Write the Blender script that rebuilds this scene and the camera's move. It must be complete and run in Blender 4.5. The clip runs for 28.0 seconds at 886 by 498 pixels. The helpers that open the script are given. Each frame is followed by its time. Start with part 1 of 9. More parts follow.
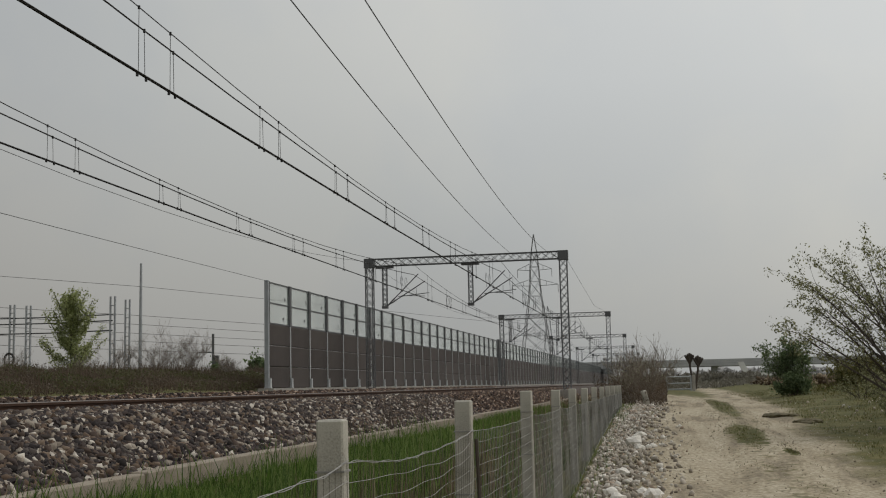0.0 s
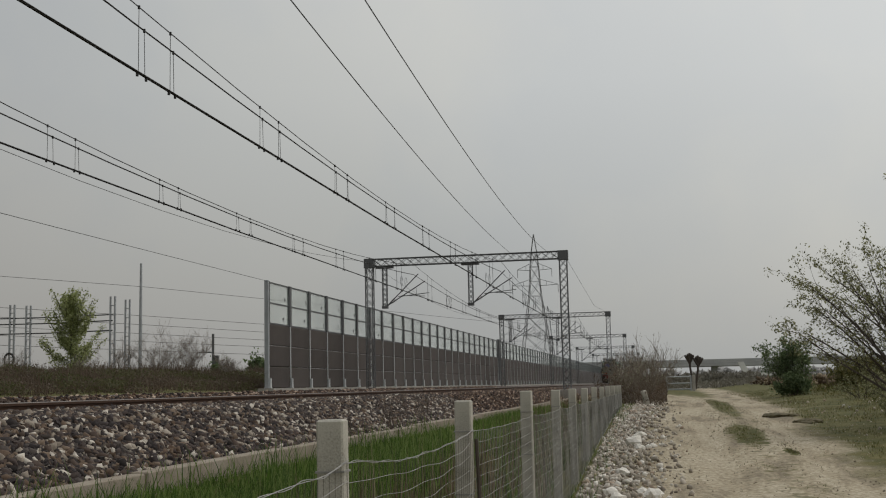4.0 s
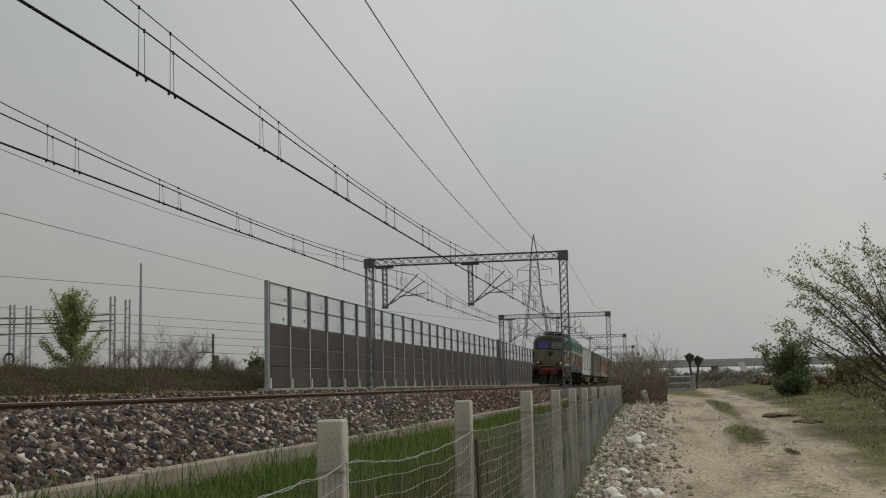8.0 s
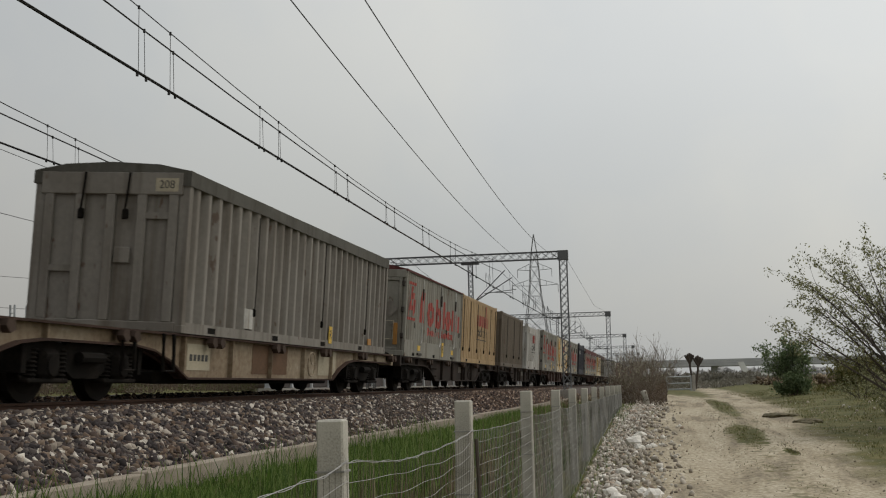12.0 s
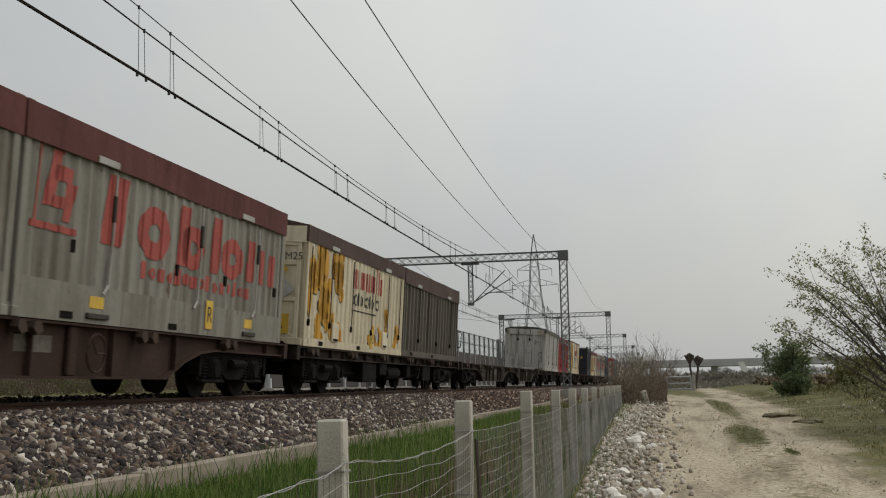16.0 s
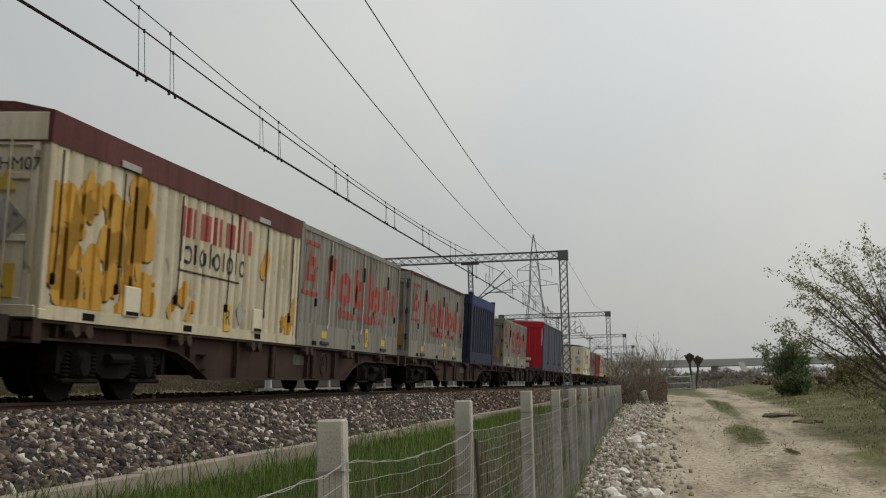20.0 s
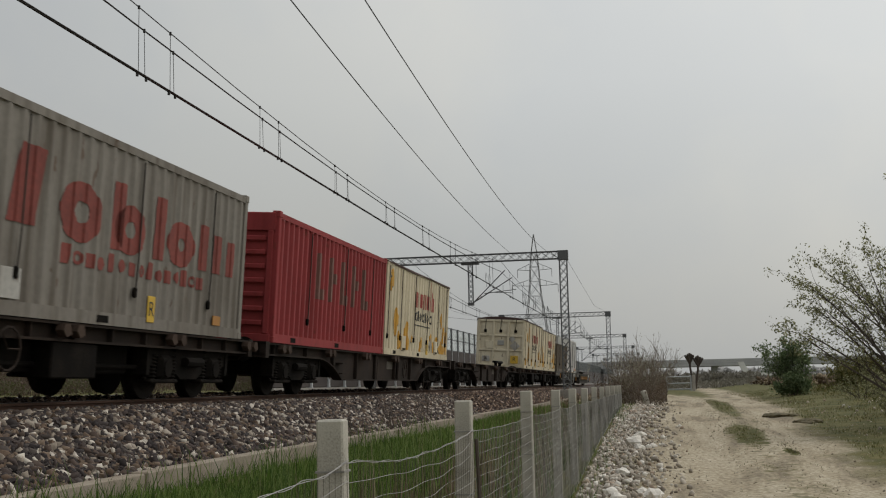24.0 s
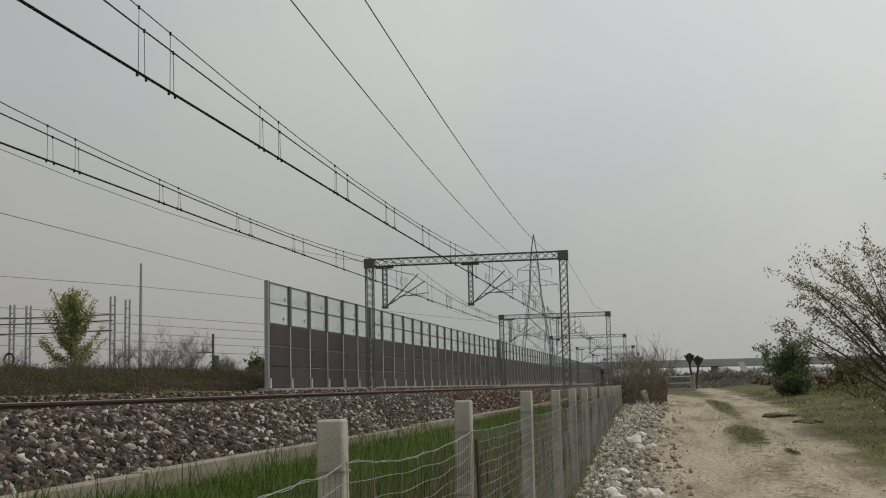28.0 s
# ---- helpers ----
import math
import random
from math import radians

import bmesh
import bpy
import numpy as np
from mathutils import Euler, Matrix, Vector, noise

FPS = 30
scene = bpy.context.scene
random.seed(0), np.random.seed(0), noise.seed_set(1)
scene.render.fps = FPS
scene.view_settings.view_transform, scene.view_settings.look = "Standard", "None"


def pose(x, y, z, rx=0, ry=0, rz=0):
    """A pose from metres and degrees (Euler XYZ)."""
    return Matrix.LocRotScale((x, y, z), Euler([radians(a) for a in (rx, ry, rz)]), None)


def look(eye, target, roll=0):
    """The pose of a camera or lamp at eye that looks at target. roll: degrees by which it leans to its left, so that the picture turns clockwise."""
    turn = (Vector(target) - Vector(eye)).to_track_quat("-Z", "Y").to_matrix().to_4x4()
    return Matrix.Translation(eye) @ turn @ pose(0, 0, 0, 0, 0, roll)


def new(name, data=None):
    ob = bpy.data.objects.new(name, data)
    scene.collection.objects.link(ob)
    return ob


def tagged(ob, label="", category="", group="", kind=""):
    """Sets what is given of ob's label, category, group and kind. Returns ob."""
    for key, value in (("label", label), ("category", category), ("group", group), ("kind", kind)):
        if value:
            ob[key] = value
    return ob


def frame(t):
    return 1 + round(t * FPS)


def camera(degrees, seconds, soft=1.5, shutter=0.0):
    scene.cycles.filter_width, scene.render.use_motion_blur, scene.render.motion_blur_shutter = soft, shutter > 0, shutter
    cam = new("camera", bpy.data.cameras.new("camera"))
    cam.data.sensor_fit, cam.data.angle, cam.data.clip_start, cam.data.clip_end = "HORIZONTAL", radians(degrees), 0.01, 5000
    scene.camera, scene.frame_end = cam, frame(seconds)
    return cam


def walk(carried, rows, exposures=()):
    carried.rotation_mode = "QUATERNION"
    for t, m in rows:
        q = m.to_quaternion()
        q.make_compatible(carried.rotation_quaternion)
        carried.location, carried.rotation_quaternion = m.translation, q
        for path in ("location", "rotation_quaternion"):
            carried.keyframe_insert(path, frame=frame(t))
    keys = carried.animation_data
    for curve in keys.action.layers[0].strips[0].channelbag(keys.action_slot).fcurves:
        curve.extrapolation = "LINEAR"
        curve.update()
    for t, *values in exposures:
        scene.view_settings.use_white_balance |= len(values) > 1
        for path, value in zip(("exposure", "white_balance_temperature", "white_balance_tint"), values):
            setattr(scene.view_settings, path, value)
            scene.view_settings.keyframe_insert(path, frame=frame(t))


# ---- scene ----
# World: rail top is z = 0, the track runs along +y away from the camera.
DUR = 28.0
cam = camera(42.588, DUR, soft=1.13, shutter=0.06)
EYE = (0.0, 0.0, 0.0696)
YAW, PITCH, ROLL = 0.1851, 0.1210, -0.0224
AIM = (EYE[0] - math.sin(YAW) * math.cos(PITCH), EYE[1] + math.cos(YAW) * math.cos(PITCH), EYE[2] + math.sin(PITCH))
walk(cam, [(0.0, look(EYE, AIM, math.degrees(ROLL))), (DUR, look(EYE, AIM, math.degrees(ROLL)))],
     exposures=[(0.0, 0.0), (10.2, 0.0), (11.6, 0.20), (14.0, 0.22), (15.2, 0.22), (16.0, 0.28), (17.2, 0.21), (18.0, 0.09), (18.8, 0.21), (20.0, 0.24), (21.0, 0.28), (22.0, 0.26), (23.8, 0.13), (27.3, 0.14), (DUR, 0.06)])

# ---- plan ----
XC = -8.19         # centre of the near track
XF = -13.08        # centre of the far track
GAUGE = 0.75       # half distance between rail heads
XWALL = -17.35     # noise barrier
YG, SPAN = 62.0, 54.65   # first portal and the distance between portals
XMR, XML, HG = -4.82, -15.98, 7.34
XFENCE = -1.27
SPEED = 26.265


def train_shift(t):
    """How far the train still has to come, from its place at 10.6 s."""
    return -SPEED * (t - 10.6)


# ---- light ----
world = bpy.data.worlds.new("overcast")
scene.world = world
world.use_nodes = True
wn, wl = world.node_tree.nodes, world.node_tree.links
wn.clear()
w_out = wn.new("ShaderNodeOutputWorld")
w_bg = wn.new("ShaderNodeBackground")
w_sky = wn.new("ShaderNodeTexSky")
w_sky.sky_type, w_sky.sun_disc = "NISHITA", False
w_sky.sun_elevation, w_sky.sun_rotation = radians(52), radians(55)
w_sky.air_density, w_sky.dust_density = 1.5, 6.0
w_gain = wn.new("ShaderNodeMix")
w_gain.data_type, w_gain.blend_type = "RGBA", "MULTIPLY"
w_gain.inputs[0].default_value = 1.0
w_gain.inputs[7].default_value = (0.10, 0.10, 0.10, 1)
wl.new(w_sky.outputs[0], w_gain.inputs[6])
# the cloud layer: an even grey, warmer and lighter towards the veiled sun
w_co = wn.new("ShaderNodeTexCoord")
w_dot = wn.new("ShaderNodeVectorMath")
w_dot.operation = "DOT_PRODUCT"
w_dot.inputs[1].default_value = (0.50, 0.35, 0.79)
wl.new(w_co.outputs["Generated"], w_dot.inputs[0])
w_noise = wn.new("ShaderNodeTexNoise")
w_noise.inputs["Scale"].default_value = 2.2
w_noise.inputs["Detail"].default_value = 4.0
wl.new(w_co.outputs["Generated"], w_noise.inputs["Vector"])
w_add = wn.new("ShaderNodeMath")
w_add.operation = "MULTIPLY_ADD"
w_add.inputs[1].default_value = 0.16
wl.new(w_noise.outputs[0], w_add.inputs[0])
wl.new(w_dot.outputs["Value"], w_add.inputs[2])
w_ramp = wn.new("ShaderNodeValToRGB")
w_stops = w_ramp.color_ramp.elements
w_stops[0].position, w_stops[0].color = 0.0, (0.31, 0.302, 0.29, 1)
w_stops[1].position, w_stops[1].color = 1.0, (0.78, 0.775, 0.745, 1)
for w_p, w_c in ((0.12, (0.380, 0.374, 0.362)), (0.40, (0.462, 0.471, 0.464)), (0.75, (0.685, 0.685, 0.66))):
    w_stops.new(w_p).color = (*w_c, 1)
wl.new(w_add.outputs[0], w_ramp.inputs[0])
w_mix = wn.new("ShaderNodeMix")
w_mix.data_type = "RGBA"
w_mix.inputs[0].default_value = 0.9
wl.new(w_gain.outputs[2], w_mix.inputs[6])
# the haze is duller towards the horizon
w_sep = wn.new("ShaderNodeSeparateXYZ")
wl.new(w_co.outputs["Generated"], w_sep.inputs[0])
w_low = wn.new("ShaderNodeMapRange")
w_low.inputs["From Min"].default_value, w_low.inputs["From Max"].default_value = 0.0, 0.26
w_low.inputs["To Min"].default_value, w_low.inputs["To Max"].default_value = 0.83, 1.0
wl.new(w_sep.outputs[2], w_low.inputs[0])
w_dull = wn.new("ShaderNodeVectorMath")
w_dull.operation = "SCALE"
wl.new(w_ramp.outputs[0], w_dull.inputs[0])
wl.new(w_low.outputs[0], w_dull.inputs["Scale"])
w_bank = wn.new("ShaderNodeTexNoise")
w_bank.inputs["Scale"].default_value, w_bank.inputs["Detail"].default_value, w_bank.inputs["Roughness"].default_value = 2.6, 7.0, 0.55
wl.new(w_co.outputs["Generated"], w_bank.inputs["Vector"])
w_shade = wn.new("ShaderNodeValToRGB")
w_shade.color_ramp.elements[0].position, w_shade.color_ramp.elements[0].color = 0.42, (0.955, 0.972, 0.995, 1)
w_shade.color_ramp.elements[1].position, w_shade.color_ramp.elements[1].color = 0.58, (1.035, 1.03, 1.012, 1)
wl.new(w_bank.outputs[0], w_shade.inputs[0])
w_cloud = wn.new("ShaderNodeMix")
w_cloud.data_type, w_cloud.blend_type = "RGBA", "MULTIPLY"
w_cloud.inputs[0].default_value = 1.0
wl.new(w_dull.outputs[0], w_cloud.inputs[6])
wl.new(w_shade.outputs[0], w_cloud.inputs[7])
wl.new(w_cloud.outputs[2], w_mix.inputs[7])
wl.new(w_mix.outputs[2], w_bg.inputs[0])
w_bg.inputs[1].default_value = 1.0
wl.new(w_bg.outputs[0], w_out.inputs[0])

sun = new("sun", bpy.data.lights.new("sun", "SUN"))
sun.data.energy, sun.data.angle, sun.data.color = 0.5, radians(25), (1.0, 0.96, 0.9)
sun.matrix_world = look((50, 35, 79), (0, 0, 0))
# ---- materials ----
def material(name, base, rough=0.7, metal=0.0, spread=0.25, scale=3.0, fine=40.0, bump=0.2, tint=None, stretch=(1, 1, 1), island=0.0, per_object=0.0, ends=None, spec=0.5):
    """A procedural surface: two scales of noise between a darker and a lighter tone of base, and a fine bump."""
    m = bpy.data.materials.new(name)
    m.use_nodes = True
    n, l = m.node_tree.nodes, m.node_tree.links
    b = n["Principled BSDF"]
    b.inputs["Metallic"].default_value = metal
    b.inputs["Specular IOR Level"].default_value = spec
    co = n.new("ShaderNodeTexCoord")
    mp = n.new("ShaderNodeMapping")
    mp.inputs["Scale"].default_value = stretch
    l.new(co.outputs["Object"], mp.inputs[0])
    big, small = n.new("ShaderNodeTexNoise"), n.new("ShaderNodeTexNoise")
    big.inputs["Scale"].default_value, big.inputs["Detail"].default_value = scale, 5.0
    small.inputs["Scale"].default_value, small.inputs["Detail"].default_value = fine, 3.0
    l.new(mp.outputs[0], big.inputs["Vector"])
    l.new(co.outputs["Object"], small.inputs["Vector"])
    mixf = n.new("ShaderNodeMath")
    mixf.operation = "MULTIPLY_ADD"
    mixf.inputs[1].default_value = 0.45
    l.new(small.outputs[0], mixf.inputs[0])
    half = n.new("ShaderNodeMath")
    half.operation = "MULTIPLY"
    half.inputs[1].default_value = 0.6
    l.new(big.outputs[0], half.inputs[0])
    l.new(half.outputs[0], mixf.inputs[2])
    fac = mixf.outputs[0]
    if island or per_object:
        src = n.new("ShaderNodeNewGeometry").outputs["Random Per Island"] if island else n.new("ShaderNodeObjectInfo").outputs["Random"]
        more = n.new("ShaderNodeMath")
        more.operation = "MULTIPLY_ADD"
        more.inputs[1].default_value = island or per_object
        l.new(src, more.inputs[0])
        off = n.new("ShaderNodeMath")
        off.operation = "SUBTRACT"
        off.inputs[1].default_value = 0.5 * (island or per_object)
        l.new(fac, off.inputs[0])
        l.new(off.outputs[0], more.inputs[2])
        fac = more.outputs[0]
    ramp = n.new("ShaderNodeValToRGB")
    tint = tint or base
    e = ramp.color_ramp.elements
    e[0].position, e[0].color = 0.28, (*[c * (1 - spread) for c in tint], 1)
    e[1].position, e[1].color = 0.78, (*[min(1, c * (1 + spread)) for c in base], 1)
    if ends:
        e[0].color, e[1].color = (*ends[0], 1), (*ends[-1], 1)
        for k, c in enumerate(ends[1:-1]):
            x = e.new(0.28 + 0.5 * (k + 1) / (len(ends) - 1))
            x.color = (*c, 1)
    l.new(fac, ramp.inputs[0])
    l.new(ramp.outputs[0], b.inputs["Base Color"])
    rr = n.new("ShaderNodeMapRange")
    rr.inputs["To Min"].default_value, rr.inputs["To Max"].default_value = max(0.03, rough - 0.12), min(1, rough + 0.12)
    l.new(small.outputs[0], rr.inputs[0])
    l.new(rr.outputs[0], b.inputs["Roughness"])
    if bump:
        bp = n.new("ShaderNodeBump")
        bp.inputs["Strength"].default_value, bp.inputs["Distance"].default_value = bump, 0.02
        l.new(mixf.outputs[0], bp.inputs["Height"])
        l.new(bp.outputs[0], b.inputs["Normal"])
    return m


def weathered(m, streak=0.5, rust=0.0, soot=(0.45, 0.40, 0.34)):
    """Adds grime that has run down in streaks, broad stains, and rust spots to a paint."""
    n, l = m.node_tree.nodes, m.node_tree.links
    b = n["Principled BSDF"]
    src = b.inputs["Base Color"].links[0].from_socket
    co = n.new("ShaderNodeTexCoord")
    info = n.new("ShaderNodeObjectInfo")
    off = n.new("ShaderNodeVectorMath")
    off.operation = "MULTIPLY_ADD"
    off.inputs[1].default_value = (17, 31, 23)
    l.new(info.outputs["Random"], off.inputs[0])
    l.new(co.outputs["Object"], off.inputs[2])

    def layer(src, stretch, scale, detail, lo, hi, colour, amount, mode="MULTIPLY"):
        mp = n.new("ShaderNodeMapping")
        mp.inputs["Scale"].default_value = stretch
        l.new(off.outputs[0], mp.inputs[0])
        no = n.new("ShaderNodeTexNoise")
        no.inputs["Scale"].default_value, no.inputs["Detail"].default_value = scale, detail
        l.new(mp.outputs[0], no.inputs["Vector"])
        r = n.new("ShaderNodeMapRange")
        r.inputs["From Min"].default_value, r.inputs["From Max"].default_value = lo, hi
        r.inputs["To Max"].default_value = amount
        l.new(no.outputs[0], r.inputs[0])
        mx = n.new("ShaderNodeMix")
        mx.data_type, mx.blend_type = "RGBA", mode
        l.new(r.outputs[0], mx.inputs[0])
        l.new(src, mx.inputs[6])
        mx.inputs[7].default_value = (*colour, 1)
        return mx.outputs[2]

    src = layer(src, (5, 5, 0.35), 1.0, 4.0, 0.50, 0.72, soot, streak)
    src = layer(src, (1, 1, 0.6), 0.9, 6.0, 0.48, 0.75, soot, streak * 0.9)
    if rust:
        src = layer(src, (1, 1, 0.5), 6.0, 4.0, 0.66, 0.72, (0.09, 0.04, 0.018), rust, "MIX")
    l.new(src, b.inputs["Base Color"])
    return m


def glass(name, tint=(0.7, 0.75, 0.75), rough=0.05, alpha=0.25):
    m = bpy.data.materials.new(name)
    m.use_nodes = True
    b = m.node_tree.nodes["Principled BSDF"]
    b.inputs["Base Color"].default_value = (*tint, 1)
    b.inputs["Roughness"].default_value = rough
    b.inputs["Alpha"].default_value = alpha
    return m


def glow(name, col, power):
    m = bpy.data.materials.new(name)
    m.use_nodes = True
    b = m.node_tree.nodes["Principled BSDF"]
    b.inputs["Base Color"].default_value = (*col, 1)
    b.inputs["Emission Color"].default_value = (*col, 1)
    b.inputs["Emission Strength"].default_value = power
    return m


def leafy(name, low, mid, high, through_light=0.45, vary=0.9, scale=0.5):
    """Thin leaves: they vary leaf by leaf and let some light through."""
    m = material(name, mid, 0.7, island=vary, scale=scale, fine=6, ends=[low, mid, high], bump=0)
    n, l = m.node_tree.nodes, m.node_tree.links
    b = n["Principled BSDF"]
    tr = n.new("ShaderNodeBsdfTranslucent")
    l.new(b.inputs["Base Color"].links[0].from_socket, tr.inputs[0])
    mx = n.new("ShaderNodeMixShader")
    mx.inputs[0].default_value = through_light
    l.new(b.outputs[0], mx.inputs[1])
    l.new(tr.outputs[0], mx.inputs[2])
    l.new(mx.outputs[0], n["Material Output"].inputs[0])
    return m


# ---- mesh helpers ----
def obj(name, mesh, mat=None, parent=None, label=""):
    ob = new(name, mesh)
    if mat:
        mesh.materials.append(mat)
    if parent:
        ob.parent = parent
    if label:
        ob["label"] = label
    return ob


def part(name, bm, mat, parent=None, label="", smooth=False):
    """Links a bmesh as one mesh object under a thing or a part."""
    me = bpy.data.meshes.new(name)
    bm.to_mesh(me)
    bm.free()
    if smooth:
        for p in me.polygons:
            p.use_smooth = True
    return obj(name, me, mat, parent, label)


def base(name, label, category, at=(0, 0, 0), group=""):
    e = new(name)
    e.location = at
    e.empty_display_size = 0.2
    return tagged(e, label, category, group)


def box(bm, x0, x1, y0, y1, z0, z1, bevel=0.0):
    vs = [bm.verts.new((x, y, z)) for x in (x0, x1) for y in (y0, y1) for z in (z0, z1)]
    q = ((0, 1, 3, 2), (4, 6, 7, 5), (0, 4, 5, 1), (2, 3, 7, 6), (0, 2, 6, 4), (1, 5, 7, 3))
    fs = [bm.faces.new([vs[i] for i in f]) for f in q]
    if bevel:
        es = list({e for f in fs for e in f.edges})
        bmesh.ops.bevel(bm, geom=es, offset=bevel, segments=1, affect="EDGES", profile=0.5)
    return vs


def boxes(*rows, bevel=0.0):
    bm = bmesh.new()
    for r in rows:
        box(bm, *r, bevel=bevel)
    return bm


def tube(bm, a, b, r, n=6, r2=None, caps=True):
    """A straight round bar from a to b."""
    a, b = Vector(a), Vector(b)
    r2 = r if r2 is None else r2
    w = (b - a).normalized()
    u = w.orthogonal().normalized()
    v = w.cross(u)
    A = [bm.verts.new(a + (u * math.cos(6.2832 * i / n) + v * math.sin(6.2832 * i / n)) * r) for i in range(n)]
    B = [bm.verts.new(b + (u * math.cos(6.2832 * i / n) + v * math.sin(6.2832 * i / n)) * r2) for i in range(n)]
    for i in range(n):
        bm.faces.new((A[i], A[(i + 1) % n], B[(i + 1) % n], B[i]))
    if caps and n > 2:
        bm.faces.new(A[::-1])
        bm.faces.new(B)


def chain(bm, pts, r, n=5):
    """A round bar along a line of points, with shared rings."""
    pts = [Vector(p) for p in pts]
    rings = []
    for i, p in enumerate(pts):
        w = (pts[min(i + 1, len(pts) - 1)] - pts[max(i - 1, 0)]).normalized()
        u = w.cross(Vector((0, 0, 1)))
        u = u.normalized() if u.length > 1e-3 else Vector((1, 0, 0))
        v = u.cross(w)
        rings.append([bm.verts.new(p + (u * math.cos(6.2832 * k / n) + v * math.sin(6.2832 * k / n)) * r) for k in range(n)])
    for A, B in zip(rings, rings[1:]):
        for k in range(n):
            bm.faces.new((A[k], A[(k + 1) % n], B[(k + 1) % n], B[k]))
    bm.faces.new(rings[0][::-1])
    bm.faces.new(rings[-1])


def prism(bm, prof, y0, y1):
    """A profile of (x, z) drawn out along y."""
    A = [bm.verts.new((x, y0, z)) for x, z in prof]
    B = [bm.verts.new((x, y1, z)) for x, z in prof]
    n = len(prof)
    for i in range(n):
        bm.faces.new((A[i], A[(i + 1) % n], B[(i + 1) % n], B[i]))
    bm.faces.new(A[::-1])
    bm.faces.new(B)


def side_prism(bm, prof, x0, x1):
    """A profile of (y, z) drawn out along x."""
    A = [bm.verts.new((x0, y, z)) for y, z in prof]
    B = [bm.verts.new((x1, y, z)) for y, z in prof]
    n = len(prof)
    for i in range(n):
        bm.faces.new((A[i], A[(i + 1) % n], B[(i + 1) % n], B[i]))
    bm.faces.new(A[::-1])
    bm.faces.new(B)


def sweep(bm, pts, sect):
    """A closed (x, z) section carried along (y, z) points: one connected strip."""
    rings = [[bm.verts.new((sx, y, z + sz)) for sx, sz in sect] for y, z in pts]
    n = len(sect)
    for A, B in zip(rings, rings[1:]):
        for k in range(n):
            bm.faces.new((A[k], A[(k + 1) % n], B[(k + 1) % n], B[k]))
    bm.faces.new(rings[0][::-1])
    bm.faces.new(rings[-1])


def disc_x(bm, x0, x1, y, z, r, n=20, r2=None):
    tube(bm, (x0, y, z), (x1, y, z), r, n, r2)


def turned_z(bm, x, y, prof, n=10):
    """A shape turned about an upright line at (x, y): prof holds (z, radius)."""
    rings = [[bm.verts.new((x + r * math.cos(6.2832 * i / n), y + r * math.sin(6.2832 * i / n), z)) for i in range(n)] for z, r in prof]
    for A, B in zip(rings, rings[1:]):
        for i in range(n):
            bm.faces.new((A[i], A[(i + 1) % n], B[(i + 1) % n], B[i]))
    bm.faces.new(rings[0][::-1])
    bm.faces.new(rings[-1])


def from_arrays(name, verts, faces, mat, parent=None, smooth=False, label=""):
    me = bpy.data.meshes.new(name)
    verts, faces = np.asarray(verts, np.float32), np.asarray(faces, np.int32)
    k = faces.shape[1]
    me.vertices.add(len(verts))
    me.vertices.foreach_set("co", verts.ravel())
    me.loops.add(faces.size)
    me.loops.foreach_set("vertex_index", faces.ravel())
    me.polygons.add(len(faces))
    me.polygons.foreach_set("loop_start", np.arange(0, faces.size, k, dtype=np.int32))
    me.polygons.foreach_set("loop_total", np.full(len(faces), k, np.int32))
    me.update(calc_edges=True)
    me.validate()
    if smooth:
        me.polygons.foreach_set("use_smooth", np.ones(len(faces), bool))
    return obj(name, me, mat, parent, label)


def scatter(name, centres, sizes, verts, faces, mat, parent=None, flat=0.75, rough=0.2, seed=3, lie=0.0):
    """Many small copies of one shape, turned and scaled at random, in one mesh."""
    rng = np.random.default_rng(seed)
    n, base_v, base_f = len(centres), np.asarray(verts, float), np.asarray(faces, int)
    q = rng.normal(size=(n, 4))
    if lie:
        q[:, 1:3] *= lie
    q /= np.linalg.norm(q, axis=1)[:, None]
    w, x, y, z = q.T
    R = np.stack([1 - 2 * (y * y + z * z), 2 * (x * y - z * w), 2 * (x * z + y * w), 2 * (x * y + z * w), 1 - 2 * (x * x + z * z), 2 * (y * z - x * w),
                  2 * (x * z - y * w), 2 * (y * z + x * w), 1 - 2 * (x * x + y * y)], 1).reshape(n, 3, 3)
    sq = rng.uniform(flat, 1.25, (n, 1, 3))
    if lie:
        sq[:, :, 0] = rng.uniform(0.95, 1.5, (n, 1))
        sq[:, :, 2] = rng.uniform(0.38, 0.85, (n, 1))
    jit = rng.uniform(1 - rough, 1 + rough, (n, len(base_v), 1))
    V = np.einsum("nij,nvj->nvi", R, base_v[None] * sq * jit) * np.asarray(sizes)[:, None, None] + np.asarray(centres)[:, None, :]
    F = base_f[None] + (np.arange(n) * len(base_v))[:, None, None]
    return from_arrays(name, V.reshape(-1, 3), F.reshape(-1, base_f.shape[1]), mat, parent)


def ico():
    t = (1 + 5 ** 0.5) / 2
    v = np.array([(-1, t, 0), (1, t, 0), (-1, -t, 0), (1, -t, 0), (0, -1, t), (0, 1, t), (0, -1, -t), (0, 1, -t), (t, 0, -1), (t, 0, 1), (-t, 0, -1), (-t, 0, 1)]) / 1.9
    f = [(0, 11, 5), (0, 5, 1), (0, 1, 7), (0, 7, 10), (0, 10, 11), (1, 5, 9), (5, 11, 4), (11, 10, 2), (10, 7, 6), (7, 1, 8),
         (3, 9, 4), (3, 4, 2), (3, 2, 6), (3, 6, 8), (3, 8, 9), (4, 9, 5), (2, 4, 11), (6, 2, 10), (8, 6, 7), (9, 8, 1)]
    return v, f


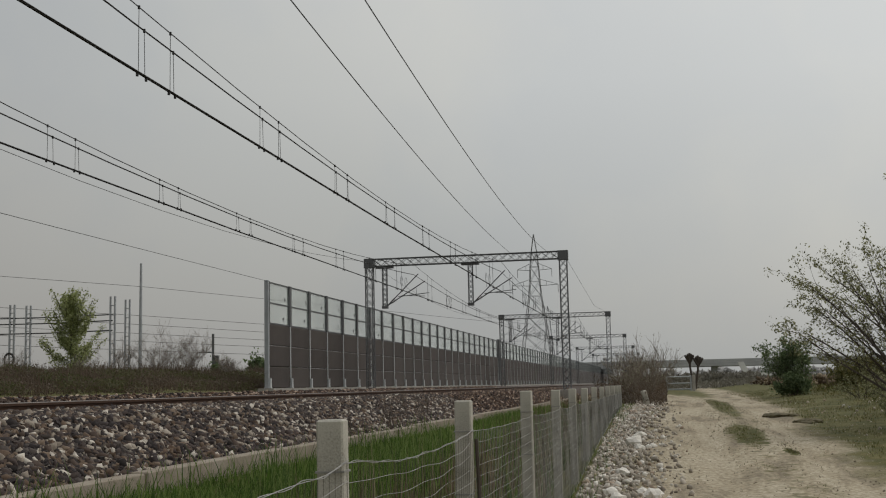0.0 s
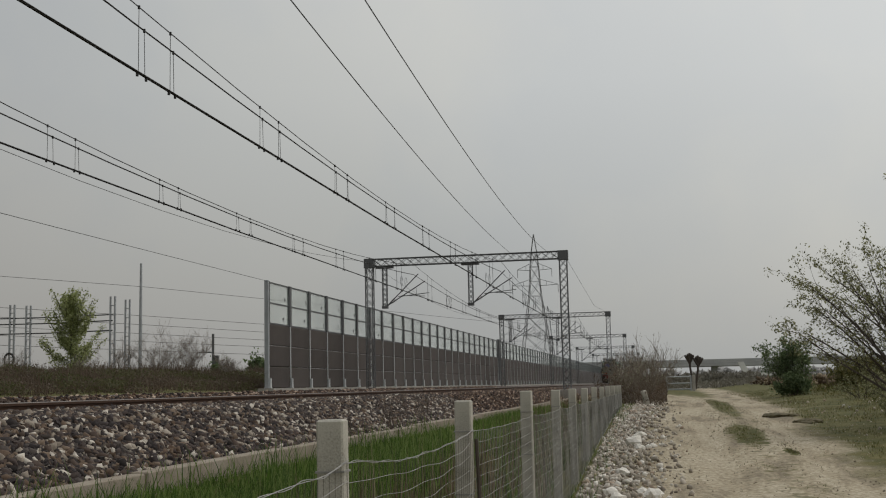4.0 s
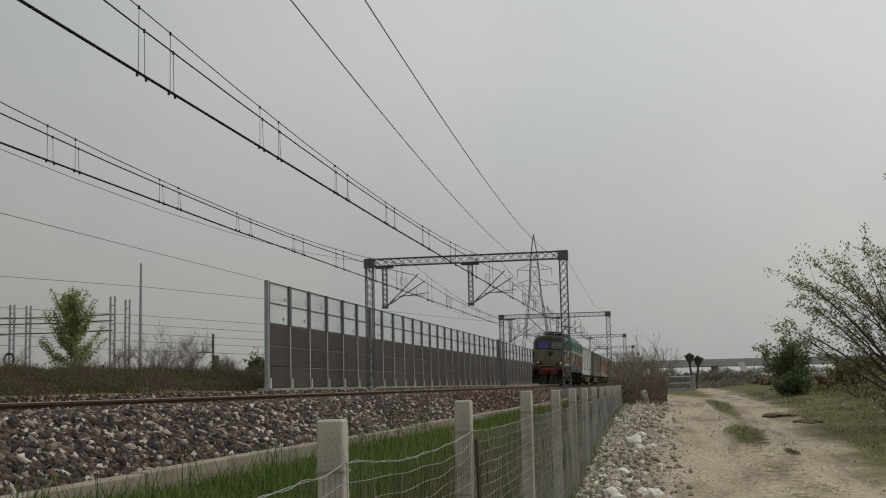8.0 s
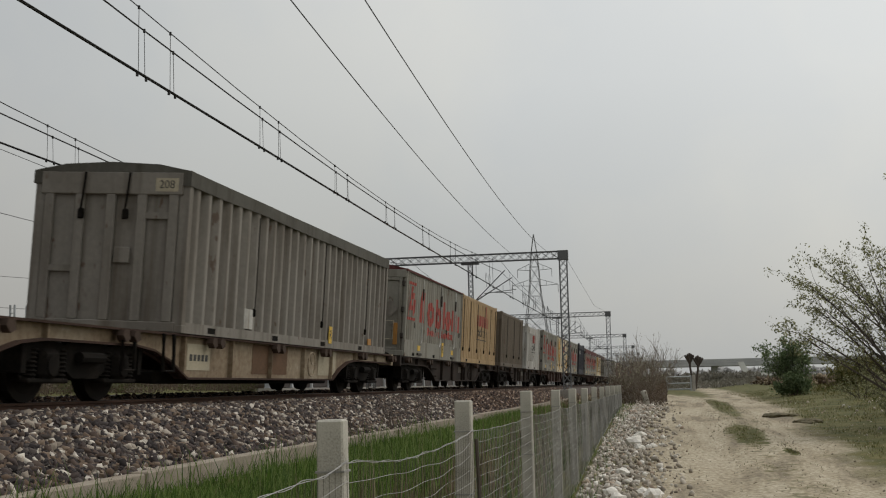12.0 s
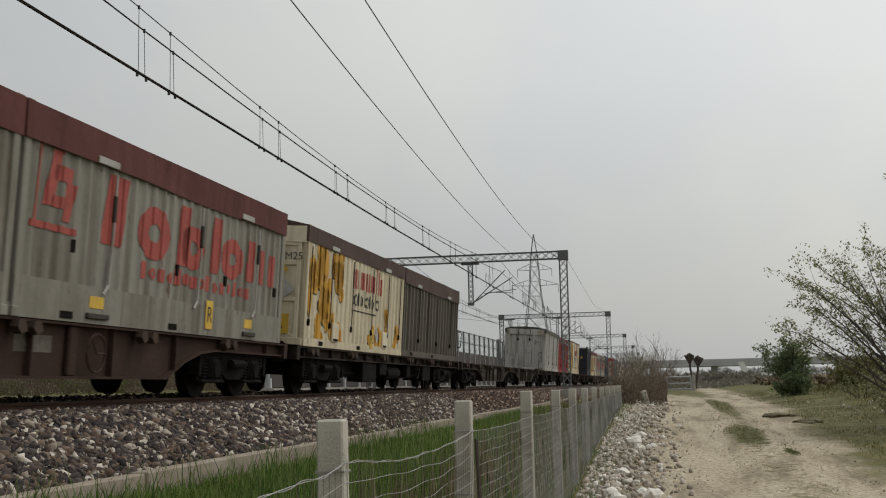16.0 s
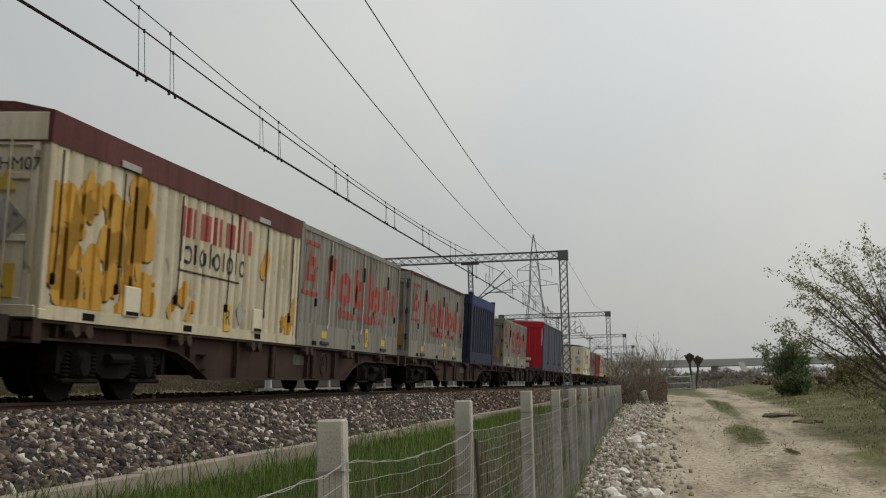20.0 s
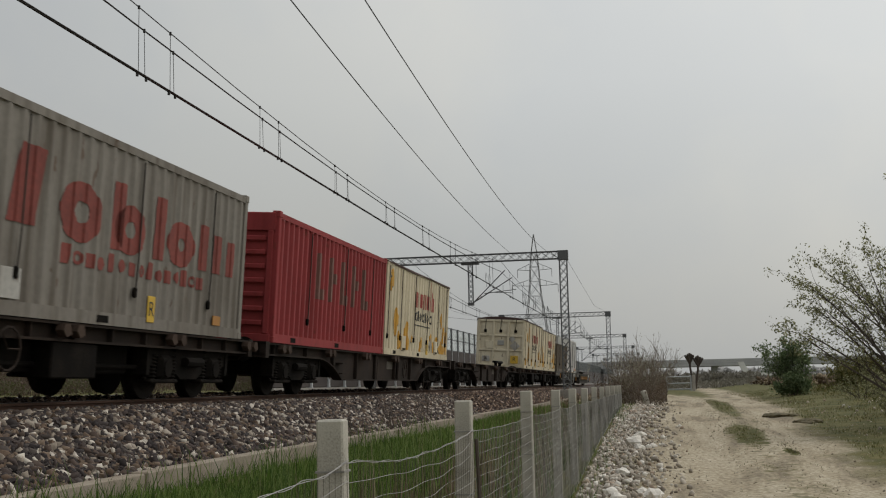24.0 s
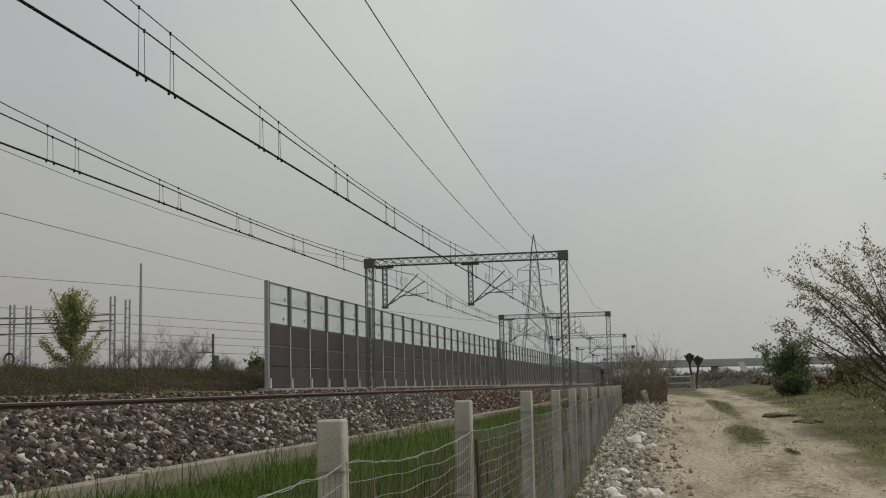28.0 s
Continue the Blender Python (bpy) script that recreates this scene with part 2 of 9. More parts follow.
ICO_V, ICO_F = ico()
OCT_V = np.array([(1, 0, 0), (-1, 0, 0), (0, 1, 0), (0, -1, 0), (0, 0, 1), (0, 0, -1)], float)
CUBE_V = np.array([(x, y, z) for x in (-1, 1) for y in (-1, 1) for z in (-1, 1)], float) * 0.62
CUBE_F = [(0, 1, 3, 2), (4, 6, 7, 5), (0, 4, 5, 1), (2, 3, 7, 6), (0, 2, 6, 4), (1, 5, 7, 3)]


def ramp_z(points, y):
    """Linear through (y, z) pairs."""
    return np.interp(y, [p[0] for p in points], [p[1] for p in points])


def lattice(bm, a, b, half, n, r=0.02, chord=0.035, axis=(1, 0, 0), depth=None):
    """A lattice girder from a to b: four chords and crossing braces."""
    a, b = Vector(a), Vector(b)
    w = (b - a).normalized()
    u = Vector(axis).normalized()
    v = w.cross(u).normalized()
    depth = half if depth is None else depth
    cs = [u * half * i + v * depth * j for i, j in ((-1, -1), (1, -1), (1, 1), (-1, 1))]
    for c in cs:
        tube(bm, a + c, b + c, chord, 4)
    for k in range(n):
        p, q = a.lerp(b, k / n), a.lerp(b, (k + 1) / n)
        for i in range(4):
            c, d = cs[i], cs[(i + 1) % 4]
            tube(bm, p + c, q + d, r, 3, caps=False)
            tube(bm, p + d, q + c, r, 3, caps=False)
# ---- materials of the place ----
def stone_material(name, tones, single=False, rough=0.9):
    """Broken stone: each stone has one clear tone of the list (weight, colour), with a faint mottling."""
    m = material(name, (0.2, 0.2, 0.2), rough, scale=9, fine=70, bump=0.25, ends=[(0.72, 0.70, 0.68), (1.0, 1.0, 1.0), (1.22, 1.20, 1.17)])
    n, l = m.node_tree.nodes, m.node_tree.links
    b = n["Principled BSDF"]
    mottle = b.inputs["Base Color"].links[0].from_socket
    src = n.new("ShaderNodeObjectInfo").outputs["Random"] if single else n.new("ShaderNodeNewGeometry").outputs["Random Per Island"]
    pick = n.new("ShaderNodeValToRGB")
    pick.color_ramp.interpolation = "CONSTANT"
    e, total, at = pick.color_ramp.elements, sum(w for w, _ in tones), 0.0
    e[1].position = 0.9999
    e[1].color = (*tones[-1][1], 1)
    for k, (w, c) in enumerate(tones):
        x = e[0] if k == 0 else e.new(at / total)
        x.color = (*c, 1)
        at += w
    l.new(src, pick.inputs[0])
    mul = n.new("ShaderNodeMix")
    mul.data_type, mul.blend_type = "RGBA", "MULTIPLY"
    mul.inputs[0].default_value = 1
    l.new(pick.outputs[0], mul.inputs[6])
    l.new(mottle, mul.inputs[7])
    l.new(mul.outputs[2], b.inputs["Base Color"])
    return m


BALLAST_TONES = [(8, (0.040, 0.030, 0.029)), (8, (0.026, 0.020, 0.020)), (7, (0.060, 0.043, 0.038)), (6, (0.085, 0.059, 0.046)), (5, (0.125, 0.083, 0.056)), (4, (0.085, 0.070, 0.063)), (4, (0.18, 0.132, 0.096)), (4, (0.26, 0.22, 0.178)), (3.2, (0.39, 0.340, 0.285)), (2.8, (0.57, 0.525, 0.46))]
M_BALLAST = stone_material("ballast_stone", BALLAST_TONES)
M_BALLAST_ONE = stone_material("ballast_block", BALLAST_TONES, True)
M_BALLAST_RUST = stone_material("rust_stained_ballast", [(w, (a * 0.90, b * 0.76, c * 0.68)) for w, (a, b, c) in BALLAST_TONES])
M_BALLAST_FAR = material("ballast_bed", (0.13, 0.11, 0.10), 0.95, scale=2.0, fine=22, ends=[(0.018, 0.012, 0.010), (0.060, 0.041, 0.033), (0.16, 0.13, 0.11)], bump=0.9)
M_RAIL = material("rusty_rail_side", (0.062, 0.030, 0.017), 0.9, scale=4, fine=50, bump=0.2)
M_RAILHEAD = material("worn_rail_head", (0.17, 0.145, 0.13), 0.45, metal=1.0, scale=3, fine=60, bump=0.05, stretch=(1, 0.05, 1))
M_CONC = material("weathered_concrete", (0.36, 0.34, 0.31), 0.9, scale=1.3, fine=70, bump=0.3)
M_KERB = material("stained_brown_concrete", (0.26, 0.225, 0.175), 0.92, scale=1.6, fine=50, ends=[(0.14, 0.11, 0.08), (0.30, 0.255, 0.20), (0.41, 0.37, 0.31)], bump=0.3)
M_POST = material("lichened_concrete", (0.42, 0.40, 0.35), 0.92, scale=5, fine=120, ends=[(0.18, 0.17, 0.14), (0.47, 0.45, 0.395), (0.60, 0.58, 0.52)], bump=0.15)
M_STEEL = material("grey_painted_steel", (0.125, 0.129, 0.134), 0.7, metal=0.0, scale=2, fine=40, bump=0.05)
# pylon steel is paler than the other steel, haze put into its colour
M_PYLON = material("haze_paled_pylon_steel", (0.24, 0.245, 0.25), 0.7, metal=0.1, scale=1, fine=20, bump=0.05)
M_GALV = material("galvanised_steel", (0.42, 0.44, 0.46), 0.5, metal=0.6, scale=2, fine=40, bump=0.05)
M_BARPOST = material("bright_galvanised_post", (0.58, 0.60, 0.61), 0.55, metal=0.15, scale=2, fine=40, spread=0.12, bump=0.05)
M_PANEL = material("brown_concrete_panel", (0.070, 0.058, 0.053), 0.92, scale=0.8, fine=14, spread=0.25, per_object=0.35, bump=0.4)
M_PANE = glass("barrier_pane", (0.62, 0.70, 0.67), 0.08, 0.36)
M_WIRE = material("dark_copper_wire", (0.035, 0.035, 0.035), 0.6, metal=0.3, bump=0)
M_FENCEWIRE = material("galvanised_fence_wire", (0.31, 0.305, 0.29), 0.6, metal=0.3, bump=0)
M_MESHWIRE = material("rusty_mesh_wire", (0.13, 0.115, 0.10), 0.8, metal=0.2, bump=0)
M_INSUL = material("brown_insulator", (0.08, 0.05, 0.04), 0.3, bump=0)
M_GRASS = leafy("fresh_grass", (0.05, 0.10, 0.015), (0.11, 0.20, 0.03), (0.21, 0.28, 0.08), 0.35)
M_VERGE = leafy("olive_verge_grass", (0.070, 0.076, 0.018), (0.120, 0.118, 0.032), (0.18, 0.160, 0.058), 0.35)
M_MOSS = leafy("olive_moss", (0.085, 0.088, 0.028), (0.125, 0.124, 0.044), (0.18, 0.17, 0.07), 0.3)
M_DRY = material("dry_stalks", (0.22, 0.16, 0.10), 0.9, island=0.9, scale=0.8, fine=8, ends=[(0.08, 0.055, 0.035), (0.17, 0.12, 0.075), (0.30, 0.24, 0.16)], bump=0)
M_GRAVEL = material("fine_pale_gravel", (0.34, 0.29, 0.22), 0.95, island=0.8, scale=0.6, fine=50, ends=[(0.20, 0.165, 0.12), (0.33, 0.28, 0.21), (0.48, 0.43, 0.34)], bump=0.1)
M_PEBBLE = stone_material("river_pebble", [(5, (0.20, 0.17, 0.135)), (6, (0.30, 0.265, 0.215)), (7, (0.40, 0.36, 0.30)), (5, (0.47, 0.42, 0.355)), (3, (0.42, 0.335, 0.26)), (4, (0.60, 0.56, 0.50)), (2.5, (0.76, 0.73, 0.67))])
M_CLOD = material("dry_brown_turf", (0.13, 0.11, 0.06), 0.95, scale=7, fine=40, ends=[(0.05, 0.042, 0.026), (0.115, 0.098, 0.05), (0.20, 0.165, 0.11)], bump=0.6)
M_TWIG = material("grey_brown_twigs", (0.20, 0.165, 0.13), 0.95, scale=3, fine=40, spread=0.3, bump=0)
M_WEED = material("dry_dark_weed", (0.085, 0.065, 0.05), 0.95, scale=3, fine=40, spread=0.3, bump=0)
# twig colour greyed and lightened as haze over the bank's shrubs
M_TWIG_FAR = material("haze_paled_twigs", (0.23, 0.20, 0.175), 0.95, scale=3, fine=40, spread=0.25, bump=0)
M_BARK = material("grey_brown_bark", (0.075, 0.06, 0.05), 0.95, scale=6, fine=60, bump=0.4)
M_LEAF = leafy("young_leaf", (0.08, 0.10, 0.03), (0.17, 0.20, 0.06), (0.27, 0.29, 0.11))
M_LEAF_PALE = leafy("silvery_young_leaf", (0.17, 0.17, 0.11), (0.29, 0.29, 0.19), (0.42, 0.41, 0.30))
M_LEAF_TREE = leafy("olive_young_leaf", (0.13, 0.135, 0.065), (0.22, 0.225, 0.115), (0.36, 0.36, 0.21), 0.5)
# dark leaf tones, lightened in the colour to suggest haze
M_LEAF_DARK = leafy("haze_lifted_dark_leaf", (0.070, 0.105, 0.045), (0.125, 0.172, 0.080), (0.21, 0.265, 0.135), 0.5)
M_LEAF_SPRING = leafy("bright_spring_leaf", (0.20, 0.23, 0.085), (0.34, 0.38, 0.15), (0.50, 0.53, 0.27), 0.55)
# pale grey base colour imitates haze over the horizon woods
M_HAZEVEG = material("haze_paled_far_woods", (0.31, 0.305, 0.295), 0.95, island=0.3, scale=0.05, fine=1, spread=0.15, bump=0)
M_FARVEG = material("dull_far_hedge", (0.165, 0.145, 0.12), 0.95, island=0.25, scale=0.1, fine=2, spread=0.35, bump=0)
M_RUSTY_GRASS = leafy("reddish_dry_grass", (0.088, 0.064, 0.045), (0.128, 0.092, 0.066), (0.172, 0.128, 0.094), 0.4, 0.4, 0.3)
# far scrub and hedge tones are pale and greyish to imitate haze
M_FARLEAF = leafy("haze_greyed_far_twigs", (0.135, 0.128, 0.102), (0.175, 0.163, 0.130), (0.22, 0.205, 0.168), 0.35, 0.5)
M_SCRUB = leafy("brown_scrub", (0.088, 0.066, 0.047), (0.122, 0.091, 0.066), (0.162, 0.125, 0.091), 0.35, 0.35, 0.3)
M_BANKGREEN = leafy("dull_bank_weeds", (0.066, 0.071, 0.028), (0.100, 0.102, 0.042), (0.142, 0.136, 0.064), 0.4, 0.4, 0.3)


def ground_material():
    """Earth, grass and gravel mixed by place and noise: the pale track, its grassy middle and the verges."""
    m = bpy.data.materials.new("earth_and_grass")
    m.use_nodes = True
    n, l = m.node_tree.nodes, m.node_tree.links
    b = n["Principled BSDF"]
    b.inputs["Roughness"].default_value = 0.95
    co = n.new("ShaderNodeTexCoord")
    sep = n.new("ShaderNodeSeparateXYZ")
    l.new(co.outputs["Object"], sep.inputs[0])

    def noise_node(scale, detail=5):
        x = n.new("ShaderNodeTexNoise")
        x.inputs["Scale"].default_value, x.inputs["Detail"].default_value = scale, detail
        l.new(co.outputs["Object"], x.inputs["Vector"])
        return x.outputs[0]

    def ramp(src, *stops):
        r = n.new("ShaderNodeValToRGB")
        e = r.color_ramp.elements
        e[0].position, e[0].color = stops[0][0], (*stops[0][1], 1)
        e[1].position, e[1].color = stops[-1][0], (*stops[-1][1], 1)
        for p, c in stops[1:-1]:
            e.new(p).color = (*c, 1)
        l.new(src, r.inputs[0])
        return r.outputs[0]

    def math_node(op, a, c, d=None):
        x = n.new("ShaderNodeMath")
        x.operation = op
        for k, v in enumerate((a, c, d)):
            if v is None:
                continue
            if isinstance(v, (int, float)):
                x.inputs[k].default_value = v
            else:
                l.new(v, x.inputs[k])
        return x.outputs[0]

    def mix(f, a, c):
        x = n.new("ShaderNodeMix")
        x.data_type = "RGBA"
        l.new(f, x.inputs[0])
        l.new(a, x.inputs[6])
        l.new(c, x.inputs[7])
        return x.outputs[2]

    big, mid, fine = noise_node(0.45), noise_node(2.2), noise_node(16.0, 3)
    grass = ramp(mid, (0.3, (0.050, 0.057, 0.010)), (0.52, (0.098, 0.094, 0.020)), (0.75, (0.16, 0.135, 0.050)))
    track = ramp(fine, (0.3, (0.27, 0.227, 0.158)), (0.5, (0.43, 0.370, 0.266)), (0.7, (0.58, 0.520, 0.402)))
    long = n.new("ShaderNodeMapping")
    long.inputs["Scale"].default_value = (1.7, 0.3, 1)
    l.new(co.outputs["Object"], long.inputs[0])
    streaks = n.new("ShaderNodeTexNoise")
    streaks.inputs["Scale"].default_value, streaks.inputs["Detail"].default_value = 1.1, 9
    l.new(long.outputs[0], streaks.inputs["Vector"])
    worn = ramp(streaks.outputs[0], (0.34, (0.50, 0.48, 0.45)), (0.48, (0.85, 0.83, 0.79)), (0.62, (1, 1, 1)))
    mul = n.new("ShaderNodeMix")
    mul.data_type, mul.blend_type = "RGBA", "MULTIPLY"
    mul.inputs[0].default_value = 1
    l.new(track, mul.inputs[6])
    l.new(worn, mul.inputs[7])
    # distance from the track's middle line, warped
    wob = math_node("MULTIPLY_ADD", big, 1.4, -0.7)
    xw = math_node("ADD", sep.outputs[0], wob)
    bend = n.new("ShaderNodeMapRange")
    bend.interpolation_type = "SMOOTHSTEP"
    bend.inputs["From Min"].default_value, bend.inputs["From Max"].default_value = 24.0, 58.0
    l.new(sep.outputs[1], bend.inputs[0])
    mid_line = math_node("MULTIPLY_ADD", bend.outputs[0], 1.85, 1.25)
    half_wide = math_node("MULTIPLY_ADD", bend.outputs[0], -1.05, 1.70)
    off = math_node("ABSOLUTE", math_node("SUBTRACT", xw, mid_line), 0)
    edge = math_node("MULTIPLY_ADD", mid, 1.1, math_node("SUBTRACT", off, half_wide))
    verge = n.new("ShaderNodeMapRange")
    verge.inputs["From Min"].default_value, verge.inputs["From Max"].default_value = 0.35, 0.95
    l.new(edge, verge.inputs[0])
    # mossy patches in the middle of the track and a gravelly one on the verge
    speck = noise_node(4.5, 8)

    def oval(cx, cy, rx, ry):
        a = math_node("POWER", math_node("DIVIDE", math_node("SUBTRACT", sep.outputs[0], cx), rx), 2.0)
        c = math_node("POWER", math_node("DIVIDE", math_node("SUBTRACT", sep.outputs[1], cy), ry), 2.0)
        r = n.new("ShaderNodeMapRange")
        r.inputs["From Min"].default_value, r.inputs["From Max"].default_value = 1.25, 0.95
        l.new(math_node("ADD", math_node("ADD", a, c), math_node("MULTIPLY_ADD", speck, 3.6, -1.7)), r.inputs[0])
        return r.outputs[0]

    both = verge.outputs[0]
    for o in ((1.66, 24.0, 0.36, 2.5), (1.80, 37.5, 0.30, 8.0), (2.15, 20.4, 0.12, 0.5)):
        both = math_node("MAXIMUM", both, oval(*o))
    # the ridge between the wheel ruts is greyer, with thin weeds
    ridge = n.new("ShaderNodeMapRange")
    ridge.inputs["From Min"].default_value, ridge.inputs["From Max"].default_value = 0.62, 0.20
    l.new(math_node("ABSOLUTE", math_node("SUBTRACT", xw, 1.80), 0), ridge.inputs[0])
    weeds = n.new("ShaderNodeMapRange")
    weeds.inputs["From Min"].default_value, weeds.inputs["From Max"].default_value = 0.52, 0.66
    l.new(speck, weeds.inputs[0])
    both = math_node("MAXIMUM", both, math_node("MULTIPLY", math_node("MULTIPLY", ridge.outputs[0], weeds.outputs[0]), 0.75))
    both = math_node("MULTIPLY", both, math_node("SUBTRACT", 1.0, math_node("MAXIMUM", oval(5.5, 21.6, 1.1, 1.7), oval(0.3, 46.0, 1.3, 13.0))))
    col = mix(both, mul.outputs[2], grass)
    l.new(col, b.inputs["Base Color"])
    bp = n.new("ShaderNodeBump")
    bp.inputs["Strength"].default_value, bp.inputs["Distance"].default_value = 0.8, 0.05
    l.new(math_node("MULTIPLY_ADD", fine, 0.5, mid), bp.inputs["Height"])
    l.new(bp.outputs[0], b.inputs["Normal"])
    return m


# ---- ground ----
ROAD_Z = [(-60, -1.5), (8, -1.48), (15.5, -1.42), (21, -1.12), (28, -0.85), (36, -0.68), (60, -0.55), (90, -0.5), (140, -0.4), (3000, -0.4)]
BANK_R = [(0, 0.0), (2.0, 0.22), (4.0, 0.45), (9, 0.55), (30, 0.6)]


def ground_z(x, y):
    zr = ramp_z(ROAD_Z, y)
    if x > -1.5:
        z = zr
        if x > 3.6:
            z = zr + ramp_z(BANK_R, x - 3.6) * (0.6 + 0.4 * noise.noise((x * 0.4, y * 0.2, 0)))
        if y < 70:
            rut = abs(abs(x - 1.7) - 0.85)
            z -= 0.05 * max(0, 1 - rut / 0.4)
        z += 0.014 * noise.noise((x * 1.3, y * 0.35, 2.0))
        return z
    if x > -5.0:
        f = (x + 5.0) / 3.5
        return -0.85 * (1 - f) + zr * f + 0.03 * noise.noise((x, y, 4.0))
    if x > -16.5:
        return -0.75
    d = -16.5 - x
    return float(np.interp(d, [0, 0.3, 2.2, 6.0, 9.0, 30, 200, 4000], [-0.2, 0.05, 0.12, 0.70, 0.85, 0.9, 1.0, 1.2])) + 0.12 * noise.noise((x * 0.5, y * 0.3, 7.0))


def build_ground():
    xs = [-3000, -800, -300, -120, -60, -40] + list(np.arange(-32, -16, 1.0)) + [-16.5, -16.2, -9, -5.01, -5.0, -4.6] + list(np.arange(-4.2, 8, 0.3)) + [8.5, 10, 12, 15, 20, 30, 60, 120, 300, 800, 3000]
    ys = [-2000, -500, -150, -60, -30, -15] + list(np.arange(-8, 8, 2.0)) + list(np.arange(8, 60, 0.8)) + list(np.arange(60, 140, 4.0)) + [150, 180, 220, 300, 450, 700, 1200, 3500]
    V = [(x, y, ground_z(x, y)) for y in ys for x in xs]
    n = len(xs)
    F = [(j * n + i, j * n + i + 1, (j + 1) * n + i + 1, (j + 1) * n + i) for j in range(len(ys) - 1) for i in range(n - 1)]
    g = from_arrays("ground", V, F, ground_material(), smooth=True)
    tagged(g, "grass, bare earth and a pale gravel farm track beside the line", "ground", kind="structure")


build_ground()


# ---- track bed ----
Y0, Y1 = -60.0, 760.0


BED_X = (-16.3, -15.6, -15.2, -11.6, -10.3, -9.35, -9.05, -8.8, -7.58, -7.3, -7.0, -5.95, -4.88)


def bed_z(x):
    return float(np.interp(x, BED_X, [-0.25, -0.02, 0.0, -0.14, -0.12, 0.0, -0.05, 0.05, -0.05, -0.14, -0.15, -0.20, -0.80]))


bm = bmesh.new()
prism(bm, [(x, bed_z(x)) for x in BED_X] + [(-4.88, -1.2), (-16.3, -1.2)], Y0, Y1)
ballast = tagged(part("ballast_bed", bm, M_BALLAST_FAR), "bed of broken grey and brown ballast under two tracks", "track bed", kind="structure")


def scatter_ballast(y_a, y_b, count, size, seed, x_a=-7.3, x_b=-4.9, near=False):
    rng = np.random.default_rng(seed)
    x = rng.uniform(x_a, x_b, count)
    y = rng.uniform(y_a, y_b, count)
    z = np.array([bed_z(v) for v in x]) + rng.uniform(-0.01, 0.02, count)
    ob = scatter("ballast_stones", np.stack([x, y, z], 1), rng.uniform(0.55, 1.35, count) * size, ICO_V if near else CUBE_V, ICO_F if near else CUBE_F, M_BALLAST if near else M_BALLAST_RUST, ballast, flat=0.6, rough=0.30, seed=seed, lie=0.5)
    ob["kind"] = "stuff"


scatter_ballast(7.0, 16.0, 15000, 0.047, 11, near=True)
scatter_ballast(16.0, 32.0, 22000, 0.043, 12, near=True)
scatter_ballast(32.0, 75.0, 20000, 0.040, 13)
scatter_ballast(14.0, 60.0, 9000, 0.04, 14, -12.2, -9.2)
scatter_ballast(30.0, 90.0, 8000, 0.045, 15, -16.2, -14.2)
scatter_ballast(13.0, 60.0, 7000, 0.033, 16, -8.85, -7.55)


STONES = []
for k in range(8):
    rs = random.Random(70 + k)
    bm = bmesh.new()
    vs = [bm.verts.new([c * rs.uniform(0.7, 1.25) * 0.036 for c in v]) for v in CUBE_V]
    for f in CUBE_F:
        bm.faces.new([vs[i] for i in f])
    me = bpy.data.meshes.new("ballast_stone")
    bm.to_mesh(me)
    bm.free()
    me.materials.append(M_BALLAST_ONE)
    STONES.append(me)
for k in range(300):
    x = random.uniform(-6.3, -4.92)
    st = new("ballast_stone", STONES[k % 8])
    st.parent = ballast
    st.matrix_basis = pose(x, 8.2 + 6.0 * random.random() ** 1.2, bed_z(x) + 0.035, random.uniform(0, 360), random.uniform(0, 360), random.uniform(0, 360))


def build_rail(x, ztop, tilt):
    r = base("rail", "long rust-brown steel rail with a worn bright head", "rail", (x, 0, ztop), "rails of the double track")
    r.rotation_euler = (0, tilt, 0)
    bm = bmesh.new()
    prism(bm, [(-0.07, -0.16), (0.07, -0.16), (0.07, -0.148), (0.012, -0.13), (0.010, -0.045), (0.036, -0.035), (0.036, -0.006), (-0.036, -0.006), (-0.036, -0.035), (-0.010, -0.045), (-0.012, -0.13), (-0.07, -0.148)], Y0, Y1)
    part("web_and_foot", bm, M_RAIL, r)
    bm = bmesh.new()
    prism(bm, [(-0.033, -0.006), (0.033, -0.006), (0.026, 0.0), (-0.026, 0.0)], Y0, Y1)
    part("head", bm, M_RAILHEAD, r, "bright worn running surface")


CANT = 0.0665
for xc, z0 in ((XC, 0.0), (XF, 0.02)):
    for s in (1, -1):
        build_rail(xc + s * GAUGE, z0 + (0 if s > 0 else 0.06 if xc == XC else 0.04), CANT)

SLEEPER = bmesh.new()
box(SLEEPER, -1.25, 1.25, -0.13, 0.13, -0.34, -0.165, bevel=0.02)
sleeper_mesh = bpy.data.meshes.new("sleeper")
SLEEPER.to_mesh(sleeper_mesh)
SLEEPER.free()
sleeper_mesh.materials.append(M_CONC)
for xc in (XC, XF):
    for k in range(110):
        sl = new("sleeper", sleeper_mesh)
        sl.parent = ballast
        sl.matrix_basis = pose(xc, 4 + 0.6 * k, 0.05, 0, math.degrees(CANT), 0)

# concrete edge beam at the ballast's toe
kerb = tagged(part("kerb", boxes((-4.90, -4.72, 5.0, 5.02, -1.0, -0.66)), M_CONC), "low pale concrete edge beam along the ballast", "kerb", kind="structure")
kerb_bm = bmesh.new()
box(kerb_bm, -0.09, 0.09, -1.99, 1.99, -0.34, 0.0, bevel=0.012)
kerb_mesh = bpy.data.meshes.new("kerb_stone")
kerb_bm.to_mesh(kerb_mesh)
kerb_bm.free()
kerb_mesh.materials.append(M_KERB)
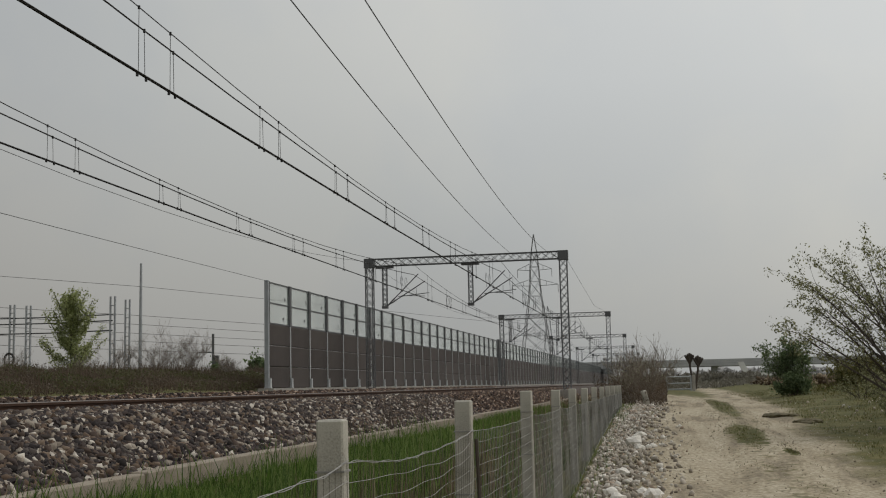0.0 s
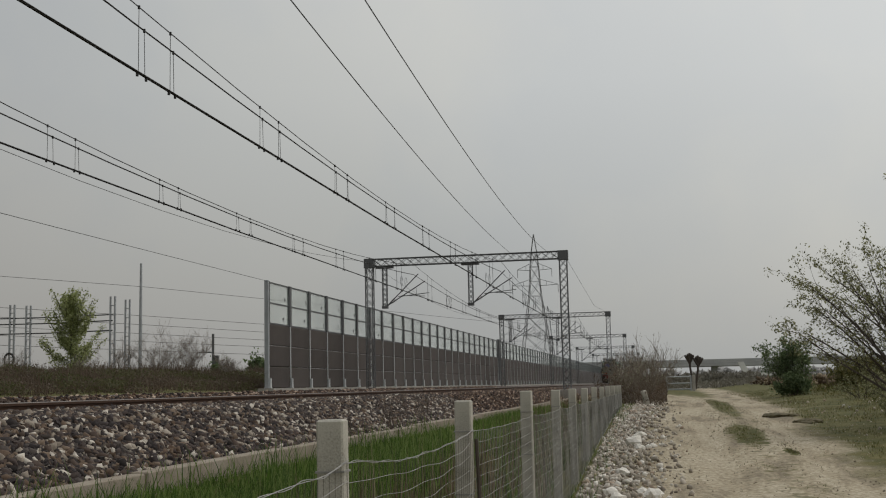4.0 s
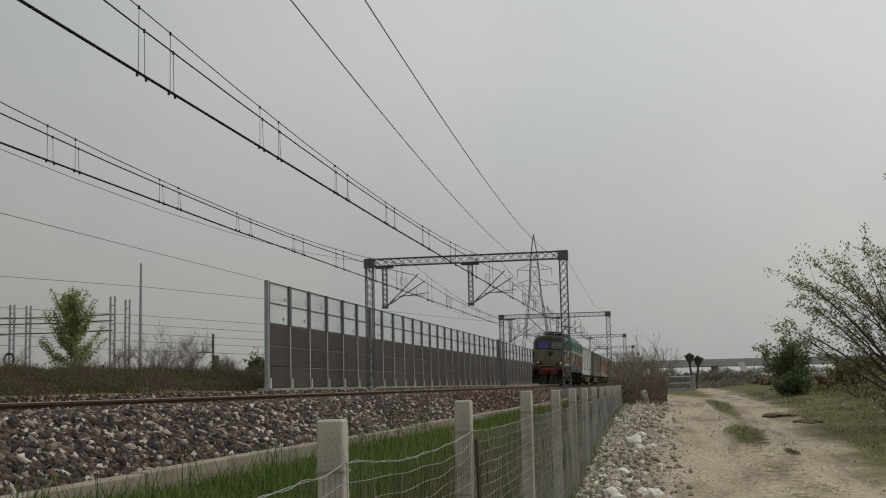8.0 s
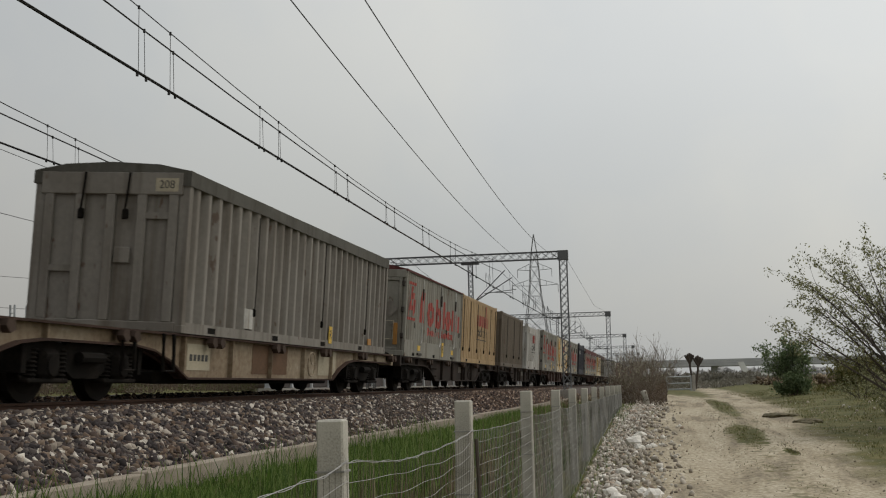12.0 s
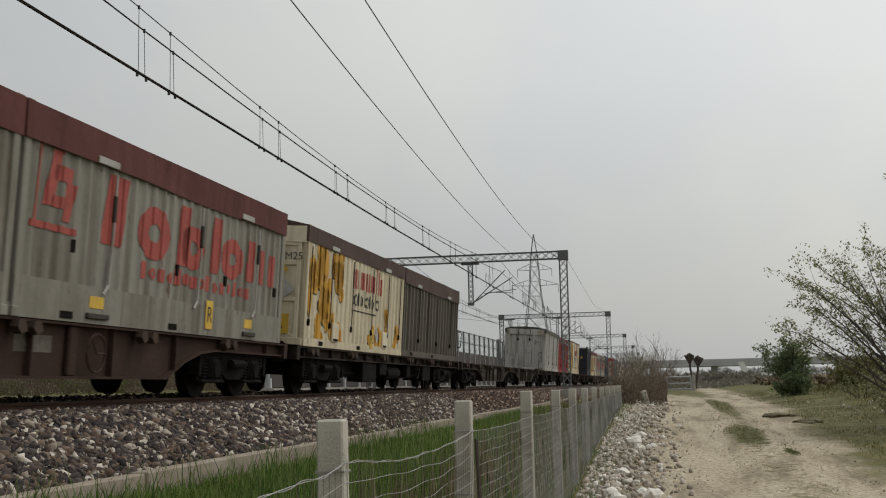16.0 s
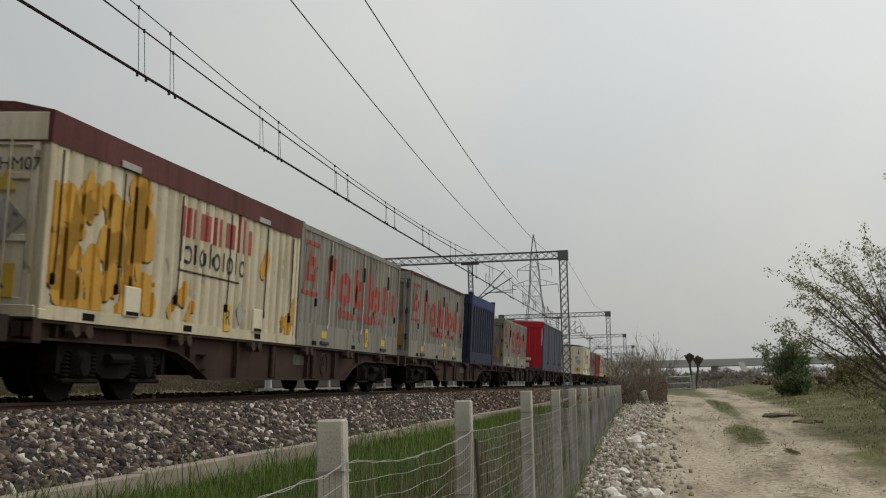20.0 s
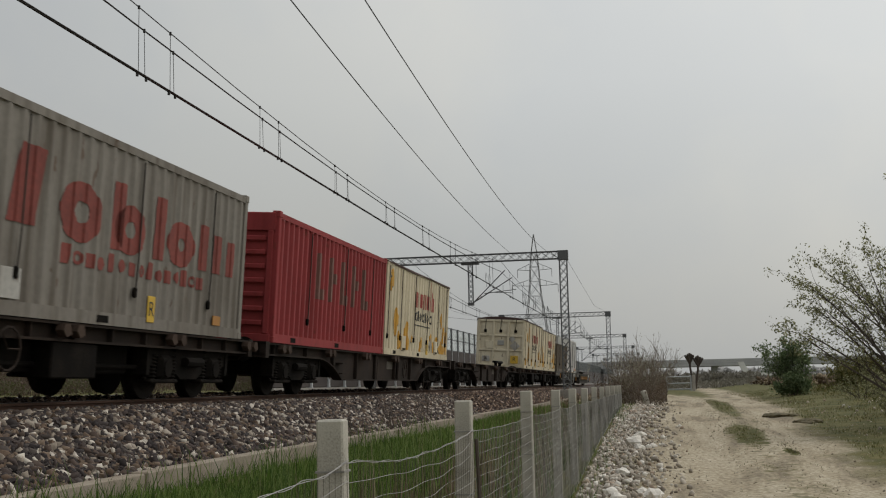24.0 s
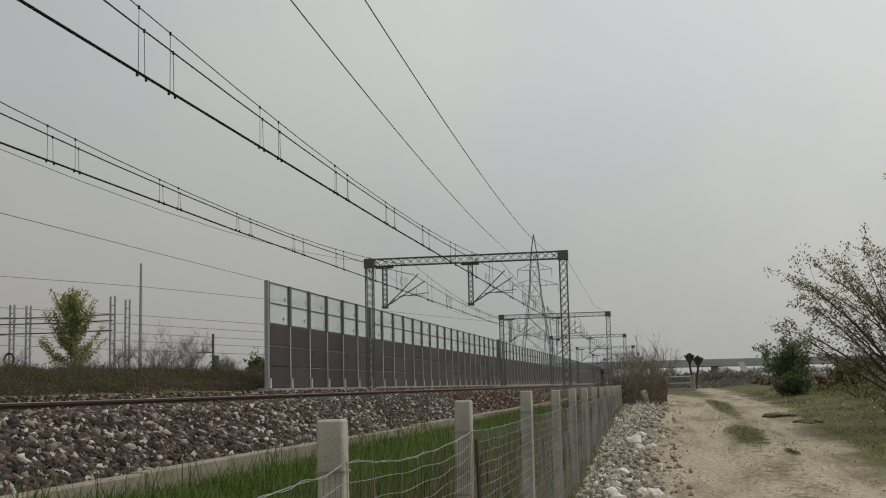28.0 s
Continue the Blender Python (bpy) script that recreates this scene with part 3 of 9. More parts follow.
for k in range(34):
    kb = new("kerb_stone", kerb_mesh)
    kb.parent = kerb
    kb.matrix_basis = pose(-4.80 + random.uniform(-0.012, 0.012), -4 + 4.0 * k, -0.66 + random.uniform(-0.012, 0.01), 0, random.uniform(-1, 1), random.uniform(-0.15, 0.15))


# ---- noise barrier ----
def build_barrier(y_start, bays, pitch, first=True):
    wall = base("noise_barrier", "tall noise barrier of brown concrete panels with clear panes above", "barrier", (XWALL, y_start, 0.2), "noise barriers")
    post = bmesh.new()
    box(post, -0.02, 0.10, -0.012, 0.012, 0, 2.92)
    box(post, 0.09, 0.105, -0.05, 0.05, 0, 2.92)
    box(post, -0.035, -0.02, -0.05, 0.05, 0, 2.92)
    box(post, -0.1, 0.22, -0.1, 0.1, 0, 0.03)
    pm = bpy.data.meshes.new("post")
    post.to_mesh(pm)
    post.free()
    pm.materials.append(M_BARPOST)
    upper = bmesh.new()
    box(upper, -0.02, 0.11, -0.15, 0.15, 2.90, 4.83)
    um = bpy.data.meshes.new("upper_post")
    upper.to_mesh(um)
    upper.free()
    um.materials.append(M_STEEL)
    foot = bmesh.new()
    side_prism(foot, [(-0.09, 0), (0.09, 0), (0.06, 0.45), (-0.06, 0.45)], 0.105, 0.2)
    fm = bpy.data.meshes.new("post_foot")
    foot.to_mesh(fm)
    foot.free()
    fm.materials.append(M_BARPOST)
    panel = bmesh.new()
    box(panel, 0.0, 0.08, 0.03, pitch - 0.03, 0.0, 0.957, bevel=0.034)
    qm = bpy.data.meshes.new("panel")
    panel.to_mesh(qm)
    panel.free()
    qm.materials.append(M_PANEL)
    pane = bmesh.new()
    box(pane, 0.02, 0.035, 0.07, pitch - 0.07, 0.0, 0.86)
    gm = bpy.data.meshes.new("pane")
    pane.to_mesh(gm)
    pane.free()
    gm.materials.append(M_PANE)
    fr = bmesh.new()
    for z in (0, 0.925, 1.85):
        box(fr, -0.005, 0.06, 0.03, pitch - 0.03, z - 0.035, z + 0.03)
    for y in (0.05, pitch - 0.05):
        box(fr, -0.005, 0.06, y - 0.03, y + 0.03, 0.03, 1.85)
    rm = bpy.data.meshes.new("pane_frame")
    fr.to_mesh(rm)
    fr.free()
    rm.materials.append(M_STEEL)

    bm = bmesh.new()
    side_prism(bm, [(-0.17, 0.10), (-0.04, 0.03), (0.0, -0.10), (0.05, 0.02), (0.16, 0.07), (0.06, 0.10), (0.0, 0.16), (-0.05, 0.10)], 0.036, 0.040)
    bird = bpy.data.meshes.new("sticker")
    bm.to_mesh(bird)
    bm.free()
    bird.materials.append(M_STEEL)

    def put(mesh, name, y, z, parent=wall):
        o = new(name, mesh)
        o.parent = parent
        o.location = (0, y, z)
        return o

    near = min(bays, 36)
    for k in range(near + 1):
        p = put(pm, "post", k * pitch, 0)
        put(fm, "post_foot", 0, 0, p)
        put(um, "upper_post", 0, 0, p)
    for k in range(near):
        for j in range(3):
            put(qm, "panel", k * pitch, 0.01 + 0.965 * j)
        f = put(rm, "pane_frame", k * pitch, 2.94)
        for j in range(2):
            put(gm, "pane", 0, 0.03 + 0.925 * j, f)
            if first and k < 16:
                st = put(bird, "sticker", pitch * (0.72 + 0.06 * ((k + j) % 3)), 0.22 + 0.925 * j + 0.08 * (k % 2), f)
                st.rotation_euler = (radians(25 - 18 * ((k + 2 * j) % 4)), 0, 0)
    if bays > near:
        # the distant bays: one mesh a kind
        runs = {"far_post": (M_BARPOST, []), "far_upper_post": (M_STEEL, []), "far_panel": (M_PANEL, []), "far_pane": (M_PANE, [])}
        for k in range(near, bays):
            y = k * pitch
            runs["far_post"][1].append((-0.035, 0.105, y + pitch - 0.05, y + pitch + 0.05, 0, 2.92))
            runs["far_upper_post"][1].append((-0.02, 0.11, y + pitch - 0.15, y + pitch + 0.15, 2.90, 4.83))
            runs["far_pane"][1].append((0.02, 0.035, y + 0.15, y + pitch - 0.15, 2.97, 4.78))
            for j in range(3):
                runs["far_panel"][1].append((0.0, 0.08, y + 0.05, y + pitch - 0.05, 0.01 + 0.965 * j, 0.965 * (j + 1)))
        for name, (mat, rows) in runs.items():
            part(name, boxes(*rows), mat, wall)["kind"] = "stuff"
    if first:
        part("end_post", boxes((-0.06, 0.13, -0.16, -0.03, 0.0, 4.86), bevel=0.01), M_GALV, wall, "bright galvanised end post")
    else:
        part("end_post", boxes((-0.10, 0.20, -0.75, -0.05, 0.0, 4.95), bevel=0.02), M_STEEL, wall, "dark steel post at the barrier's joint")
    bm = bmesh.new()
    box(bm, -0.3, 0.45, -0.4, bays * pitch + 0.4, -0.5, -0.005)
    part("plinth", bm, M_CONC, wall)


build_barrier(49.0, 24, 3.09)
build_barrier(124.6, 100, 3.09, first=False)


# ---- overhead line ----
def build_portal(y, far=False):
    g = base("catenary_portal", "grey steel lattice portal spanning both tracks with contact-line brackets", "portal", (0, y, 0), "catenary portals")
    for x in (XMR - 0.12, XML + 0.12):
        bm = bmesh.new()
        lattice(bm, (x, 0, -0.25), (x, 0, HG - 0.45), 0.2, 16 if not far else 10, 0.017, 0.03)
        mast = part("mast", bm, M_STEEL, g)
        part("mast_base", boxes((x - 0.45, x + 0.45, -0.45, 0.45, -0.9, -0.2), bevel=0.03), M_CONC, mast)
        sgn = 1 if x > XC else -1
        bm = bmesh.new()
        box(bm, x - 0.28, x + 0.28, -0.2, 0.2, HG - 0.5, HG + 0.02)
        part("corner_plate", bm, M_STEEL, g)
    bm = bmesh.new()
    lattice(bm, (XML + 0.35, 0, HG - 0.22), (XMR - 0.35, 0, HG - 0.22), 0.2, 22 if not far else 12, 0.016, 0.032, axis=(0, 1, 0))
    part("beam", bm, M_STEEL, g)
    for xc in (XC, XF):
        xm = xc - 1.9
        bm = bmesh.new()
        lattice(bm, (xm, 0, HG - 0.5), (xm, 0, 4.6), 0.12, 8, 0.012, 0.02)
        box(bm, xm - 0.16, xm + 0.16, -0.14, 0.14, 4.52, 4.66)
        box(bm, xm - 0.5, xm + 0.5, -0.12, 0.12, HG - 0.56, HG - 0.44)
        part("drop_post", bm, M_STEEL, g)
        bm = bmesh.new()
        tube(bm, (xm + 0.14, 0, 4.68), (xc + 0.02, 0, 6.40), 0.03)
        tube(bm, (xm + 0.14, 0, 4.68), (xc + 0.40, 0, 5.98), 0.03)
        tube(bm, (xm + 0.75, 0, 5.16), (xc + 0.60, 0.15, 5.34), 0.022)
        tube(bm, (xm + 0.95, 0, 5.22), (xc + 0.35, 0.15, 5.16), 0.018)
        tube(bm, (xc - 0.1, 0, 5.6), (xc - 0.1, 0, 5.25), 0.012)
        part("cantilever", bm, M_STEEL, g)
        bm = bmesh.new()
        for a, b2 in (((xm + 0.14, 0, 4.68), (xc + 0.02, 0, 6.40)), ((xm + 0.14, 0, 4.68), (xc + 0.40, 0, 5.98))):
            a, b2 = Vector(a), Vector(b2)
            for k in range(4):
                p = a.lerp(b2, 0.12 + 0.03 * k)
                tube(bm, p, p + (b2 - a).normalized() * 0.03, 0.06, 8)
        part("insulator", bm, M_INSUL, g, "brown ribbed insulators")


for k in range(6):
    build_portal(YG + SPAN * k, far=k > 1)
build_portal(3.5)


def wire(name, pts, r, label, parent=None, n=4):
    bm = bmesh.new()
    chain(bm, pts, r, n)
    w = part(name, bm, M_WIRE, parent)
    if not parent:
        tagged(w, label, "wire")
    return w


def build_catenary(xc):
    """Two contact wires and two carrying wires of one track, with their droppers."""
    c = base("overhead_line", "pair of dark carrying wires and contact wires hung over the track", "overhead line", (0, 0, 0), "overhead lines")
    masts = [YG + SPAN * k for k in range(-1, 6)]
    zc, zm = 5.25, 6.36
    hang = 0.62 if xc == XC else 0.72

    def zmess(y, extra=0.0):
        u = ((y - YG) / SPAN) % 1.0
        return zm - 4 * hang * u * (1 - u) + extra * (0.08 + 0.45 * (1 - 4 * u * (1 - u)))

    def stagger(y):
        u = (y - YG) / SPAN
        k = math.floor(u)
        a = -0.2 if k % 2 == 0 else 0.2
        return xc + a * (1 - 2 * (u - k))

    ys = [YG - SPAN + SPAN * k / 12 for k in range(12 * 6 + 1)]
    for dx in (-0.02, 0.02):
        wire("contact_wire", [(stagger(y) + dx, y, zc - 0.08 * (1 - abs(2 * (((y - YG) / SPAN) % 1.0) - 1))) for y in ys], 0.0155, "", c)
    for dx, ex in ((-0.03, 0.0), (0.03, 1.0)):
        wire("carrying_wire", [(stagger(y) + dx, y, zmess(y, ex)) for y in ys], 0.0175 - 0.005 * (ex > 0), "", c)
    for k in range(-1, 2):
        for j in range(9):
            y = YG + SPAN * (k + (j + 0.72) / 9.4)
            for d, dx, ex in ((-0.75, 0.03, 1.0), (-0.42, -0.03, 0.0), (0.48, 0.03, 1.0), (0.74, -0.03, 0.0)):
                yy = y + d
                bm = bmesh.new()
                tube(bm, (stagger(yy) + dx, yy, zmess(yy, ex)), (stagger(yy) + dx * 0.7, yy + 0.02, zc - 0.05), 0.006, 3, caps=False)
                tube(bm, (stagger(yy) + dx, yy, zmess(yy, ex) - 0.03), (stagger(yy) + dx, yy, zmess(yy, ex) + 0.03), 0.022, 5)
                tube(bm, (stagger(yy), yy + 0.02, zc - 0.10), (stagger(yy), yy + 0.02, zc - 0.02), 0.024, 5)
                part("dropper", bm, M_WIRE, c)


def cable_loop(x, y, z, r, parent):
    """A slack jumper cable bent into two rings beside the wires."""
    bm = bmesh.new()
    for k, dy in enumerate((0.0, 0.9)):
        chain(bm, [(x + 0.05 * k, y + dy + r * math.cos(6.2832 * i / 18), z + r * 0.9 * math.sin(6.2832 * i / 18)) for i in range(18)], 0.011, 4)
    tube(bm, (x, y, z - r * 0.9), (x, y, z - r * 1.7), 0.009, 4)
    part("jumper_loop", bm, M_WIRE, parent)


build_catenary(XC)
build_catenary(XF)
for line, xc in zip([o for o in scene.collection.objects if o.name.startswith("overhead_line")], (XC, XF)):
    for k in range(2):
        cable_loop(xc - 0.1, YG + SPAN * k + 9.5, 5.55, 0.34, line)
        cable_loop(xc - 1.2, YG + SPAN * k + 1.2, 6.15, 0.30, line)
wire("feeder_wire", [(XML + 0.1, YG - SPAN + SPAN * k / 10, 7.2 - 4 * 1.15 * ((k / 10) % 1.0) * (1 - (k / 10) % 1.0)) for k in range(0, 31)], 0.009, "thin dark feeder wire along the masts")
wire("guy_wire", [(-17.3, 49.0, 5.02), (-17.1, 38.0, 4.95), (-17.0, 27.0, 4.92), (-16.6, 3.5, 5.3), (XML + 0.1, 3.5, 5.3)], 0.009, "thin dark wire running to the barrier's end post")
wire("stay_wire", [(XMR, YG, HG - 0.3), (XMR, YG + SPAN * 0.5, HG - 1.2), (XMR, YG + SPAN, HG - 0.2)], 0.01, "thin dark stay wire between two masts")


def power_wire(a, b, low, name="power_wire"):
    pts = []
    for k in range(41):
        u = k / 40
        p = Vector(a).lerp(Vector(b), u)
        pts.append((p.x, p.y, p.z - 4 * low * u * (1 - u)))
    wire(name, pts, 0.046, "long dark power line conductor hanging from the pylon")


power_wire((-25.83, 300, 33.83), (-12.51, -70, 30.44), 7.41)
power_wire((-27.96, 230, 26.22), (-13.54, -70, 27.0), 4.5)


def build_pylon(x, y, h, s=1.0):
    g = base("power_pylon", "tall grey steel lattice power pylon with three cross arms", "pylon", (x, y, 0))
    bm = bmesh.new()
    lv = [(0, 3.9), (5, 3.1), (10, 2.35), (14, 1.8), (18, 1.25), (21, 1.0), (24, 0.85), (27, 0.55), (30.7, 0.05)]
    for (z0, w0), (z1, w1) in zip(lv, lv[1:]):
        A = [Vector((i * w0, j * w0, z0 * h / 30.7)) for i, j in ((-1, -1), (1, -1), (1, 1), (-1, 1))]
        B = [Vector((i * w1, j * w1, z1 * h / 30.7)) for i, j in ((-1, -1), (1, -1), (1, 1), (-1, 1))]
        for k in range(4):
            tube(bm, A[k], B[k], 0.075, 4)
            tube(bm, A[k], B[(k + 1) % 4], 0.042, 3)
            tube(bm, A[(k + 1) % 4], B[k], 0.042, 3)
            tube(bm, B[k], B[(k + 1) % 4], 0.042, 3)
    part("tower", bm, M_PYLON, g)
    for z, w in ((20.3, 4.7), (23.5, 3.5), (17.5, 0)):
        if not w:
            continue
        bm = bmesh.new()
        for sx in (-1, 1):
            tube(bm, (0.8 * sx, 0, z - 0.2), (w * sx, 0, z), 0.07, 4)
            tube(bm, (0.6 * sx, 0, z + 1.3), (w * sx, 0, z), 0.06, 4)
            tube(bm, (w * sx * 0.5, 0, z - 0.1), (w * sx * 0.5, 0, z + 0.7), 0.05, 4)
            tube(bm, (w * sx, 0, z), (w * sx, 0, z - 1.6), 0.06, 5)
        part("cross_arm", bm, M_PYLON, g)


build_pylon(-24.2, 230, 30.7)
build_pylon(-42.0, 444, 30.7)
build_pylon(-66.0, 520, 30.7)
# ---- plants and loose ground ----
def blades(name, xy, height, lean, width, mat, label, parent=None, seed=1, z_of=None):
    """Thin upright blades, each a bent strip of two quads."""
    rng = np.random.default_rng(seed)
    n = len(xy)
    z = np.array([(z_of or ground_z)(a, b) for a, b in xy]) - 0.01
    ang = rng.uniform(0, 6.283, n)
    h = np.asarray(height) * rng.uniform(0.6, 1.25, n)
    dx, dy = np.cos(ang), np.sin(ang)
    ln = rng.uniform(0.1, 1.0, n) * lean * h
    la = rng.uniform(0, 6.283, n)
    V = np.zeros((n, 6, 3))
    for k, (u, w) in enumerate(((0, 1.0), (0.55, 0.8), (1.0, 0.15))):
        for j, s in enumerate((-1, 1)):
            V[:, 2 * k + j, 0] = xy[:, 0] + s * dx * width * w / 2 + np.cos(la) * ln * u * u
            V[:, 2 * k + j, 1] = xy[:, 1] + s * dy * width * w / 2 + np.sin(la) * ln * u * u
            V[:, 2 * k + j, 2] = z + h * u
    F = np.array([(0, 1, 3, 2), (2, 3, 5, 4)])[None] + (np.arange(n) * 6)[:, None, None]
    ob = from_arrays(name, V.reshape(-1, 3), F.reshape(-1, 4), mat, parent)
    return tagged(ob, label, "vegetation", kind="stuff")


RNG = np.random.default_rng(42)


def spread(n, x0, x1, y0, y1, clump=0.0):
    xy = np.stack([RNG.uniform(x0, x1, n), y0 + (y1 - y0) * RNG.uniform(0, 1, n) ** 1.4], 1)
    if clump:
        keep = np.array([noise.noise((a * 0.9, b * 0.5, 3.0)) + 0.35 * RNG.uniform(-1, 1) > clump for a, b in xy])
        xy = xy[keep]
    return xy


xy = spread(26000, -4.68, -1.5, 5.0, 40)
blades("grass_strip", xy, 0.16 + 0.12 * np.array([noise.noise((a, b * 0.5, 0)) for a, b in xy]) + 0.08 * (xy[:, 0] > -3.6), 0.5, 0.012, M_GRASS, "tall fresh green grass between fence and kerb", seed=2)
xy = spread(16000, -4.72, -3.0, 6.0, 20)
blades("kerb_grass", xy, 0.15 + 0.10 * np.array([noise.noise((a * 2, b, 9)) for a, b in xy]), 0.6, 0.009, M_GRASS, "thick fresh grass along the kerb", seed=12)
xy = spread(5000, -4.6, -2.6, 6.5, 22, 0.1)
blades("tall_grass", xy, np.full(len(xy), 0.42), 0.45, 0.012, M_GRASS, "tufts of tall green grass by the fence", seed=3)
xy = spread(1500, -2.6, -1.36, 4.0, 30)
blades("dry_stalks", xy, np.full(len(xy), 0.75), 0.12, 0.010, M_DRY, "dry upright stalks behind the fence", seed=4)
xy = spread(34000, 3.25, 10.5, 13, 60, -0.05)
blades("verge_grass", xy, np.full(len(xy), 0.06), 0.8, 0.012, M_VERGE, "short patchy grass on the track's verge", seed=5)
xy = spread(3500, 3.9, 10.5, 13, 60, 0.1)
blades("verge_straw", xy, np.full(len(xy), 0.10), 0.9, 0.010, M_DRY, "short dry straw on the verge", seed=6)
xy = spread(700, -1.25, -0.85, 10, 38)
blades("fence_foot_grass", xy, np.full(len(xy), 0.14), 0.6, 0.010, M_GRASS, "grass at the fence's foot", seed=8)

MOSS = ((1.66, 24.0, 0.40, 2.7, 900), (1.80, 37.5, 0.34, 8.4, 1100), (2.15, 20.4, 0.11, 0.45, 160))
for k, (cx, cy, rx, ry, n) in enumerate(MOSS):
    turn = RNG.uniform(0, 6.283, n)
    rad = np.sqrt(RNG.uniform(0, 1, n)) * (0.8 + 0.25 * np.sin(3 * turn + k) + 0.15 * np.sin(7 * turn))
    xy = np.stack([cx + rx * rad * np.cos(turn), cy + ry * rad * np.sin(turn)], 1)
    blades("moss_patch", xy, np.full(n, 0.03), 0.9, 0.012, M_MOSS, "flat patch of olive weeds in the middle of the track", seed=60 + k)
xy = spread(5000, 1.0, 2.7, 11, 36, 0.22)
blades("track_weeds", xy, np.full(len(xy), 0.03), 0.9, 0.010, M_MOSS, "thin low weeds between the wheel ruts", seed=70)

# scrub on the bank behind the far track
def thicket(name, n, x0, x1, y0, y1, high, leaf, mat, label, seed, patch=-9.0):
    """A low tangle of small leaves and twigs over the ground, uneven on top."""
    rng = np.random.default_rng(seed)
    x, y = rng.uniform(x0, x1, n), rng.uniform(y0, y1, n)
    lump = np.array([0.55 + 0.8 * noise.noise((a * 0.35, b * 0.3, seed)) + 0.35 * noise.noise((a * 1.1, b * 0.9, seed)) for a, b in zip(x, y)])
    keep = lump > patch
    x, y, lump = x[keep], y[keep], lump[keep]
    m = len(x)
    z = np.array([ground_z(a, b) for a, b in zip(x, y)]) + rng.uniform(0, 1, m) ** 0.8 * high * np.clip(lump, 0.1, 1.2)
    c = np.stack([x, y, z], 1)
    u = rng.normal(size=(m, 3)) + np.array((0, 0, 0.6))
    u /= np.linalg.norm(u, axis=1)[:, None]
    v = np.cross(u, rng.normal(size=(m, 3)))
    v /= np.linalg.norm(v, axis=1)[:, None]
    s = rng.uniform(0.5, 1.3, (m, 1)) * leaf
    V = np.stack([c - u * s * 1.6, c + v * s * 0.5, c + u * s * 1.6, c - v * s * 0.5], 1).reshape(-1, 3)
    ob = from_arrays(name, V, np.arange(m * 4).reshape(-1, 4), mat)
    return tagged(ob, label, "vegetation", kind="stuff")


thicket("dry_scrub", 80000, -29, -18.0, 24, 80, 0.62, 0.038, M_SCRUB, "brown dry scrub covering the bank", 9)
thicket("green_scrub", 90000, -27, -17.8, 24, 78, 0.60, 0.042, M_BANKGREEN, "green weeds between the dry scrub", 10, 0.60)
thicket("dry_scrub", 14000, -45, -29, 50, 85, 0.6, 0.07, M_SCRUB, "brown dry scrub on the bank's top", 11, 0.3)


xy = np.stack([RNG.uniform(-29, -18.2, 16000), RNG.uniform(26, 80, 16000)], 1)
xy = xy[[noise.noise((a * 0.3, b * 0.2, 5.0)) + 0.04 * (a + 24) > -0.25 for a, b in xy]]
blades("bank_grass", xy, 0.42 + 0.3 * np.array([noise.noise((a * 0.5, b * 0.4, 8.0)) for a, b in xy]), 0.35, 0.03, M_RUSTY_GRASS, "tall reddish dry grass on the bank", seed=33)

xy = np.stack([RNG.uniform(-31, -19, 15000), RNG.uniform(26, 78, 15000)], 1)
xy = xy[[noise.noise((a * 0.3, b * 0.2, 15.0)) - 0.06 * (a + 25) > 0.0 for a, b in xy]]
blades("bank_weeds", xy, 0.38 + 0.3 * np.array([noise.noise((a * 0.5, b * 0.4, 3.0)) for a, b in xy]), 0.5, 0.035, M_BANKGREEN, "green weeds and grass on the bank", seed=34)


xy = np.stack([RNG.uniform(-33, -23.5, 5000), RNG.uniform(50, 75, 5000)], 1)
blades("bank_top_grass", xy, 0.75 + 0.45 * np.array([noise.noise((a * 0.6, b * 0.3, 1.0)) for a, b in xy]), 0.3, 0.018, M_RUSTY_GRASS, "tall thin dry grass along the bank's top", seed=35)


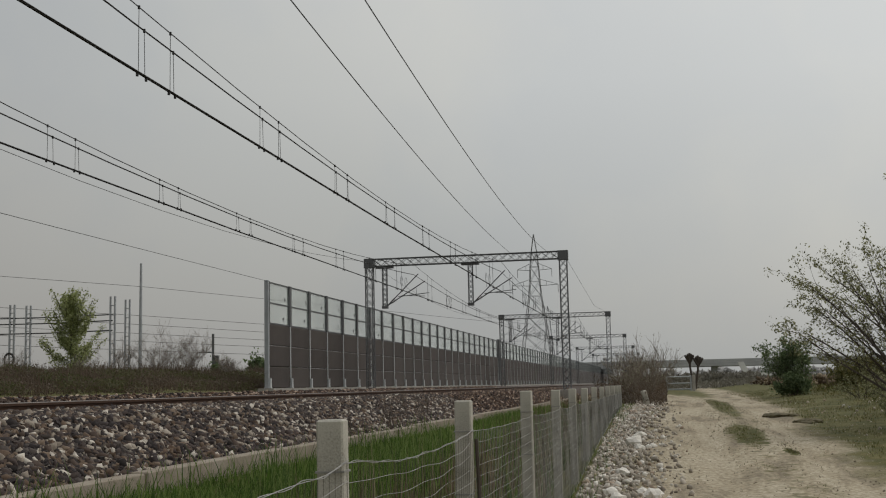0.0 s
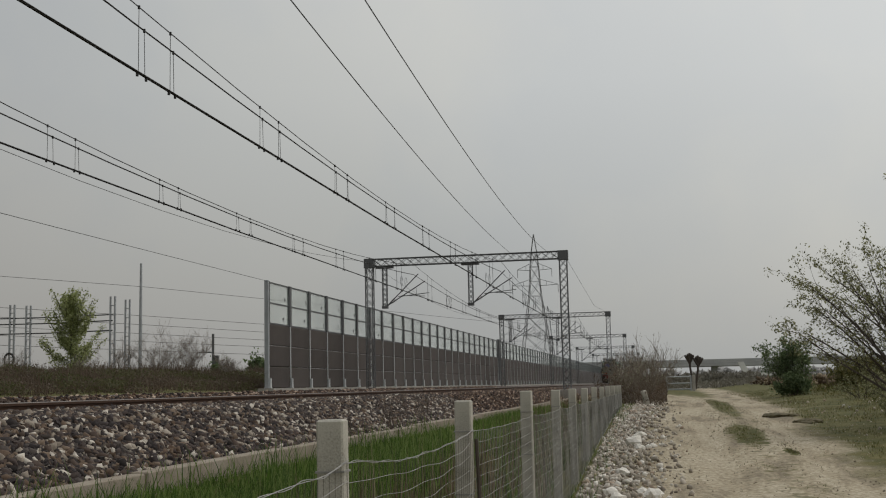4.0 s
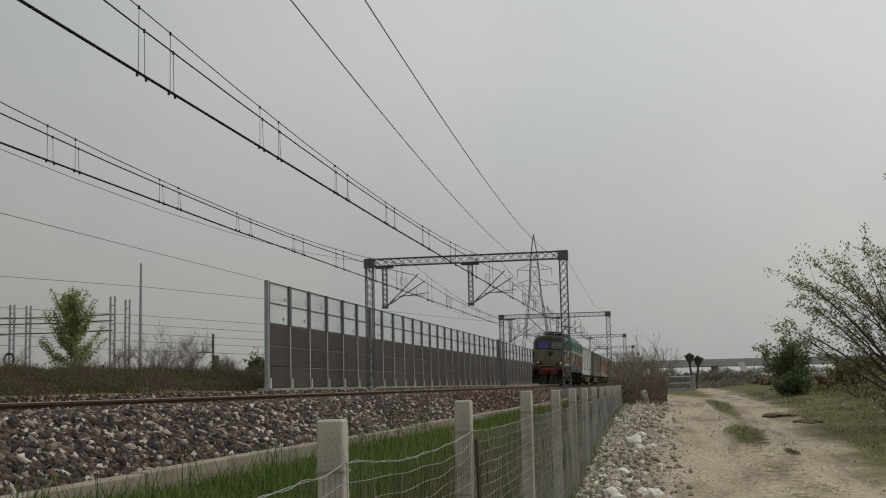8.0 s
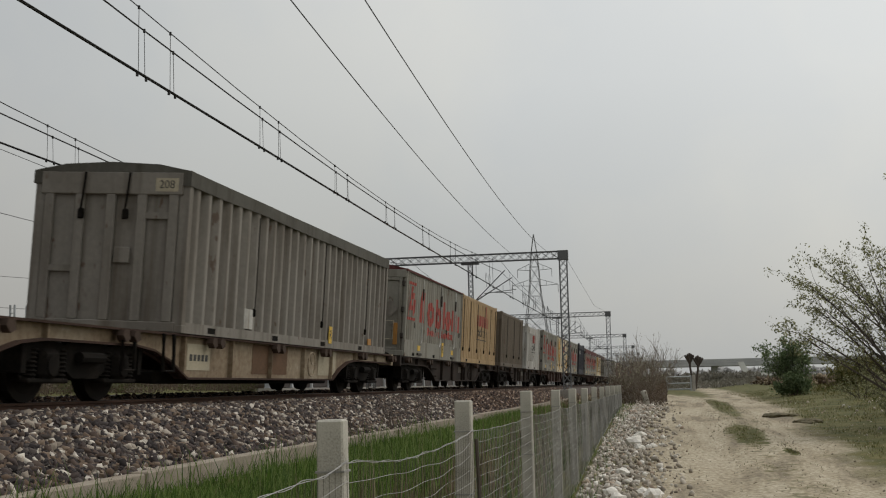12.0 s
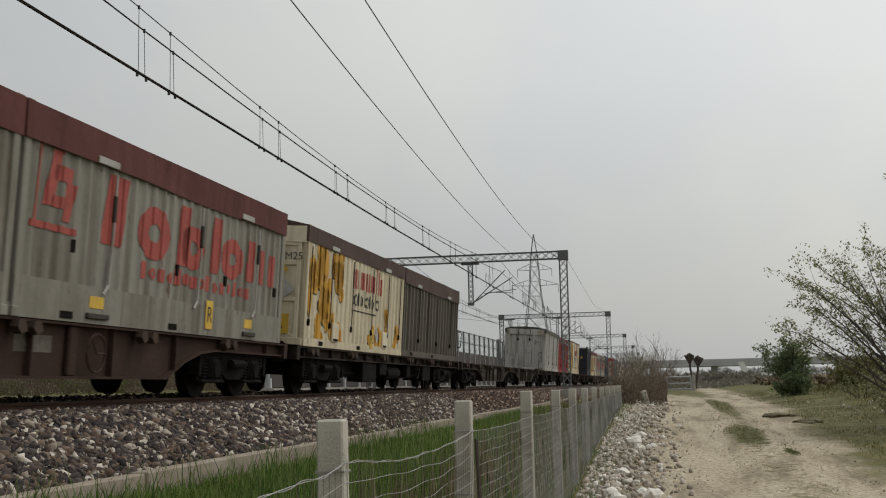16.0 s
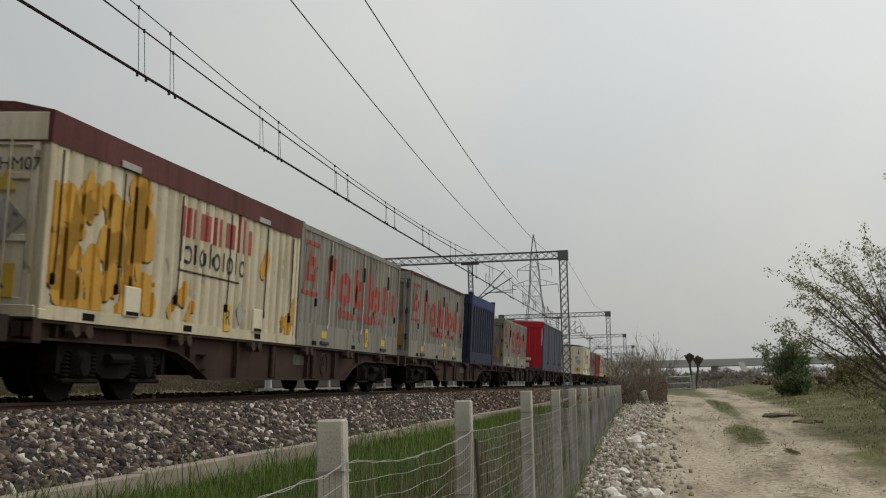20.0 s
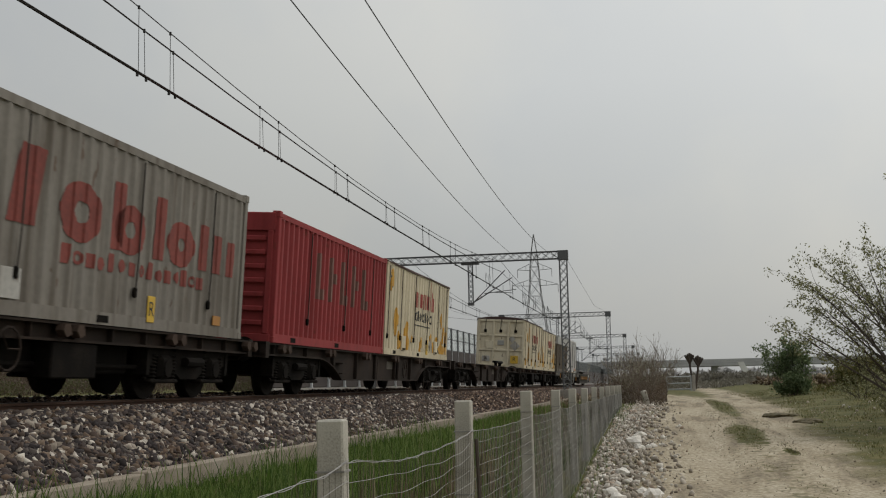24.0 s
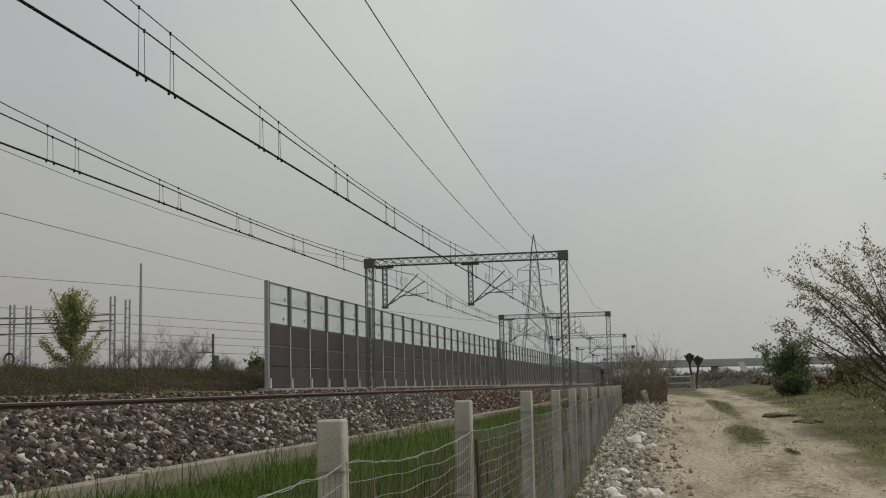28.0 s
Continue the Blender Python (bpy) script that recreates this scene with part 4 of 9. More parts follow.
def tree(name, at, height, limbs, wide, mat_leaf, leaves, leaf, label, category="tree", trunk=0.12, depth=4, droop=0.0, seed=1, lean=(0, 0), up=0.55, from_base=False, thin=0.0, bark=None):
    """A tapered trunk with limbs that fork several times, and many small leaves along the twigs."""
    rng = random.Random(seed)
    t = base(name, label, category, at)
    bm = bmesh.new()
    tips = []

    def grow(p, d, length, r, lev):
        n = 3
        pts = [p]
        for k in range(n):
            d = (d + Vector((rng.uniform(-1, 1), rng.uniform(-1, 1), rng.uniform(-0.4, 0.6) - droop * lev * 0.3)) * 0.16).normalized()
            p = p + d * length / n
            pts.append(p)
        rr = [max(thin, r * (1 - 0.5 * k / n)) for k in range(n + 1)]
        for k in range(n):
            tube(bm, pts[k], pts[k + 1], rr[k], 5 if lev < 2 else 3, rr[k + 1], caps=False)
        if lev >= 2:
            tips.extend(pts[1:])
        if lev >= depth:
            return
        for j in range(3 if lev else limbs):
            k = rng.randint(1, n) if lev or not from_base else 0
            a = rng.uniform(0, 6.283)
            side = Vector((math.cos(a), math.sin(a), 0))
            nd = (d * up + side * wide * rng.uniform(0.55, 1.0) + Vector((0, 0, 0.25 - droop))).normalized()
            grow(pts[k], nd, length * rng.uniform(0.55, 0.8) if lev else height * rng.uniform(0.35, 0.5), rr[k] * 0.6, lev + 1)

    d0 = Vector((lean[0], lean[1], 1)).normalized()
    grow(Vector((0, 0, -0.1)), d0, height * (0.55 if not from_base else 0.3), trunk, 0)
    part("trunk", bm, bark or M_BARK, t)
    if leaves:
        nr = np.random.default_rng(seed)
        T = np.array([tuple(p) for p in tips])
        c = T[nr.integers(0, len(T), leaves)] + nr.normal(0, leaf * 2.2, (leaves, 3))
        u = nr.normal(size=(leaves, 3))
        u /= np.linalg.norm(u, axis=1)[:, None]
        v = np.cross(u, nr.normal(size=(leaves, 3)))
        v /= np.linalg.norm(v, axis=1)[:, None]
        s = nr.uniform(0.5, 1.2, (leaves, 1)) * leaf
        V = np.stack([c - u * s, c + v * s * 0.5, c + u * s, c - v * s * 0.5], 1).reshape(-1, 3)
        F = np.arange(leaves * 4).reshape(-1, 4)
        from_arrays("crown", V, F, mat_leaf, t)["kind"] = "stuff"
    return t


def arching_tree(at, stems, length, heads, label, seed, leaves=9500, leaf=0.036, mat=None, name="leaning_tree", category="tree", bend=0.07, thick=0.036, clump=0.05):
    """Many long stems that fan out from one foot and bend over, with side twigs and small leaves."""
    rng = random.Random(seed)
    t = base(name, label, category, at)
    bm = bmesh.new()
    tips = []

    def stem(p, d, l, r, lev, way):
        n = 8 if lev == 0 else 4
        pts = [p]
        for k in range(n):
            d = (d + Vector((rng.uniform(-1, 1) * 0.07 - bend * way * (lev == 0), rng.uniform(-1, 1) * 0.09, -0.6 * bend * abs(way) * (lev == 0) - 0.02 * lev + rng.uniform(-1, 1) * 0.05))).normalized()
            p = p + d * l / n
            pts.append(p)
            if lev < 3 and k >= (2 if lev == 0 else 1):
                for q in range(2 if lev < 2 else 1):
                    a = Vector((rng.uniform(-1, 1) - 0.25 * way, rng.uniform(-1, 1), rng.uniform(-0.55, 0.75)))
                    stem(p, (d * 1.0 + a * 0.62).normalized(), l * (0.40 - 0.025 * k) * rng.uniform(0.5, 1.0), r * (1 - 0.7 * k / n) * 0.45, lev + 1, way)
        for k in range(n):
            tube(bm, pts[k], pts[k + 1], r * (1 - 0.75 * k / n), 5 if lev == 0 else 3, r * (1 - 0.75 * (k + 1) / n), caps=False)
        if lev >= 1:
            tips.extend(pts[2:] if lev < 3 else pts[3:])

    for k in range(stems):
        u = (k + 0.5) / stems
        ang = heads[0] + (heads[1] - heads[0]) * u + rng.uniform(-5, 5)
        stem(Vector((rng.uniform(-0.12, 0.12), rng.uniform(-0.2, 0.2), -0.1)), Vector((-math.sin(radians(ang)), rng.uniform(-0.35, 0.35), math.cos(radians(ang)))), length * rng.uniform(0.82, 1.06) , thick, 0, math.sin(radians(ang)))
    part("trunk", bm, M_BARK, t)
    nr = np.random.default_rng(seed)
    T = np.array([tuple(p) for p in tips])
    c = T[nr.integers(0, len(T), leaves)] + nr.normal(0, clump, (leaves, 3))
    u = nr.normal(size=(leaves, 3))
    u /= np.linalg.norm(u, axis=1)[:, None]
    v = np.cross(u, nr.normal(size=(leaves, 3)))
    v /= np.linalg.norm(v, axis=1)[:, None]
    s = nr.uniform(0.5, 1.3, (leaves, 1)) * leaf
    V = np.stack([c - u * s, c + v * s * 0.5, c + u * s, c - v * s * 0.5], 1).reshape(-1, 3)
    from_arrays("crown", V, np.arange(leaves * 4).reshape(-1, 4), mat or M_LEAF_PALE, t)["kind"] = "stuff"


def leader_tree(at, height, wide, leaves, leaf, seed):
    """A slim tree: one stem to the top, steep side limbs from near the ground, leaves thick along them."""
    rng = random.Random(seed)
    t = base("poplar", "slim young poplar with fresh green leaves", "tree", at)
    bm = bmesh.new()
    chain(bm, [(0, 0, -0.2), (0.05, 0, height * 0.4), (-0.05, 0.05, height * 0.75), (0, 0, height)], 0.05, 5)
    tips = []
    for k in range(54):
        u = 0.04 + 0.9 * k / 54
        a = rng.uniform(0, 6.283)
        l = wide * (1.08 - 0.80 * u) * rng.uniform(0.35, 1.15)
        p0 = Vector((0, 0, height * u))
        p1 = p0 + Vector((math.cos(a) * l * 0.6, math.sin(a) * l * 0.6, l * 0.30))
        p2 = p0 + Vector((math.cos(a) * l, math.sin(a) * l, l * (0.65 + 0.7 * u)))
        chain(bm, [p0, p1, p2], 0.016, 4)
        for q in range(7):
            tips.append(p0.lerp(p1, 0.3 + 0.7 * q / 3) if q < 3 else p1.lerp(p2, (q - 3) / 3))
    part("trunk", bm, M_BARK, t)
    nr = np.random.default_rng(seed)
    T = np.array([tuple(p) for p in tips])
    c = T[nr.integers(0, len(T), leaves)] + nr.normal(0, 0.12, (leaves, 3))
    u = nr.normal(size=(leaves, 3))
    u /= np.linalg.norm(u, axis=1)[:, None]
    v = np.cross(u, nr.normal(size=(leaves, 3)))
    v /= np.linalg.norm(v, axis=1)[:, None]
    s = nr.uniform(0.5, 1.3, (leaves, 1)) * leaf
    V = np.stack([c - u * s, c + v * s * 0.6, c + u * s, c - v * s * 0.6], 1).reshape(-1, 3)
    from_arrays("crown", V, np.arange(leaves * 4).reshape(-1, 4), M_LEAF_SPRING, t)["kind"] = "stuff"


# beside the farm track
SPARSE = "sparse spring tree fanning out in many arching dark branches"
arching_tree((5.15, 24.0, -0.62), 20, 3.25, (-36, 50), SPARSE, 4, leaves=10500, leaf=0.032, mat=M_LEAF_TREE, bend=0.035)
arching_tree((6.4, 26.0, -0.5), 14, 4.0, (-35, 42), SPARSE, 9, leaves=7500, leaf=0.034, mat=M_LEAF_TREE)
arching_tree((4.85, 45.0, -0.6), 12, 1.85, (-21, 24), "dense dark green bush with ragged upright shoots beside the track", 12, leaves=5200, leaf=0.055, mat=M_LEAF_DARK, name="green_bush", category="bush", bend=0.03, thick=0.022, clump=0.08)
arching_tree((4.9, 44.2, -0.6), 7, 0.8, (-35, 40), "low dark green bush beside the track", 13, leaves=3000, leaf=0.06, mat=M_LEAF_DARK, name="green_bush", category="bush", bend=0.03, thick=0.02, clump=0.09)
for k, (x, y, h) in enumerate(((8.3, 40, 1.5), (10.2, 42, 1.8), (7.4, 48, 1.6), (12.5, 46, 2.0), (9.3, 55, 1.9))):
    tree("low_shrub", (x, y, ground_z(x, y)), h, 7, 1.0, M_LEAF if k % 2 else M_VERGE, 2200, 0.08, "low tangled shrub on the verge", "bush", trunk=0.05, depth=3, seed=20 + k, up=0.6, from_base=True)
for k, (x, y, h) in enumerate(((-0.95, 38.5, 1.7), (-0.45, 40.5, 2.4), (-1.3, 42.0, 2.2), (-0.15, 46.0, 2.3), (-1.2, 49.0, 2.4), (-0.6, 56, 2.6), (-2.0, 60, 2.6), (0.3, 64, 2.0))):
    tree("bare_shrub", (x, y, ground_z(x, y)), h * 1.0, 9, 0.75, M_LEAF_PALE, 300, 0.03, "bare brown shrub with upright twigs by the fence's end", "bush", thin=0.004, bark=M_TWIG, trunk=0.03, depth=4, seed=40 + k, up=1.1, from_base=True)
for k, (x, y, h) in enumerate(((-4.72, 20.3, 1.05), (-4.62, 22.4, 1.25), (-4.75, 17.6, 0.75), (-4.6, 26.5, 1.1))):
    tree("dry_weed", (x, y, -0.85), h, 5, 0.55, M_DRY, 0, 0.02, "thin dry branching weed beside the kerb", "weed", thin=0.0028, bark=M_WEED, trunk=0.007, depth=3, seed=140 + k, up=1.2, from_base=True)
for k, (x, y, h) in enumerate(((5.6, 27.5, 0.75), (6.5, 28.5, 0.9), (6.2, 32.0, 0.9), (7.3, 33.0, 1.0), (5.9, 36.0, 0.8))):
    arching_tree((x, y, ground_z(x, y)), 9, h, (-60, 60), "low dark tangled shrub below the trees", 160 + k, leaves=900, leaf=0.04, mat=M_LEAF_TREE, name="low_shrub", category="bush", bend=0.03, thick=0.014, clump=0.05)
# behind the far track
leader_tree((-33.0, 60.0, 0.85), 5.0, 2.05, 11500, 0.068, 60)
for k, (x, y, h) in enumerate(((-30.0, 60, 2.6), (-28.8, 62, 2.4), (-27.4, 60, 2.9), (-26.6, 61, 2.8), (-25.7, 60, 2.3), (-36.5, 60, 2.0), (-38, 58, 1.8), (-24.6, 63, 1.7), (-31.2, 58, 1.5), (-34.6, 57, 1.4), (-40.5, 60, 1.6), (-23.4, 60, 1.2), (-29.4, 57, 1.3))):
    tree("bare_shrub", (x, y, 0.82), h * 1.1, 8, 0.8, M_DRY, 500, 0.03, "bare grey-brown shrub on the bank", "bush", thin=0.0058, bark=M_TWIG_FAR, trunk=0.04, depth=4, seed=80 + k, up=0.8, from_base=True)
tree("green_bush", (-26.4, 66.0, 0.85), 1.15, 7, 0.6, M_LEAF_DARK, 900, 0.09, "small dark green bush on the bank", "bush", trunk=0.05, depth=3, seed=95, up=0.8, from_base=True)
for k, (x, y, h) in enumerate(((-54.5, 150, 2.3), (-52.5, 152, 2.0), (-50.5, 150, 1.8))):
    tree("far_conifer", (x, y, 1.0), h, 10, 0.5, M_LEAF_DARK, 1600, 0.3, "dark far conifer behind the yard", "tree", trunk=0.15, depth=3, seed=100 + k, up=0.9)


def pollard(x, y):
    t = base("pollard_tree", "pollarded tree with knobbly dark stubs on two stems", "tree", (x, y, ground_z(x, y)))
    rng = random.Random(7)
    for sx, top in ((-1, 1.95), (1, 1.75)):
        bm = bmesh.new()
        head = Vector((sx * 0.30, 0, top))
        chain(bm, [(0, 0, -0.1), (sx * 0.14, 0, 0.7), (sx * 0.26, 0, 1.4), head], 0.085, 6)
        stem = part("trunk", bm, M_BARK, t)
        for k in range(5):
            lean = -0.5 + 0.27 * k + rng.uniform(-0.08, 0.08)
            bm = bmesh.new()
            tip = head + Vector((lean * 0.5, rng.uniform(-0.2, 0.2), 0.62 - 0.3 * abs(lean)))
            tube(bm, head + Vector((0, 0, -0.08)), tip, 0.07, 6, 0.09)
            tube(bm, tip, tip + Vector((lean * 0.08, 0, 0.1)), 0.11, 6, 0.06)
            part("stub", bm, M_BARK, stem)


pollard(2.45, 85)


# ---- stones by the fence and on the track ----
def pebbles(name, n, x_of, y0, y1, lo, hi, label, seed, lift=0.3, mat=None):
    rng = np.random.default_rng(seed)
    y = y0 + (y1 - y0) * rng.uniform(0, 1, n) ** 1.5
    x = x_of(rng, n)
    size = lo + (hi - lo) * rng.uniform(0, 1, n) ** 3
    z = np.array([ground_z(a, b) for a, b in zip(x, y)]) + size * lift
    ob = scatter(name, np.stack([x, y, z], 1), size, ICO_V, ICO_F, mat or M_PEBBLE, flat=0.40, rough=0.34, seed=seed)
    tagged(ob, label, "stones", kind="stuff")


pebbles("pebble_heap", 14000, lambda r, n: -1.15 + r.beta(1.15, 3.3, n) * 1.7, 10.5, 44, 0.006, 0.060, "rounded pale river stones strewn along the fence", 21, 0.35)
pebbles("track_gravel", 7000, lambda r, n: r.uniform(-0.4, 4.2, n), 11, 45, 0.004, 0.019, "loose fine gravel on the farm track", 22, 0.2, M_GRAVEL)
pebbles("verge_stones", 300, lambda r, n: r.uniform(3.8, 8, n), 18, 36, 0.015, 0.06, "scattered stones on the verge", 23, 0.3)


def boulder(x, y, r, seed):
    bm = bmesh.new()
    bmesh.ops.create_icosphere(bm, subdivisions=2, radius=r)
    for v in bm.verts:
        v.co *= 1 + 0.42 * noise.noise(v.co * (1.6 / r) + Vector((seed, 0, 0)))
        v.co.z *= 0.68
    ob = part("boulder", bm, M_PEBBLE)
    ob.location = (x, y, ground_z(x, y) + r * 0.42)
    tagged(ob, "large rounded pale stone lying by the fence", "stone", "large stones by the fence")


for k, (x, y, r) in enumerate(((-0.52, 21.8, 0.17), (-0.42, 20.9, 0.10), (-0.45, 23.6, 0.12), (-0.72, 15.5, 0.12), (-0.60, 14.9, 0.10), (-0.15, 15.3, 0.12), (-0.30, 15.6, 0.09), (-0.62, 17.6, 0.1), (-0.8, 13.4, 0.11))):
    boulder(x, y, r, k)


# ---- wire fence on concrete posts ----
def build_fence():
    f = base("wire_fence", "sagging galvanised wire fence on square concrete posts", "fence", (XFENCE, 0, 0))
    tops = {1: -0.046, 2: -0.019, 3: 0.018}
    ys = [1.25] + [4.34, 7.39, 10.95, 14.05, 16.75, 19.5, 22.35, 25.3, 28.1, 30.9, 33.6, 36.3]
    rng = random.Random(3)
    for k, y in enumerate(ys):
        zt = tops.get(k, 0.004) + rng.uniform(-0.01, 0.01) * (k > 3)
        zb = ground_z(-1.2, y) - 0.3
        bm = bmesh.new()
        box(bm, -0.053, 0.053, -0.05, 0.05, zb, zt, bevel=0.008)
        p = part("post", bm, M_POST, f)
        p.matrix_basis = pose(0, y, 0, rng.uniform(-0.4, 0.4), rng.uniform(-0.5, 0.5), rng.uniform(-4, 4))
        for z in (-0.20, -0.60):
            part("tie_wire", boxes((-0.058, 0.058, -0.055, 0.055, zt + z - 0.004, zt + z + 0.004)), M_FENCEWIRE, p)
    bm = bmesh.new()
    chain(bm, [(0.10, 7.36, -1.5), (0.092, 7.38, -0.9), (0.085, 7.40, -0.52), (0.075, 7.40, -0.27)], 0.013, 6)
    part("wooden_stake", bm, M_BARK, f, "weathered dark wooden stake beside a post")
    for k, (a, b) in enumerate(zip(ys, ys[1:])):
        n = 22
        rows = 16
        slack = 1.0 if k < 2 else 0.4

        def at(u, j, out=0.0, up=0.0):
            z = -0.215 - 0.077 * j
            sag = slack * -0.055 * math.sin(math.pi * u) * (1 - j / rows) + slack * 0.022 * noise.noise((u * 5, k * 3.1, j * 0.5)) + slack * 0.004 * math.sin(26 * u + j)
            return (0.058 + out + slack * 0.03 * noise.noise((u * 3, k, j * 0.4)), a + (b - a) * u, max(z + sag, ground_z(-1.2, a + (b - a) * u) + 0.02) + up)
        for j in range(rows):
            bm = bmesh.new()
            chain(bm, [at(i / n, j) for i in range(n + 1)], 0.0021 if j == 0 else 0.0015, 3)
            if j == 0 and k < 2:
                chain(bm, [at(i / 44, j, 0.004 * math.cos(i * 1.3), 0.007 * math.sin(i * 0.9)) for i in range(45)], 0.0018, 3)
            part("line_wire", bm, M_FENCEWIRE, f, "sagging galvanised line wire")
        bm = bmesh.new()
        m = int((b - a) / (0.075 if k < 3 else 0.055))
        for i in range(m + 1):
            chain(bm, [at(i / m, j) for j in range(0, rows, 5)], 0.0013 if k < 2 else 0.0016, 3)
        part("wire_mesh", bm, M_MESHWIRE if k < 2 else M_FENCEWIRE, f, "thin upright mesh wires")["kind"] = "stuff"


build_fence()


# ---- background ----
def twin_mast(x, y, z0, z1, label="grey twin-channel steel mast"):
    g = base("lattice_mast", label, "mast", (x, y, z0), "masts of the far yard")
    for dx in (-0.16, 0.16):
        part("channel", boxes((dx - 0.05, dx + 0.05, -0.06, 0.06, -0.9, z1 - z0)), M_GALV, g)
    bm = bmesh.new()
    for k in range(8):
        z = (z1 - z0) * k / 8
        box(bm, -0.12, 0.12, -0.065, 0.065, z, z + 0.05)
    part("batten", bm, M_GALV, g)
    return g


for x, y, z1 in ((-42.8, 70, 6.25), (-41.6, 70, 6.15), (-35.5, 70, 6.55), (-36.9, 75, 6.75)):
    twin_mast(x, y, 1.5, z1)
for z, dy in ((5.35, 0), (4.95, 0.0), (4.3, 0)):
    wire("bus_bar", [(-46, 70 + dy, z), (-40, 70 + dy, z - 0.05), (-35.5, 70.0 + dy, z)], 0.04, "horizontal conductor bar between the yard's masts")
bm = bmesh.new()
tube(bm, (0, 0, -0.9), (0, 0, 8.4), 0.16, 10, 0.09)
tall = tagged(part("tall_pole", bm, M_GALV), "tall slim grey steel pole", "pole")
tall.location = (-38.3, 80, 1.5)
g = base("signal_mast", "small dark signal mast with a cross arm", "mast", (-44.7, 110, 1.5))
part("pole", boxes((-0.1, 0.1, -0.1, 0.1, -0.9, 4.5)), M_STEEL, g)
part("arm", boxes((-1.6, 0.1, -0.06, 0.06, 2.6, 2.7)), M_STEEL, g)
part("box", boxes((0.1, 0.6, -0.2, 0.2, 0.9, 2.3), bevel=0.03), M_STEEL, g)
bm = bmesh.new()
ring = [(0.35 * math.cos(6.2832 * i / 16), 0, 0.42 * math.sin(6.2832 * i / 16)) for i in range(17)]
for p, q in zip(ring, ring[1:]):
    tube(bm, p, q, 0.07, 6)
coil = tagged(part("cable_coil", bm, M_WIRE), "dark coil of cable hung on a mast", "coil")
coil.location = (-42.9, 69.89, 2.55)
for z in (7.0, 6.2, 9.6, 5.4, 4.7, 3.9):
    wire("far_wire", [(-75, 60, z + 1.5), (-45, 95, z), (-22, 160, z - 0.6), (-20, 260, z)], 0.018, "thin far wire over the yard")


def build_gate():
    g = base("farm_gate", "grey steel tube gate beside the track", "gate", (1.2, 75, ground_z(1.2, 75)))
    for z in (0.12, 0.5, 0.92):
        bm = bmesh.new()
        tube(bm, (-0.8, 0, z), (0.75, 0, z), 0.05, 6)
        part("rail", bm, M_GALV, g)
    for x in (-0.8, 0.72):
        part("gate_post", boxes((x - 0.05, x + 0.05, -0.05, 0.05, -0.2, 1.0), bevel=0.01), M_GALV, g)
    part("hinge_post", boxes((0.80, 1.0, -0.1, 0.1, -0.2, 1.02), bevel=0.02), M_CONC, g)


build_gate()
bm = bmesh.new()
box(bm, -0.09, 0.09, -0.08, 0.08, -0.3, 0.5, bevel=0.03)
st = tagged(part("marker_stone", bm, M_POST), "leaning weathered marker stone by the shrubs", "stone")
st.matrix_basis = pose(-0.45, 38.0, ground_z(-0.45, 38.0), 0, -14, 10)
for k, (x, y, l) in enumerate(((3.25, 27.2, 0.30), (2.90, 29.6, 0.42))):
    bm = bmesh.new()
    bmesh.ops.create_icosphere(bm, subdivisions=4, radius=1)
    for v in bm.verts:
        v.co = Vector((v.co.x * l, v.co.y * 0.55, v.co.z * 0.055))
        v.co *= 1 + 0.7 * noise.noise(v.co * 4 + Vector((k, 4, 0)))
        v.co.z += 0.03 * noise.noise(v.co * 16) + 0.02 * noise.noise(v.co * 40)
    clod = tagged(part("turf_clod", bm, M_CLOD), "low crumbling clod of earth and turf at the track's edge", "earth clod", "clods beside the track")
    clod.location = (x, y, ground_z(x, y))

# concrete lightened in its base colour to stand for distance haze
M_FARCONC = material("haze_paled_concrete", (0.46, 0.47, 0.48), 0.9, scale=0.2, fine=3, bump=0.05)
M_FARWHITE = material("white_render", (0.80, 0.80, 0.78), 0.85, scale=0.3, fine=4, spread=0.08, bump=0.02)


def build_viaduct():
    v = base("viaduct", "long concrete road viaduct in the distance, paled in colour for haze", "bridge", (0, 350, -1.5))
    part("deck", boxes((-60, 150, -6, 6, 5.9, 7.2), bevel=0.1), M_FARCONC, v)
    for y in (-6.1, 6.0):
        part("parapet", boxes((-60, 150, y, y + 0.15, 7.2, 8.0)), M_FARCONC, v)
    for x in range(-56, 150, 18):
        part("pier", boxes((x - 0.8, x + 0.8, -4, 4, -1, 5.9), bevel=0.15), M_FARCONC, v)
    b = base("abutment", "white sloping abutment of the viaduct", "wall", (18.5, 262, -0.4))
    bm = bmesh.new()
    prism(bm, [(-1.4, 4.6), (-0.2, 4.6), (2.0, 0), (0.6, 0)], -1, 1)
    part("slab", bm, M_FARWHITE, b)
    h = base("white_shed", "low white flat-roofed shed in the distance", "building", (21.8, 270, -0.4))
    part("wall", boxes((-2.4, 5.0, -2, 2, 0, 2.3)), M_FARWHITE, h)
    part("roof", boxes((-2.5, 5.1, -2.1, 2.1, 2.3, 2.5)), M_FARCONC, h)
    for x in (-1.2, 1.0, 3.0):
        part("window", boxes((x, x + 0.8, -2.02, -1.95, 0.9, 1.6)), L_WINDOW, h)


L_WINDOW = material("dark_far_window", (0.05, 0.06, 0.07), 0.2, bump=0)
build_viaduct()


